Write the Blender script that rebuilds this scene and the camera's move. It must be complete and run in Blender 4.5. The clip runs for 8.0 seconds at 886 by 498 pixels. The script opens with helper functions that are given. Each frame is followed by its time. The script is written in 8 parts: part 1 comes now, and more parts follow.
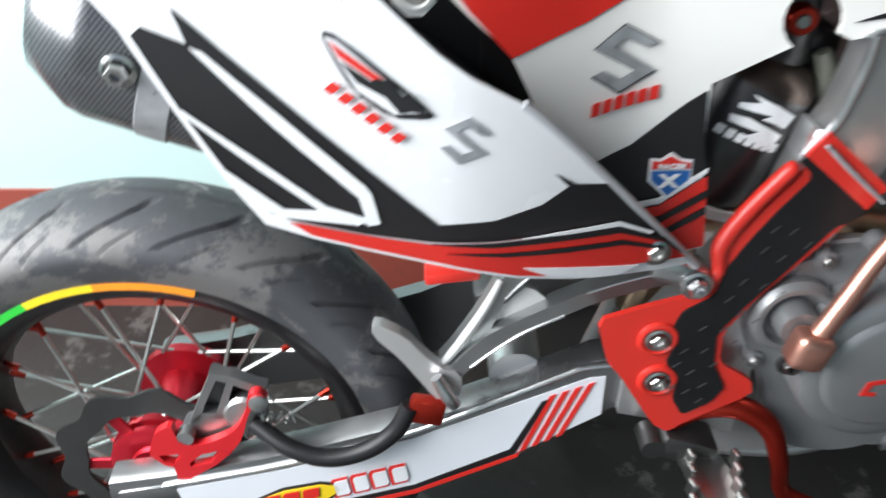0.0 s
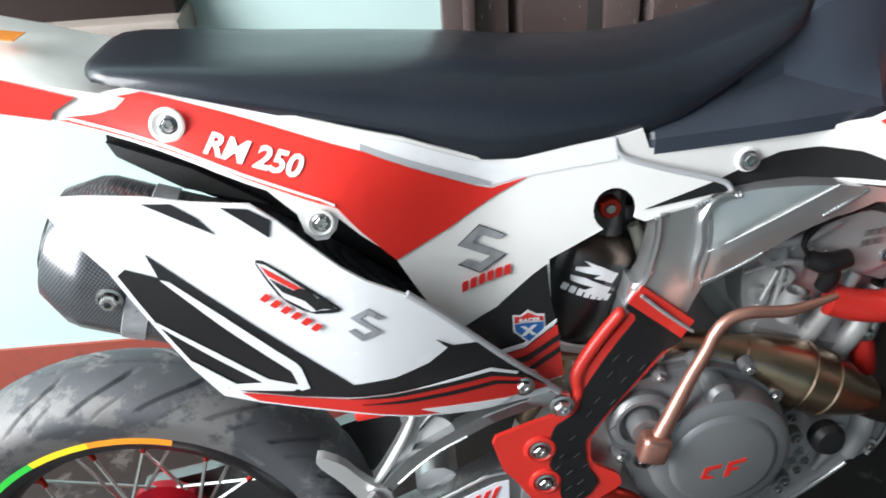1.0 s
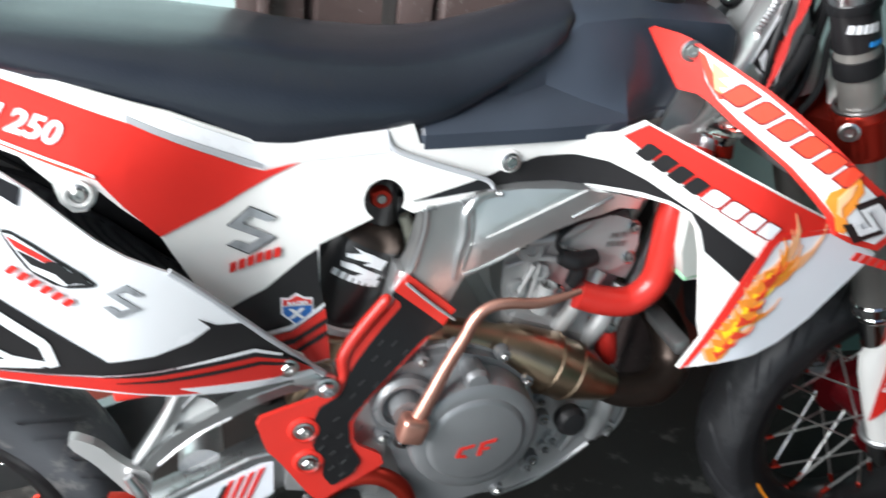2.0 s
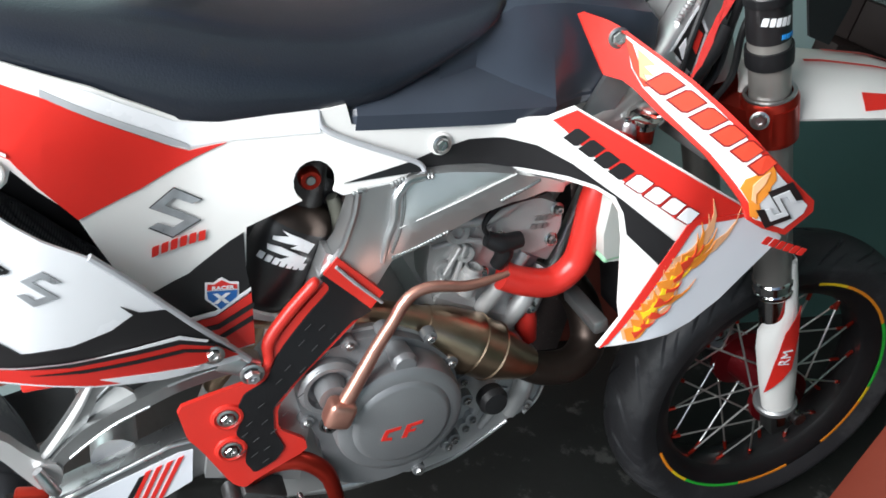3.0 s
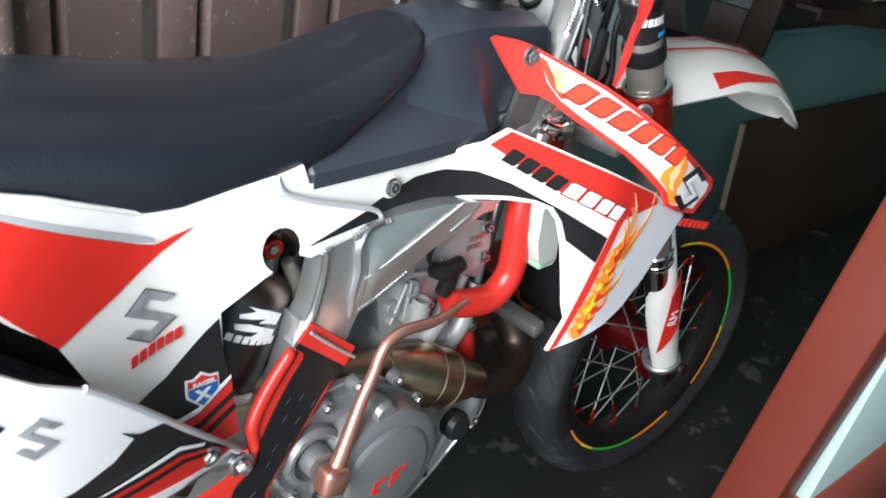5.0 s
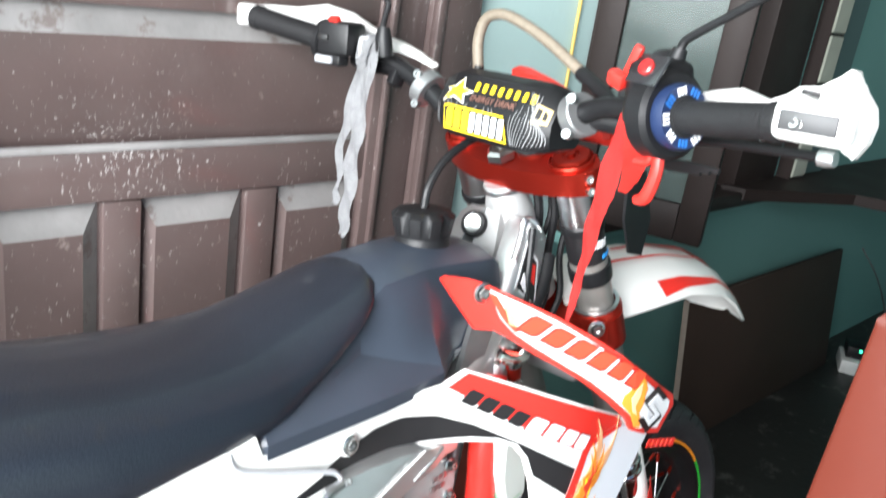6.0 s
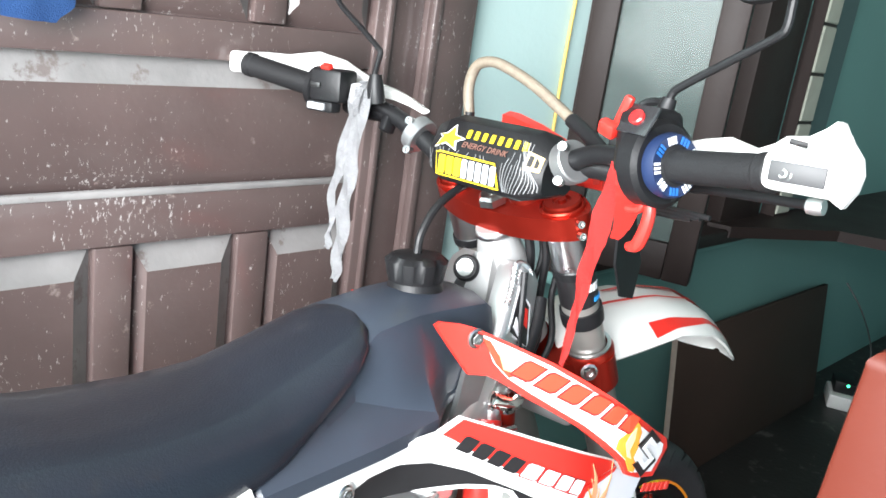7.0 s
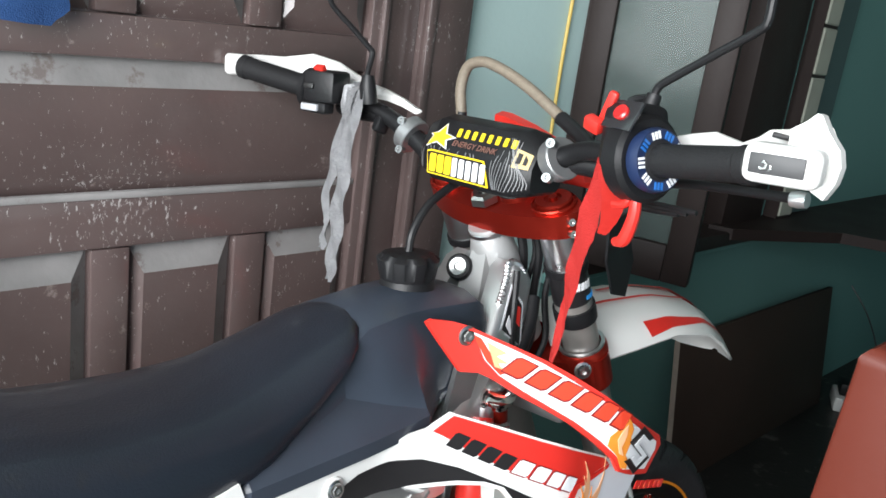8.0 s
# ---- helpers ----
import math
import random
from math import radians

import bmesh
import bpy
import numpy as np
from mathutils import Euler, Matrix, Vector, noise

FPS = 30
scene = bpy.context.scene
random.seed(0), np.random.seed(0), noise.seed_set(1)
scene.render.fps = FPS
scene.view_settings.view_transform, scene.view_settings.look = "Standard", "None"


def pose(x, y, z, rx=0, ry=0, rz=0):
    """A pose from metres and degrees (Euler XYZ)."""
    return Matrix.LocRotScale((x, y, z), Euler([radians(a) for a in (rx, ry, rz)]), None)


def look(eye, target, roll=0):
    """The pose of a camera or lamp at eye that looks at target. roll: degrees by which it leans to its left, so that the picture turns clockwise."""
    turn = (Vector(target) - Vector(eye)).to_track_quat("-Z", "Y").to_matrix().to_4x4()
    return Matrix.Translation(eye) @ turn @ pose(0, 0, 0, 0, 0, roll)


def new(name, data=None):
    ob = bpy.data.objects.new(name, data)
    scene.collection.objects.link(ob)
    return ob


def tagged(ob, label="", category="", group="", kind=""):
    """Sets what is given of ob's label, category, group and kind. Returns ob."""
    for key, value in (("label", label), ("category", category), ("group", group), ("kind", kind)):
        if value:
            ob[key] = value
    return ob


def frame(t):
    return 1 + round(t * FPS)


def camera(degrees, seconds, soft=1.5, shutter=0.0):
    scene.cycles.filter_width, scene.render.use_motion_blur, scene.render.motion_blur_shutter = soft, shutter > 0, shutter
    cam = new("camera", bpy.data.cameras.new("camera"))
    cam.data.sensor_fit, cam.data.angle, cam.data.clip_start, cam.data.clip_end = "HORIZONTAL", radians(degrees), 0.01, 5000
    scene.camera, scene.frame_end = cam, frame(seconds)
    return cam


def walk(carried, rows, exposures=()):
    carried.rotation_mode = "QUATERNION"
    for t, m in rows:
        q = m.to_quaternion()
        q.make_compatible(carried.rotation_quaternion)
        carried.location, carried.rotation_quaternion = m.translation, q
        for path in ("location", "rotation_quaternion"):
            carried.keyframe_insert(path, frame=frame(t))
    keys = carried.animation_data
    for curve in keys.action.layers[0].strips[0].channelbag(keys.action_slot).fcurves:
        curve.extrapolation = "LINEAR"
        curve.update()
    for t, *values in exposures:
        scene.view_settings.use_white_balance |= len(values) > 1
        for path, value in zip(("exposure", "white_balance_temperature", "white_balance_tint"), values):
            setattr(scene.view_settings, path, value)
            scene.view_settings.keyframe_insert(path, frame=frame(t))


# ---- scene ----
cam = camera(56.0, 8.0, soft=1.6, shutter=0.5)
PATH = [
    (0, (0.014, 0.009, 1.087), (-0.022, 1.568, -0.165), -0.6),
    (0.3, (0.048, -0.03, 1.146), (0.052, 1.557, -0.072), -3.2),
    (0.5, (0.062, -0.061, 1.198), (0.085, 1.558, 0.025), -4.1),
    (1, (0.08, -0.126, 1.273), (0.125, 1.552, 0.184), -3.8),
    (1.5, (0.108, -0.145, 1.289), (0.296, 1.527, 0.208), -0.8),
    (2, (0.117, -0.151, 1.284), (0.612, 1.445, 0.185), 7.8),
    (2.2, (0.116, -0.151, 1.283), (0.678, 1.409, 0.164), 9.5),
    (3.5, (0.039, -0.095, 1.285), (0.878, 1.351, 0.188), 13.9),
    (4, (-0.01, -0.065, 1.29), (0.945, 1.316, 0.204), 13.9),
    (4.2, (-0.036, -0.056, 1.29), (0.971, 1.294, 0.212), 13.8),
    (5.3, (-0.103, 0.031, 1.276), (1.171, 1.221, 0.296), 11.2),
    (5.5, (-0.096, 0.041, 1.296), (1.21, 1.265, 0.403), 10.0),
    (6, (-0.075, 0.065, 1.346), (1.297, 1.369, 0.699), 8.5),
    (6.5, (-0.076, 0.068, 1.361), (1.323, 1.373, 0.779), 8.4),
    (7, (-0.083, 0.072, 1.359), (1.322, 1.378, 0.795), 8.3),
    (7.5, (-0.081, 0.067, 1.357), (1.328, 1.376, 0.808), 8.1),
    (8, (-0.073, 0.05, 1.352), (1.32, 1.376, 0.803), 7.8),
]
EXPOSURES = [(0.0, -0.42), (0.5, -0.54), (1.0, -0.42), (1.5, -0.10), (2.0, -0.05), (2.6, -0.14), (3.5, -0.24), (4.2, -0.10), (5.3, -0.03), (5.6, 0.12), (6.0, 0.62), (6.5, 0.80), (7.5, 0.72), (7.8, 0.16), (8.0, -0.22)]
walk(cam, [(t, look(eye, target, roll)) for t, eye, target, roll in PATH], EXPOSURES)

# ---- light: daylight through the open street side of the porch and its open end on the tail side
world = bpy.data.worlds.new("sky")
scene.world = world
world.use_nodes = True
wn = world.node_tree.nodes
sky = wn.new("ShaderNodeTexSky")
sky.sky_type, sky.sun_disc = "NISHITA", False
sky.sun_elevation, sky.sun_rotation = radians(57), radians(22)
wn["Background"].inputs["Strength"].default_value = 0.10
world.node_tree.links.new(sky.outputs["Color"], wn["Background"].inputs["Color"])


def area_lamp(name, place, target, sx, sy, watts, colour):
    lamp = bpy.data.lights.new(name, "AREA")
    lamp.shape, lamp.size, lamp.size_y, lamp.energy, lamp.color = "RECTANGLE", sx, sy, watts, colour
    ob = new(name, lamp)
    ob.matrix_world = look(place, target)
    return ob


area_lamp("daylight_in_street_opening", (-0.7, -2.5, 1.35), (0.15, 1.0, 0.65), 3.2, 2.1, 5, (1.0, 0.985, 0.98))
area_lamp("daylight_in_side_opening", (-1.62, 0.05, 1.58), (-0.2, 0.75, 0.8), 1.9, 1.4, 205, (0.96, 0.98, 1.0))

# the sun stands behind the house: the porch lies in shade, the street before it is lit
sun = bpy.data.lights.new("sun", "SUN")
sun.energy, sun.angle, sun.color = 3.0, radians(0.6), (1.0, 0.96, 0.90)
new("sun", sun).matrix_world = look((0.2, 0.5, 0.83), (0, 0, 0))

# ---- materials
def mat(name, base, rough=0.5, metal=0.0, vary=0.12, scale=12.0, bump=0.0, bump_scale=160.0, coat=0.0, wear=None, wear_at=0.62, wear_scale=18.0, trans=0.0, spec=0.5, chips=None):
    """Base colour with blotches at one scale and grain at another, uneven gloss, fine relief and optional worn or dirty spots."""
    m = bpy.data.materials.new(name)
    m.use_nodes = True
    t = m.node_tree
    n, l = t.nodes, t.links
    b = n["Principled BSDF"]
    b.inputs["Metallic"].default_value = metal
    b.inputs["Coat Weight"].default_value = coat
    b.inputs["Coat Roughness"].default_value = 0.12
    b.inputs["Transmission Weight"].default_value = trans
    b.inputs["Specular IOR Level"].default_value = spec
    co = n.new("ShaderNodeTexCoord")
    big = n.new("ShaderNodeTexNoise")
    big.inputs["Scale"].default_value, big.inputs["Detail"].default_value = scale, 4
    fine = n.new("ShaderNodeTexNoise")
    fine.inputs["Scale"].default_value, fine.inputs["Detail"].default_value = bump_scale, 3
    for k in (big, fine):
        l.new(co.outputs["Object"], k.inputs["Vector"])
    ramp = n.new("ShaderNodeMixRGB")
    lo = tuple(c * (1 - vary) for c in base[:3]) + (1,)
    hi = tuple(min(1, c * (1 + vary)) for c in base[:3]) + (1,)
    ramp.inputs["Color1"].default_value, ramp.inputs["Color2"].default_value = lo, hi
    l.new(big.outputs["Fac"], ramp.inputs["Fac"])
    out = ramp.outputs["Color"]
    if wear:
        spots = n.new("ShaderNodeTexNoise")
        spots.inputs["Scale"].default_value, spots.inputs["Detail"].default_value, spots.inputs["Roughness"].default_value = wear_scale, 8, 0.7
        l.new(co.outputs["Object"], spots.inputs["Vector"])
        cut = n.new("ShaderNodeValToRGB")
        cut.color_ramp.elements[0].position, cut.color_ramp.elements[1].position = wear_at, wear_at + 0.06
        l.new(spots.outputs["Fac"], cut.inputs["Fac"])
        w = n.new("ShaderNodeMixRGB")
        l.new(cut.outputs["Color"], w.inputs["Fac"])
        l.new(out, w.inputs["Color1"])
        w.inputs["Color2"].default_value = wear
        out = w.outputs["Color"]
    if chips:
        stretch = n.new("ShaderNodeMapping")
        stretch.inputs["Scale"].default_value = (1.0, 1.0, 0.4)
        l.new(co.outputs["Object"], stretch.inputs["Vector"])
        flecks = n.new("ShaderNodeTexNoise")
        flecks.inputs["Scale"].default_value, flecks.inputs["Detail"].default_value, flecks.inputs["Roughness"].default_value = 170, 5, 0.75
        l.new(stretch.outputs["Vector"], flecks.inputs["Vector"])
        patch = n.new("ShaderNodeTexNoise")
        patch.inputs["Scale"].default_value, patch.inputs["Detail"].default_value = 4.5, 3
        l.new(co.outputs["Object"], patch.inputs["Vector"])
        both = n.new("ShaderNodeMath")
        both.operation = "MULTIPLY_ADD"
        l.new(patch.outputs["Fac"], both.inputs[0])
        both.inputs[1].default_value = 0.22
        l.new(flecks.outputs["Fac"], both.inputs[2])
        edge = n.new("ShaderNodeValToRGB")
        edge.color_ramp.elements[0].position, edge.color_ramp.elements[1].position = 0.738, 0.768
        l.new(both.outputs["Value"], edge.inputs["Fac"])
        c = n.new("ShaderNodeMixRGB")
        l.new(edge.outputs["Color"], c.inputs["Fac"])
        l.new(out, c.inputs["Color1"])
        c.inputs["Color2"].default_value = chips
        out = c.outputs["Color"]
    l.new(out, b.inputs["Base Color"])
    rr = n.new("ShaderNodeMapRange")
    rr.inputs["To Min"].default_value, rr.inputs["To Max"].default_value = max(0.02, rough - 0.08), min(1, rough + 0.08)
    l.new(big.outputs["Fac"], rr.inputs["Value"])
    l.new(rr.outputs["Result"], b.inputs["Roughness"])
    if bump:
        bp_ = n.new("ShaderNodeBump")
        bp_.inputs["Strength"].default_value, bp_.inputs["Distance"].default_value = bump, 0.002
        l.new(fine.outputs["Fac"], bp_.inputs["Height"])
        l.new(bp_.outputs["Normal"], b.inputs["Normal"])
    return m


def glow(name, colour, strength):
    m = bpy.data.materials.new(name)
    m.use_nodes = True
    b = m.node_tree.nodes["Principled BSDF"]
    b.inputs["Base Color"].default_value = colour
    b.inputs["Emission Color"].default_value = colour
    b.inputs["Emission Strength"].default_value = strength
    return m


WHITE = mat("white_plastic", (0.81, 0.80, 0.775, 1), 0.32, vary=0.03, bump=0.05, coat=0.15, wear=(0.66, 0.65, 0.62, 1), wear_at=0.70)
WHITE_DECAL = mat("white_vinyl", (0.80, 0.81, 0.83, 1), 0.28, vary=0.04, coat=0.2)
PEARL = mat("pearl_white_vinyl", (0.74, 0.77, 0.82, 1), 0.3, vary=0.06, scale=5, coat=0.3, wear=(0.55, 0.57, 0.6, 1), wear_at=0.68)
RED = mat("red_vinyl", (0.68, 0.026, 0.018, 1), 0.34, vary=0.07, coat=0.25)
RED_PLASTIC = mat("red_plastic", (0.64, 0.030, 0.020, 1), 0.36, vary=0.1, bump=0.05, coat=0.1, wear=(0.35, 0.02, 0.015, 1), wear_at=0.68)
BLACK = mat("black_vinyl", (0.012, 0.011, 0.012, 1), 0.36, vary=0.2, coat=0.15)
BLACK_PLASTIC = mat("black_plastic", (0.010, 0.010, 0.011, 1), 0.44, vary=0.25, bump=0.12, bump_scale=400, spec=0.3)
GREY_LINE = mat("silver_grey_vinyl", (0.42, 0.43, 0.45, 1), 0.35, vary=0.1)
CHROME_INK = mat("chrome_effect_vinyl", (0.40, 0.41, 0.43, 1), 0.3, metal=0.4, vary=0.5, scale=60)
ORANGE = mat("orange_flame_vinyl", (0.90, 0.26, 0.03, 1), 0.34, vary=0.35, scale=26, coat=0.2)
YELLOW = mat("yellow_vinyl", (0.88, 0.62, 0.02, 1), 0.36, vary=0.1, coat=0.2)
CREAM = mat("cream_print", (0.62, 0.46, 0.20, 1), 0.45, vary=0.1)
GREEN = mat("green_tape", (0.03, 0.50, 0.05, 1), 0.38, vary=0.12)
ORANGE_TAPE = mat("orange_tape", (0.90, 0.29, 0.02, 1), 0.38, vary=0.12)
NAVY = mat("navy_rubber", (0.009, 0.021, 0.068, 1), 0.5, vary=0.15)
BLUE = mat("blue_vinyl", (0.02, 0.13, 0.42, 1), 0.35, vary=0.1)
SKYBLUE = mat("sky_blue_vinyl", (0.03, 0.30, 0.75, 1), 0.35, vary=0.05)
# the blue in the seat and tank blacks stands in for sky sheen
SEAT = mat("sky_tinted_black_seat_vinyl", (0.012, 0.0155, 0.023, 1), 0.34, vary=0.15, bump=0.22, bump_scale=420, spec=0.5, coat=0.3, wear=(0.016, 0.018, 0.023, 1), wear_at=0.60, wear_scale=7)
TANK = mat("sky_tinted_black_tank_plastic", (0.034, 0.043, 0.060, 1), 0.38, vary=0.2, bump=0.04, bump_scale=300, spec=0.5, coat=0.08)
RUBBER = mat("tyre_rubber", (0.028, 0.028, 0.031, 1), 0.5, vary=0.3, scale=9, bump=0.25, bump_scale=120, wear=(0.048, 0.048, 0.051, 1), wear_at=0.54, wear_scale=9)
# rear tyre's tone, paler for its dust and for the stronger light there
RUBBER_DUSTY_LIT = mat("lit_dusty_tyre_rubber", (0.060, 0.063, 0.070, 1), 0.55, vary=0.3, scale=9, bump=0.25, bump_scale=120, wear=(0.135, 0.132, 0.13, 1), wear_at=0.50, wear_scale=11)
GRIP = mat("grip_rubber", (0.011, 0.011, 0.012, 1), 0.65, vary=0.2, bump=0.4, bump_scale=500, spec=0.3)
HOSE = mat("black_rubber_hose", (0.011, 0.011, 0.012, 1), 0.45, vary=0.2, spec=0.35)
ALU = mat("brushed_aluminium", (0.74, 0.75, 0.75, 1), 0.36, metal=0.88, vary=0.1, bump=0.03, bump_scale=300)
ALU_POLISHED = mat("polished_aluminium", (0.62, 0.62, 0.63, 1), 0.30, metal=1.0, vary=0.08, bump=0.05, bump_scale=60)
CAST = mat("cast_aluminium", (0.48, 0.48, 0.475, 1), 0.46, metal=0.45, vary=0.15, bump=0.16, bump_scale=500, wear=(0.22, 0.21, 0.20, 1), wear_at=0.66)
COVER = mat("grey_painted_case", (0.265, 0.272, 0.28, 1), 0.42, metal=0.55, vary=0.08, bump=0.15, bump_scale=400, wear=(0.2, 0.2, 0.2, 1), wear_at=0.68)
FIN = mat("satin_fin_aluminium", (0.66, 0.66, 0.65, 1), 0.5, metal=0.3, vary=0.15)
STEEL = mat("bolt_steel", (0.55, 0.55, 0.54, 1), 0.28, metal=1.0, vary=0.15)
DARK_STEEL = mat("dark_steel", (0.10, 0.10, 0.10, 1), 0.42, metal=0.9, vary=0.25, bump=0.2, bump_scale=250)
FORK_GREY = mat("hard_anodised_grey", (0.36, 0.34, 0.315, 1), 0.32, metal=0.6, vary=0.1)
CHROME = mat("chrome", (0.75, 0.75, 0.74, 1), 0.12, metal=1.0, vary=0.05)
BRONZE = mat("heat_tinted_exhaust", (0.42, 0.305, 0.21, 1), 0.30, metal=1.0, vary=0.35, scale=10, bump=0.1)
BRONZE_DARK = mat("sooty_exhaust", (0.06, 0.045, 0.038, 1), 0.45, metal=0.9, vary=0.4, scale=9)
COPPER = mat("copper_anodised", (0.72, 0.36, 0.28, 1), 0.34, metal=0.9, vary=0.12)
RED_ANOD = mat("red_anodised", (0.46, 0.032, 0.018, 1), 0.30, metal=0.85, vary=0.15)
RED_HOSE = mat("red_silicone", (0.62, 0.028, 0.02, 1), 0.35, vary=0.1, coat=0.15)
CARBON = mat("carbon_weave", (0.045, 0.047, 0.05, 1), 0.3, metal=0.3, vary=0.5, scale=220, coat=0.5)
SPOKE_MAT = mat("spoke_steel", (0.62, 0.62, 0.60, 1), 0.3, metal=0.9, vary=0.15)
SMOKE = mat("milky_plastic", (0.68, 0.72, 0.68, 1), 0.35, vary=0.1, trans=0.2)
MINT = mat("green_coolant_plastic", (0.30, 0.60, 0.38, 1), 0.35, vary=0.1)
CLOTH_W = mat("white_cotton", (0.33, 0.33, 0.34, 1), 0.95, vary=0.3, scale=60, bump=1.0, bump_scale=220)
CLOTH_R = mat("red_ribbon_cloth", (0.60, 0.035, 0.03, 1), 0.85, vary=0.15, bump=0.5, bump_scale=500)
CLOTH_B = mat("blue_cloth", (0.05, 0.14, 0.38, 1), 0.95, vary=0.2, bump=0.8, bump_scale=500)
LIT_DUST = mat("lit_dusty_brown_wood", (0.215, 0.207, 0.203, 1), 0.8, vary=0.5, scale=9, bump=0.4, bump_scale=90, wear=(0.15, 0.125, 0.118, 1), wear_at=0.57, wear_scale=16)
DOOR = mat("dark_brown_varnished_wood", (0.104, 0.074, 0.070, 1), 0.34, vary=0.35, scale=5, bump=0.3, bump_scale=70, coat=0.5, wear=(0.25, 0.205, 0.19, 1), wear_at=0.61, wear_scale=12, chips=(0.36, 0.335, 0.325, 1))
FRAMEWOOD = mat("brown_painted_wood", (0.022, 0.014, 0.0125, 1), 0.55, vary=0.25, scale=8, bump=0.2, bump_scale=90, spec=0.3, wear=(0.16, 0.12, 0.11, 1), wear_at=0.70)
SILLWOOD = mat("weathered_sill", (0.30, 0.26, 0.23, 1), 0.7, vary=0.3, bump=0.4)
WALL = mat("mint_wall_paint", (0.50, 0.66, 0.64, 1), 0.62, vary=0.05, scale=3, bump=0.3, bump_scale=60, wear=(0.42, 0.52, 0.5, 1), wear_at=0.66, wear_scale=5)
# teal deepened to carry the shade at the porch's far end
WALL_TEAL_SHADED = mat("shade_deepened_teal_paint", (0.13, 0.27, 0.25, 1), 0.55, vary=0.08, scale=3, bump=0.3, bump_scale=60)
REVEAL_SHADE = mat("reveal_shade_teal", (0.06, 0.10, 0.10, 1), 0.55, vary=0.1, scale=3, bump=0.2, bump_scale=60)
DADO = mat("brick_red_dado_paint", (0.30, 0.065, 0.045, 1), 0.55, vary=0.15, scale=5, bump=0.3, bump_scale=70, wear=(0.2, 0.06, 0.05, 1), wear_at=0.6)
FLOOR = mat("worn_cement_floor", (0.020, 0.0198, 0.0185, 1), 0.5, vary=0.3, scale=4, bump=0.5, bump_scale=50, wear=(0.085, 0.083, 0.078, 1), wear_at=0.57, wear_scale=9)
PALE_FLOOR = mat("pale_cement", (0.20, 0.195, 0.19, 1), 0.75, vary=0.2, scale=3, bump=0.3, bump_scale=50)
GROUND = mat("street_concrete", (0.40, 0.40, 0.385, 1), 0.85, vary=0.2, scale=1.5)
CEIL = mat("aged_ceiling_paint", (0.34, 0.335, 0.31, 1), 0.8, vary=0.08)
POST = mat("terracotta_gloss_paint", (0.135, 0.026, 0.015, 1), 0.45, vary=0.10, scale=5, bump=0.2, bump_scale=50, spec=0.3, wear=(0.5, 0.42, 0.36, 1), wear_at=0.77, wear_scale=16)
PLY = mat("dark_stained_plywood", (0.045, 0.028, 0.022, 1), 0.7, spec=0.25, vary=0.3, scale=6, bump=0.2)
GLASS = mat("window_glass", (0.16, 0.20, 0.19, 1), 0.16, vary=0.3, scale=4, trans=0.6, spec=0.2)
GLASS.node_tree.nodes["Principled BSDF"].inputs["IOR"].default_value = 1.2
LED = glow("green_led", (0.05, 0.9, 0.45, 1), 3.0)
RED_LENS = mat("red_lens", (0.55, 0.02, 0.02, 1), 0.2, vary=0.1, coat=0.4)
YELLOW_WIRE = mat("yellow_wire", (0.66, 0.47, 0.12, 1), 0.5, vary=0.1)
TAN_HOSE = mat("tan_braided_hose", (0.20, 0.165, 0.125, 1), 0.5, vary=0.3, scale=150, bump=0.5, bump_scale=600)
RED_ORANGE = mat("orange_red_vinyl", (0.68, 0.052, 0.022, 1), 0.34, vary=0.15, coat=0.2)
CLEAR_DARK = mat("smoked_clear_plastic", (0.022, 0.022, 0.024, 1), 0.22, vary=0.2, coat=0.4)
BLOCK = mat("pale_cement_block", (0.36, 0.37, 0.31, 1), 0.8, vary=0.2, scale=9, bump=0.5, bump_scale=80)


def weave():
    """Carbon cloth: two crossed bands."""
    t = CARBON.node_tree
    n, l = t.nodes, t.links
    b = n["Principled BSDF"]
    co = n.new("ShaderNodeTexCoord")
    w = [n.new("ShaderNodeTexWave") for _ in (0, 1)]
    for k, axis in zip(w, ("X", "Z")):
        k.bands_direction = axis
        k.inputs["Scale"].default_value, k.inputs["Distortion"].default_value = 75.0, 0.6
        l.new(co.outputs["Object"], k.inputs["Vector"])
    m = n.new("ShaderNodeMixRGB")
    m.blend_type = "DIFFERENCE"
    m.inputs["Fac"].default_value = 1.0
    l.new(w[0].outputs["Color"], m.inputs["Color1"])
    l.new(w[1].outputs["Color"], m.inputs["Color2"])
    r = n.new("ShaderNodeMixRGB")
    r.inputs["Color1"].default_value, r.inputs["Color2"].default_value = (0.022, 0.023, 0.026, 1), (0.13, 0.135, 0.145, 1)
    l.new(m.outputs["Color"], r.inputs["Fac"])
    l.new(r.outputs["Color"], b.inputs["Base Color"])


weave()
ORANGE_PALE = mat("pale_orange_vinyl", (0.85, 0.42, 0.22, 1), 0.34, vary=0.3, scale=40, coat=0.2)
RED_DARK = mat("dark_red_vinyl", (0.22, 0.012, 0.010, 1), 0.34, vary=0.1, coat=0.2)
SATIN = mat("satin_aluminium", (0.34, 0.345, 0.35, 1), 0.45, metal=0.8, vary=0.1)
OLIVE_SHADED = mat("shaded_olive_plastic", (0.16, 0.16, 0.13, 1), 0.5, vary=0.25)
# darkened copy of the hub crimson: the front hub's shadow in its colour
CRIMSON_SHADED = mat("shaded_crimson_anodised", (0.16, 0.006, 0.010, 1), 0.4, metal=0.6, vary=0.2)
GUARD_RED = mat("bright_red_anodised", (0.70, 0.022, 0.030, 1), 0.32, metal=0.25, vary=0.08, coat=0.2)
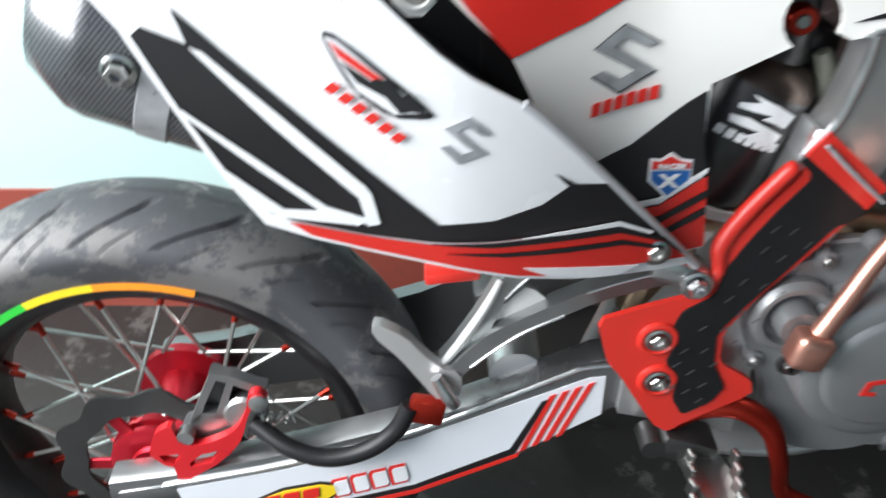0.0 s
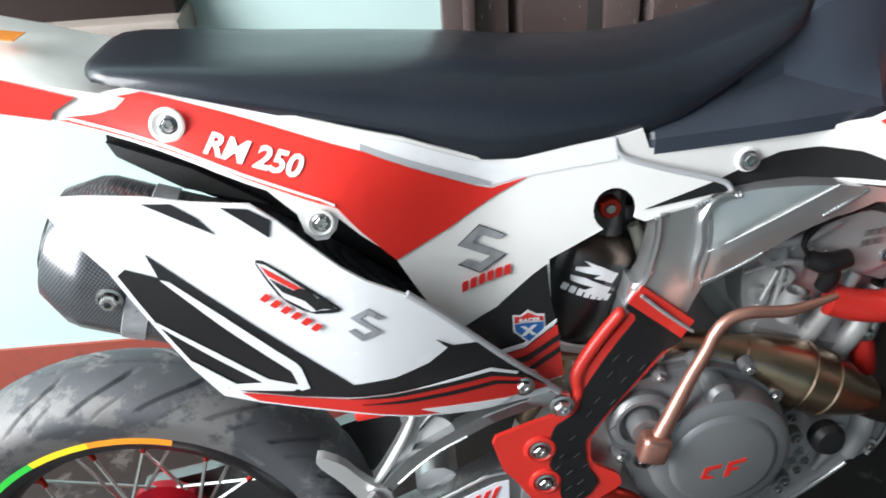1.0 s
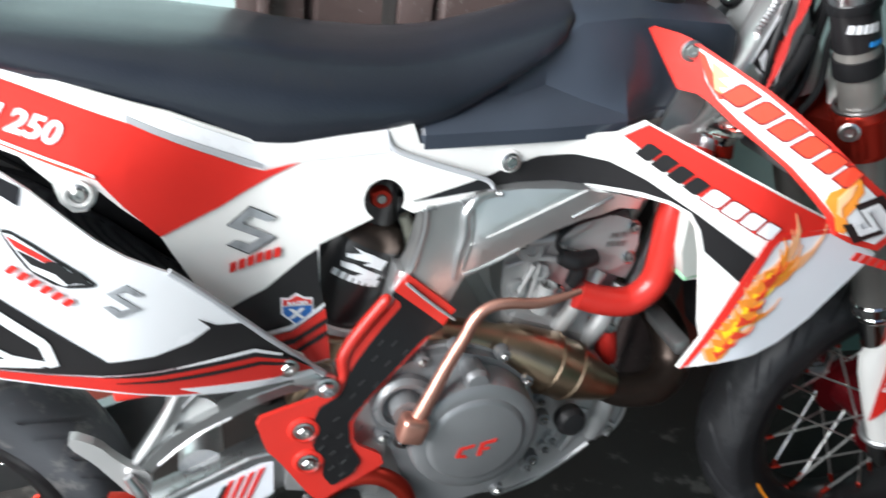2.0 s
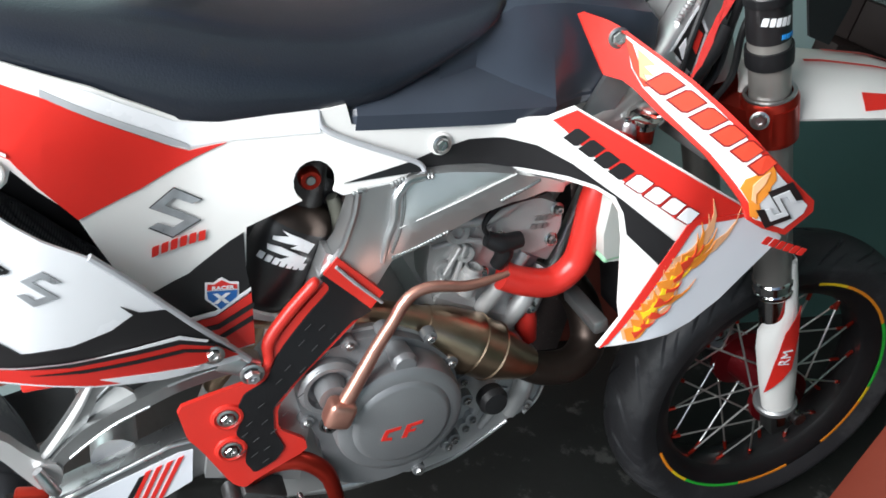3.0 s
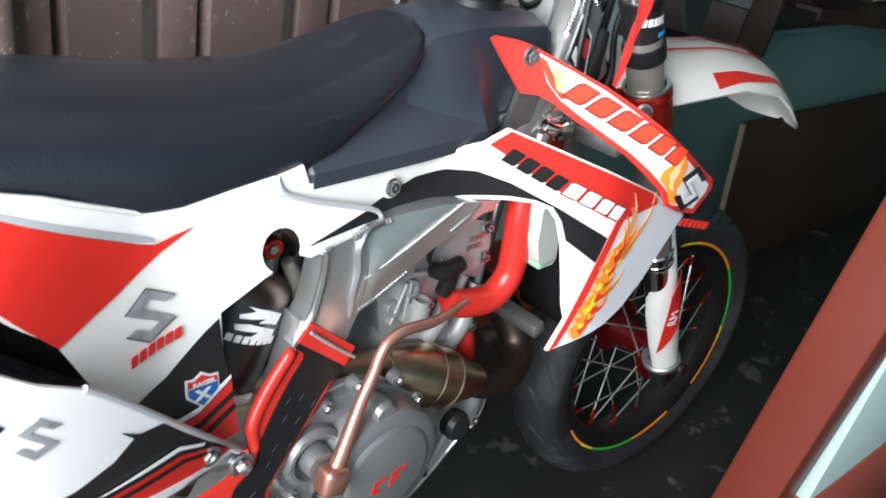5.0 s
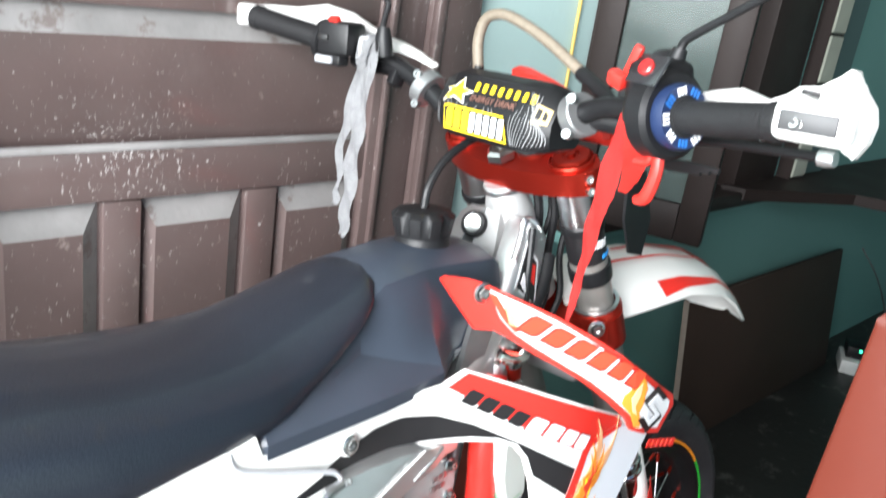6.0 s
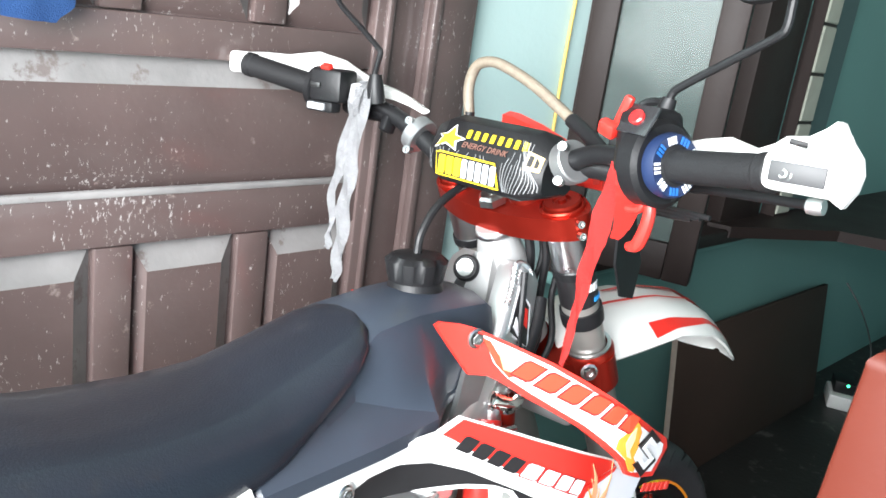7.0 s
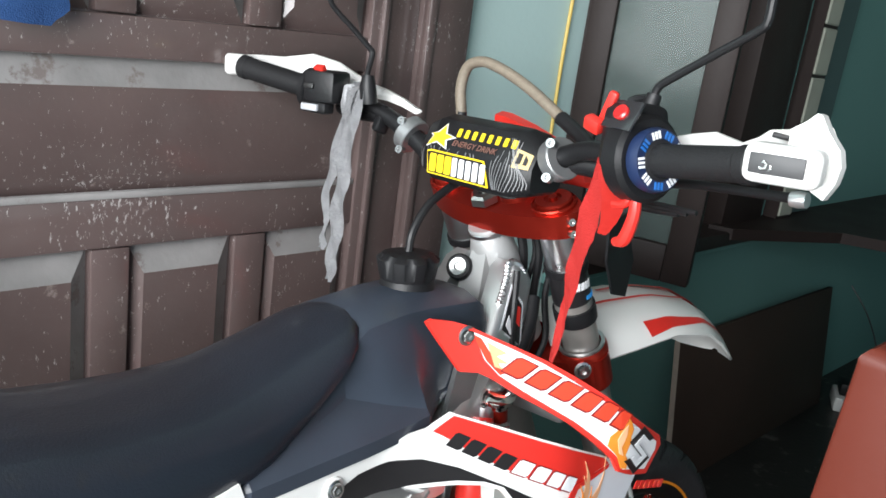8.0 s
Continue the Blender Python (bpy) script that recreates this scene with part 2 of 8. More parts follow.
CRIMSON = mat("crimson_anodised", (0.55, 0.018, 0.035, 1), 0.30, metal=0.7, vary=0.2)
STRUT = mat("worn_cast_alloy", (0.36, 0.37, 0.37, 1), 0.34, metal=0.85, vary=0.3, scale=20, bump=0.08, bump_scale=200)
ARM_ALLOY = mat("dull_polished_alloy", (0.26, 0.265, 0.27, 1), 0.30, metal=0.9, vary=0.2, scale=10, bump=0.05, bump_scale=120, wear=(0.16, 0.16, 0.16, 1), wear_at=0.60)
RAW_WOOD = mat("raw_plywood_edge", (0.22, 0.18, 0.15, 1), 0.8, vary=0.25, scale=30)
CONTOUR = mat("dim_grey_print", (0.20, 0.20, 0.205, 1), 0.45, vary=0.2)
SCORE = mat("scored_black_sheet", (0.04, 0.04, 0.042, 1), 0.5, vary=0.2)

# ---- building tools
V = Vector


def part(name, bm, material, parent=None, label="", smooth=35, flat=False):
    """Links a bmesh as one mesh object, under a thing or a part where one is given."""
    bmesh.ops.recalc_face_normals(bm, faces=bm.faces[:])
    for f in bm.faces:
        f.smooth = not flat
    for e in bm.edges:
        if len(e.link_faces) == 2 and e.calc_face_angle(0) > radians(smooth):
            e.smooth = False
    me = bpy.data.meshes.new(name)
    bm.to_mesh(me)
    bm.free()
    me.materials.append(material)
    ob = new(name, me)
    if parent:
        ob.parent = parent
    if label:
        ob["label"] = label
    return ob


def sst(a, b, x):
    k = min(1.0, max(0.0, (x - a) / (b - a)))
    return k * k * (3 - 2 * k)


def round_outline(pts, times=1, keep=0.22):
    for _ in range(times):
        out = []
        for i, p in enumerate(pts):
            q, r = pts[i - 1], pts[(i + 1) % len(pts)]
            out.append((p[0] + (q[0] - p[0]) * keep, p[1] + (q[1] - p[1]) * keep))
            out.append((p[0] + (r[0] - p[0]) * keep, p[1] + (r[1] - p[1]) * keep))
        pts = out
    return pts


def plate(pts, surface, thick=0.003, lift=0.0, step=0.022, rounded=0, keep=0.22):
    """A shell with the given outline in X and Z, laid on the surface Y = surface(X, Z), its outer face towards -Y."""
    if rounded:
        pts = round_outline(pts, rounded, keep)
    bm = bmesh.new()
    face = bm.faces.new([bm.verts.new((x, 0, z)) for x, z in pts])
    bm.normal_update()
    bmesh.ops.triangulate(bm, faces=[face])
    xs, zs = [p[0] for p in pts], [p[1] for p in pts]
    for lo, hi, axis in ((min(xs), max(xs), 0), (min(zs), max(zs), 2)):
        k = math.ceil(lo / step)
        while k * step < hi:
            co, no = [0, 0, 0], [0, 0, 0]
            co[axis], no[axis] = k * step, 1
            bmesh.ops.bisect_plane(bm, geom=bm.verts[:] + bm.edges[:] + bm.faces[:], plane_co=co, plane_no=no, dist=1e-5)
            k += 1
    bmesh.ops.recalc_face_normals(bm, faces=bm.faces[:])
    if sum(f.normal.y for f in bm.faces) > 0:
        bmesh.ops.reverse_faces(bm, faces=bm.faces[:])
    for v in bm.verts:
        v.co.y = surface(v.co.x, v.co.z) - lift
    top = bm.faces[:]
    lower = {v: bm.verts.new((v.co.x, v.co.y + thick, v.co.z)) for v in bm.verts[:]}
    rim = [e for e in bm.edges if len(e.link_faces) == 1]
    for f in top:
        bm.faces.new([lower[v] for v in reversed(f.verts)])
    for e in rim:
        a, b = e.verts
        bm.faces.new((a, b, lower[b], lower[a]))
    return bm


def flipped(bm):
    for v in bm.verts:
        v.co.y = -v.co.y
    return bm


def curve_points(pts, per=6):
    """Catmull-Rom through the points."""
    P = [V(p) for p in pts]
    P = [P[0] * 2 - P[1]] + P + [P[-1] * 2 - P[-2]]
    out = []
    for i in range(1, len(P) - 2):
        a, b, c, d = P[i - 1:i + 3]
        for k in range(per):
            t = k / per
            out.append(0.5 * (2 * b + (c - a) * t + (2 * a - 5 * b + 4 * c - d) * t * t + (3 * b - a - 3 * c + d) * t ** 3))
    return out + [P[-2]]


def tube(pts, radius, seg=12, per=6, squash=1.0, bm=None):
    """A round rod through the points; radius: one, or one for each point."""
    bm = bm or bmesh.new()
    path = curve_points(pts, per) if per > 1 else [V(p) for p in pts]
    if isinstance(radius, (int, float)):
        rad = [radius] * len(path)
    else:
        rad = []
        for i in range(len(path)):
            u = i / max(1, per) if per > 1 else i
            k = min(int(u), len(radius) - 2)
            rad.append(radius[k] + (radius[k + 1] - radius[k]) * (u - k))
    rings, side = [], None
    for i, p in enumerate(path):
        d = (path[min(i + 1, len(path) - 1)] - path[max(i - 1, 0)]).normalized()
        side = (d.orthogonal() if side is None else side - d * side.dot(d)).normalized()
        up = d.cross(side)
        rings.append([bm.verts.new(p + (side * math.cos(a) + up * math.sin(a) * squash) * rad[i]) for a in (2 * math.pi * j / seg for j in range(seg))])
    for r, s in zip(rings, rings[1:]):
        for j in range(seg):
            bm.faces.new((r[j], r[(j + 1) % seg], s[(j + 1) % seg], s[j]))
    bm.faces.new(rings[0][::-1])
    bm.faces.new(rings[-1])
    return bm


def lathe(profile, origin, axis, seg=32, bm=None, start=None, arc=2 * math.pi):
    """Turns (radius, height) round an axis through the origin; ends on the axis where a radius is 0."""
    bm = bm or bmesh.new()
    axis = V(axis).normalized()
    u = V(start).normalized() if start else axis.orthogonal().normalized()
    w = axis.cross(u)
    full = arc > 6.28
    n = seg if full else seg + 1
    rings = []
    for r, h in profile:
        base = V(origin) + axis * h
        if r < 1e-6:
            rings.append([bm.verts.new(base)] * n)
        else:
            rings.append([bm.verts.new(base + (u * math.cos(a) + w * math.sin(a)) * r) for a in (arc * j / seg for j in range(n))])
    for a, b in zip(rings, rings[1:]):
        for j in range(seg):
            k = (j + 1) % n
            q = []
            for v in (a[j], a[k], b[k], b[j]):
                if v not in q:
                    q.append(v)
            if len(q) > 2:
                bm.faces.new(q)
    return bm


def box(size, place=(0, 0, 0), turn=(0, 0, 0), bevel=0.0, segs=2, bm=None):
    own = bmesh.new()
    bmesh.ops.create_cube(own, size=1, matrix=pose(*place, *turn) @ Matrix.Diagonal((*size, 1)))
    if bevel:
        bmesh.ops.bevel(own, geom=own.edges[:], offset=bevel, segments=segs, affect="EDGES", profile=0.5)
    if bm is None:
        return own
    me = bpy.data.meshes.new("tmp")
    own.to_mesh(me)
    own.free()
    bm.from_mesh(me)
    bpy.data.meshes.remove(me)
    return bm


def merge(*bms):
    out = bms[0]
    for b in bms[1:]:
        me = bpy.data.meshes.new("tmp")
        b.to_mesh(me)
        b.free()
        out.from_mesh(me)
        bpy.data.meshes.remove(me)
    return out


def loft(rings, caps=True, closed=True):
    bm = bmesh.new()
    vs = [[bm.verts.new(p) for p in r] for r in rings]
    n = len(vs[0])
    for a, b in zip(vs, vs[1:]):
        for j in range(n if closed else n - 1):
            bm.faces.new((a[j], a[(j + 1) % n], b[(j + 1) % n], b[j]))
    if caps:
        bm.faces.new(vs[0][::-1])
        bm.faces.new(vs[-1])
    return bm


def bolt(place, axis=(0, -1, 0), r=0.008, h=0.006, washer=True):
    """A flanged hexagon bolt head with a hollow."""
    bm = bmesh.new()
    if washer:
        lathe([(0, 0), (r * 1.55, 0), (r * 1.55, 0.0015), (r * 1.2, 0.0025)], place, axis, 20, bm)
    lathe([(r, 0.0015), (r, h * 0.8), (r * 0.85, h), (r * 0.5, h), (r * 0.45, h * 0.5), (0, h * 0.5)], place, axis, 6, bm)
    return bm


def text_bm(words, height, depth=0.0008, shear=0.0, narrow=1.0, bold=0.0):
    """Words in the built-in font, as a bmesh in X and Z, facing -Y, its lower left at the origin."""
    cu = bpy.data.curves.new("words", "FONT")
    cu.body, cu.size, cu.extrude, cu.shear, cu.offset, cu.resolution_u = words, height / 0.7, depth / 2, shear, height * bold, 3
    ob = new("words", cu)
    me = bpy.data.meshes.new_from_object(ob.evaluated_get(bpy.context.evaluated_depsgraph_get()))
    bm = bmesh.new()
    bm.from_mesh(me)
    bpy.data.objects.remove(ob)
    bpy.data.curves.remove(cu)
    bpy.data.meshes.remove(me)
    for v in bm.verts:
        v.co = V((v.co.x * narrow, -v.co.z, v.co.y))
    return bm


def lay(bm, place, angle, surface, lift=0.0018):
    """Lays a flat bmesh made in X and Z on a surface, turned by degrees in that plane."""
    c, s = math.cos(radians(angle)), math.sin(radians(angle))
    for v in bm.verts:
        x, z = place[0] + c * v.co.x - s * v.co.z, place[1] + s * v.co.x + c * v.co.z
        v.co = V((x, surface(x, z) - lift + v.co.y, z))
    return bm


def bars(count, width, height, gap, slant=0.25, notch=True):
    """A row of plain slanted blocks in X and Z, the size of a word."""
    bm = bmesh.new()
    w = (width - gap * (count - 1)) / count
    for i in range(count):
        x = i * (w + gap)
        c = 0.14 if notch else 0.0
        g = [(0, 0), (1 - c, 0), (1, c), (1, 1), (c, 1), (0, 1 - c)] if notch else [(0, 0), (1, 0), (1, 1), (0, 1)]
        pts = [(x + a * w + slant * b * height, b * height) for a, b in g]
        front = [bm.verts.new((a, -0.0004, b)) for a, b in pts]
        back = [bm.verts.new((a, 0.0004, b)) for a, b in pts]
        bm.faces.new(front)
        bm.faces.new(back[::-1])
        for j in range(len(pts)):
            k = (j + 1) % len(pts)
            bm.faces.new((front[j], back[j], back[k], front[k]))
    bm.verts.index_update()
    return bm


def hook_emblem(cx, cz, scale, angle):
    """Outline of a slanted folded-band emblem round a centre."""
    base = [(-24, 10), (-1, 25), (25, 11), (16, 8), (-1, 16), (-10, 10), (24, -10), (-3, -25), (-25, -10), (-17, -7), (-3, -15), (9, -9)]
    c, s = math.cos(radians(angle)), math.sin(radians(angle))
    return [(cx + 0.001 * scale * (c * a - s * b), cz + 0.001 * scale * (s * a + c * b)) for a, b in base]


def bead(pts, radius, step=0.004):
    """A rippled weld bead along points."""
    line = curve_points(pts, 12)
    total = sum((b - a).length for a, b in zip(line, line[1:]))
    n = max(4, int(total / step) * 2)
    out, acc, want, seg = [], 0.0, 0.0, 0
    for a, b in zip(line, line[1:]):
        d = (b - a).length
        while want <= acc + d + 1e-9 and len(out) <= n:
            out.append(a + (b - a) * min(1, max(0, (want - acc) / max(d, 1e-9))))
            want += total / n
        acc += d
    return tube(out, [radius if i % 2 else radius * 0.72 for i in range(len(out))], 8, 1)


def letters(name, bm, material, parent, label=""):
    """Links every loose island of a word as a part of its own."""
    left = set(bm.verts)
    while left:
        todo, own = [min(left, key=lambda v: v.index)], []
        left.discard(todo[0])
        while todo:
            v = todo.pop()
            own.append(v)
            for e in v.link_edges:
                o = e.other_vert(v)
                if o in left:
                    left.discard(o)
                    todo.append(o)
        out = bmesh.new()
        twin = {v: out.verts.new(v.co) for v in own}
        for f in {f for v in own for f in v.link_faces}:
            out.faces.new([twin[v] for v in f.verts])
        part(name, out, material, parent, label)
    bm.free()


def pieces(name, count, bm, material, parent, label=""):
    """Links a row of equal blocks as one part each."""
    bm.verts.ensure_lookup_table()
    n = len(bm.verts) // count
    for i in range(count):
        own = bmesh.new()
        twin = [own.verts.new(bm.verts[i * n + k].co) for k in range(n)]
        for f in bm.faces:
            if i * n <= f.verts[0].index < (i + 1) * n:
                own.faces.new([twin[v.index - i * n] for v in f.verts])
        part(name, own, material, parent, label)
    bm.free()

# ---- the porch: back wall with door and window, floor, ceiling, end walls
WY = 1.19


def slab(name, x0, x1, y0, y1, z0, z1, material, label="", category="", bevel=0.0, kind="structure"):
    bm = box((x1 - x0, y1 - y0, z1 - z0), ((x0 + x1) / 2, (y0 + y1) / 2, (z0 + z1) / 2), bevel=bevel)
    return tagged(part(name, bm, material, None, flat=not bevel), label, category, kind=kind)


# unseen apron, added pale to throw light up onto the bike
slab("pavement", -1.9, 5.0, -2.8, -0.12, -0.12, -0.004, PALE_FLOOR, "unseen pale cement apron added to bounce light up", "pavement")
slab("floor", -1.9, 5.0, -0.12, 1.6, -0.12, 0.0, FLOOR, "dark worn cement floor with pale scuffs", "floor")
slab("ceiling", -1.9, 5.0, -0.7, 1.6, 2.75, 2.85, CEIL, "plain pale porch ceiling", "ceiling")
# unseen canopy, added to cut sky light on the engine side
slab("ceiling_light_block", 0.15, 5.0, -2.8, -0.7, 2.70, 2.80, CEIL, "unseen pale canopy added to keep sky light off the right", "ceiling")
slab("ground", -60, 60, -60, 60, -0.30, -0.14, GROUND, "grey street ground reaching to the horizon", "ground")
# back wall round the door and the window
slab("wall_back", -1.9, 0.136, WY, WY + 0.15, 0.27, 2.75, WALL, "pale mint painted plaster wall behind the bike", "wall")
slab("wall_back_strip", 1.083, 1.478, WY, WY + 0.15, 0.27, 2.75, WALL, "narrow pale mint wall between door and window", "wall")
slab("wall_back_over_door", 0.136, 1.083, WY, WY + 0.15, 2.12, 2.75, WALL, "mint wall over the door", "wall")
slab("wall_back_under_window", 1.478, 5.0, WY, WY + 0.15, 0.0, 0.78, WALL_TEAL_SHADED, "teal wall under the window, its shade put into the colour", "wall")
slab("wall_back_over_window", 1.478, 5.0, WY, WY + 0.15, 2.05, 2.75, WALL_TEAL_SHADED, "teal wall over the window", "wall")
slab("wall_back_far", 2.58, 5.0, WY, WY + 0.15, 0.78, 2.05, WALL_TEAL_SHADED, "teal wall past the window, its shade put into the colour", "wall")
slab("dado_left", -1.9, 0.136, WY - 0.006, WY + 0.15, 0.0, 0.27, DADO, "brick-red painted lower band of the wall", "wall band")
slab("dado_right", 1.083, 1.478, WY - 0.006, WY + 0.15, 0.0, 0.27, DADO, "brick-red painted lower band of the wall", "wall band")
slab("wall_end", 4.85, 5.0, -2.8, WY, 0.0, 2.75, WALL_TEAL_SHADED, "dim teal end wall of the porch", "wall")
# out of view, added to hold back street light on the right
slab("wall_front", 1.70, 4.85, -2.8, -2.65, 0.0, 2.70, WALL_TEAL_SHADED, "unseen teal wall added to block light from the street", "wall")
# never in view: an added wall that hides the low sky
slab("wall_low_sky_block", -9.0, 9.0, -7.2, -7.0, -0.14, 1.9, WALL, "plain unseen wall added across the street to block low sky", "wall")
slab("wall_front_low", -1.9, 1.70, -2.8, -2.65, 0.0, 0.15, WALL, "low mint kerb on the street side", "wall")
slab("wall_side_low", -1.9, -1.75, -2.8, WY + 0.15, 0.0, 1.0, WALL, "plain mint parapet at the porch end", "wall")
ledge = slab("trim_ledge", 1.478, 4.85, WY - 0.035, WY + 0.02, 0.755, 0.786, WALL_TEAL_SHADED, "narrow teal plaster ledge with a worn cream edge", "ledge", bevel=0.006)
part("worn_edge", tube([(1.50, WY - 0.0345, 0.782), (2.1, WY - 0.0348, 0.7835), (2.6, WY - 0.0345, 0.782), (3.05, WY - 0.0348, 0.783)], [0.0016, 0.0024, 0.0020, 0.0012], 6), CREAM, ledge, "worn cream edge")
slab("room_behind_window", 1.4, 3.1, 2.2, 2.3, 0.3, 2.6, WALL_TEAL_SHADED, "dim inner wall seen through the window", "wall")
slab("room_side_near", 1.35, 1.40, WY + 0.15, 2.3, 0.25, 2.65, WALL_TEAL_SHADED, "dim inner side wall behind the window", "wall")
slab("room_side_far", 3.10, 3.15, WY + 0.15, 2.3, 0.25, 2.65, WALL_TEAL_SHADED, "dim inner side wall behind the window", "wall")
slab("room_ceiling_behind", 1.35, 3.15, WY + 0.15, 2.3, 2.60, 2.65, CEIL, "dim inner ceiling behind the window", "ceiling")
slab("room_floor_behind", 1.4, 3.1, WY + 0.15, 2.3, 0.25, 0.3, FLOOR, "dim inner floor behind the window", "floor")


def panelled_door():
    """Frame and leaf with raised and bevelled panels."""
    x0, x1 = 0.136, 1.083
    leaf = box((0.80, 0.03, 2.03), (0.590, WY + 0.035, 1.03), bevel=0.003)
    door = tagged(part("door_1", leaf, DOOR, None), "worn dark brown wooden door with raised panels, closed", "door", kind="structure")
    for a, b, n in ((x0, 0.185, "door_jamb"), (0.975, x1, "door_jamb")):
        part(n, merge(box((b - a, 0.13, 2.12), ((a + b) / 2, WY + 0.03, 1.06), bevel=0.006),
                      box((0.02, 0.02, 2.1), ((b - 0.006) if a < 0.5 else (a + 0.006), WY - 0.03, 1.05), bevel=0.005)), DOOR, door)
    part("door_head", box((0.947, 0.13, 0.09), (0.6095, WY + 0.03, 2.08), bevel=0.006), DOOR, door)
    face = WY + 0.018
    # stiles and rails stand proud of the leaf
    rails = [(0.185, 0.975, 0.0, 0.20), (0.185, 0.975, 0.957, 1.034), (0.185, 0.975, 1.230, 1.288), (0.185, 0.975, 1.93, 2.06)]
    for a, b, c, d in rails:
        part("rail", box((b - a, 0.020, d - c), ((a + b) / 2, face - 0.0085, (c + d) / 2), bevel=0.003), DOOR, door)
    part("stile", box((0.060, 0.024, 2.05), (0.215, face - 0.0125, 1.03), bevel=0.004), DOOR, door)
    part("stile", box((0.106, 0.024, 2.05), (0.922, face - 0.0125, 1.03), bevel=0.004), DOOR, door)
    part("stile_bead", box((0.012, 0.012, 2.04), (0.893, face - 0.029, 1.03), bevel=0.003), DOOR, door)
    for x, w in ((0.430, 0.058), (0.664, 0.058)):
        part("mullion", box((w, 0.018, 0.75), (x, face - 0.0075, 0.58), bevel=0.003), DOOR, door)
        part("mullion", box((w, 0.018, 0.64), (x, face - 0.0075, 1.61), bevel=0.003), DOOR, door)

    def raised(a, b, c, d, inset, deep, wide=False):
        """A raised field with sloped margins."""
        bm = bmesh.new()
        y0, y1 = face + 0.002, face - deep
        oc = [(x, y0, z) for x, z in ((a, c), (b, c), (b, d), (a, d))]
        ic = [(x, y1, z) for x, z in ((a + inset * 0.6, c + inset), (b - inset * 0.8, c + inset), (b - inset * 0.8, d - inset * 1.3), (a + inset * 0.6, d - inset * 1.3))]
        o, i = [bm.verts.new(v) for v in oc], [bm.verts.new(v) for v in ic]
        bm.faces.new(i)
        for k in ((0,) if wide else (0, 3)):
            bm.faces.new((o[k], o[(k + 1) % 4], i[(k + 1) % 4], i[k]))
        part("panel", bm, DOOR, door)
        # margins that catch the light: a paler tone holds both light and dust
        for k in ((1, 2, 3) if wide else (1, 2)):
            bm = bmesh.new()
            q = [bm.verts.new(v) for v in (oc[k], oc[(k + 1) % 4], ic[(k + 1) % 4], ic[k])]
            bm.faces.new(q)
            part("panel_bevel", bm, LIT_DUST, door, "dusty panel bevel, paler for the light it catches")

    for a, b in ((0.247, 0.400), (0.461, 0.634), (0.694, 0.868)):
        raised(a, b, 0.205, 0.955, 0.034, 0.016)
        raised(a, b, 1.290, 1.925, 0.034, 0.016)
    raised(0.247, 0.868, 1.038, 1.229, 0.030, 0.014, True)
    part("rail_edge", box((0.622, 0.012, 0.011), (0.556, face - 0.0150, 1.036), bevel=0.003), LIT_DUST, door, "dusty rail edge, paler for the light it catches")
    return door


panelled_door()


def casement_leaf(name, hinge, angle, width, label):
    """A glazed window leaf that stands open, hinged at one upright edge."""
    z0, z1, st = 0.835, 2.0, 0.06
    leaf = tagged(new(name), label, "window leaf", kind="structure")
    leaf.matrix_world = pose(hinge[0], hinge[1], 0, 0, 0, angle)
    part("stile", box((st, 0.035, z1 - z0), (st / 2, 0, (z0 + z1) / 2), bevel=0.004), FRAMEWOOD, leaf)
    part("stile", box((st, 0.035, z1 - z0), (width - st / 2, 0, (z0 + z1) / 2), bevel=0.004), FRAMEWOOD, leaf)
    part("rail", box((width - 2 * st, 0.033, 0.085), (width / 2, 0, z0 + 0.0425), bevel=0.004), FRAMEWOOD, leaf)
    part("rail", box((width - 2 * st, 0.033, 0.085), (width / 2, 0, z1 - 0.0425), bevel=0.004), FRAMEWOOD, leaf)
    g = part("pane", box((width - 2 * st + 0.01, 0.004, z1 - z0 - 0.16), (width / 2, 0, (z0 + z1) / 2)), GLASS, leaf, flat=True)
    g.visible_shadow = False
    return leaf


casement_leaf("window_1", (1.484, WY - 0.005), -70.5, 0.326, "brown wooden casement leaf with dusty glass, swung open")
win = tagged(part("window_frame", box((0.05, 0.16, 1.28), (1.503, WY + 0.075, 1.415), bevel=0.004), FRAMEWOOD), "brown wooden window frame in the mint wall", "window frame", kind="structure")
part("jamb", box((0.27, 0.16, 1.28), (2.445, WY + 0.060, 1.415), bevel=0.004), FRAMEWOOD, win)
part("head", box((0.78, 0.16, 0.06), (1.919, WY + 0.075, 2.02), bevel=0.004), FRAMEWOOD, win)
part("window_sill", box((1.10, 0.22, 0.045), (2.030, WY + 0.05, 0.800), bevel=0.008), FRAMEWOOD, win)

def window_shelf():
    """A dark board under the window that widens away from it."""
    pts = [(2.27, 1.19), (2.30, 1.125), (2.70, 0.948), (2.80, 0.756), (4.60, 0.70), (4.60, 1.19)]
    bm = bmesh.new()
    lo, hi = [bm.verts.new((x, y, 0.80)) for x, y in pts], [bm.verts.new((x, y, 0.835)) for x, y in pts]
    bm.faces.new(lo[::-1])
    bm.faces.new(hi)
    for k in range(len(pts)):
        bm.faces.new((lo[k], lo[(k + 1) % len(pts)], hi[(k + 1) % len(pts)], hi[k]))
    return tagged(part("trim_shelf", bm, FRAMEWOOD, None, flat=True), "dark brown wooden shelf board under the window", "shelf", kind="structure")


window_shelf()


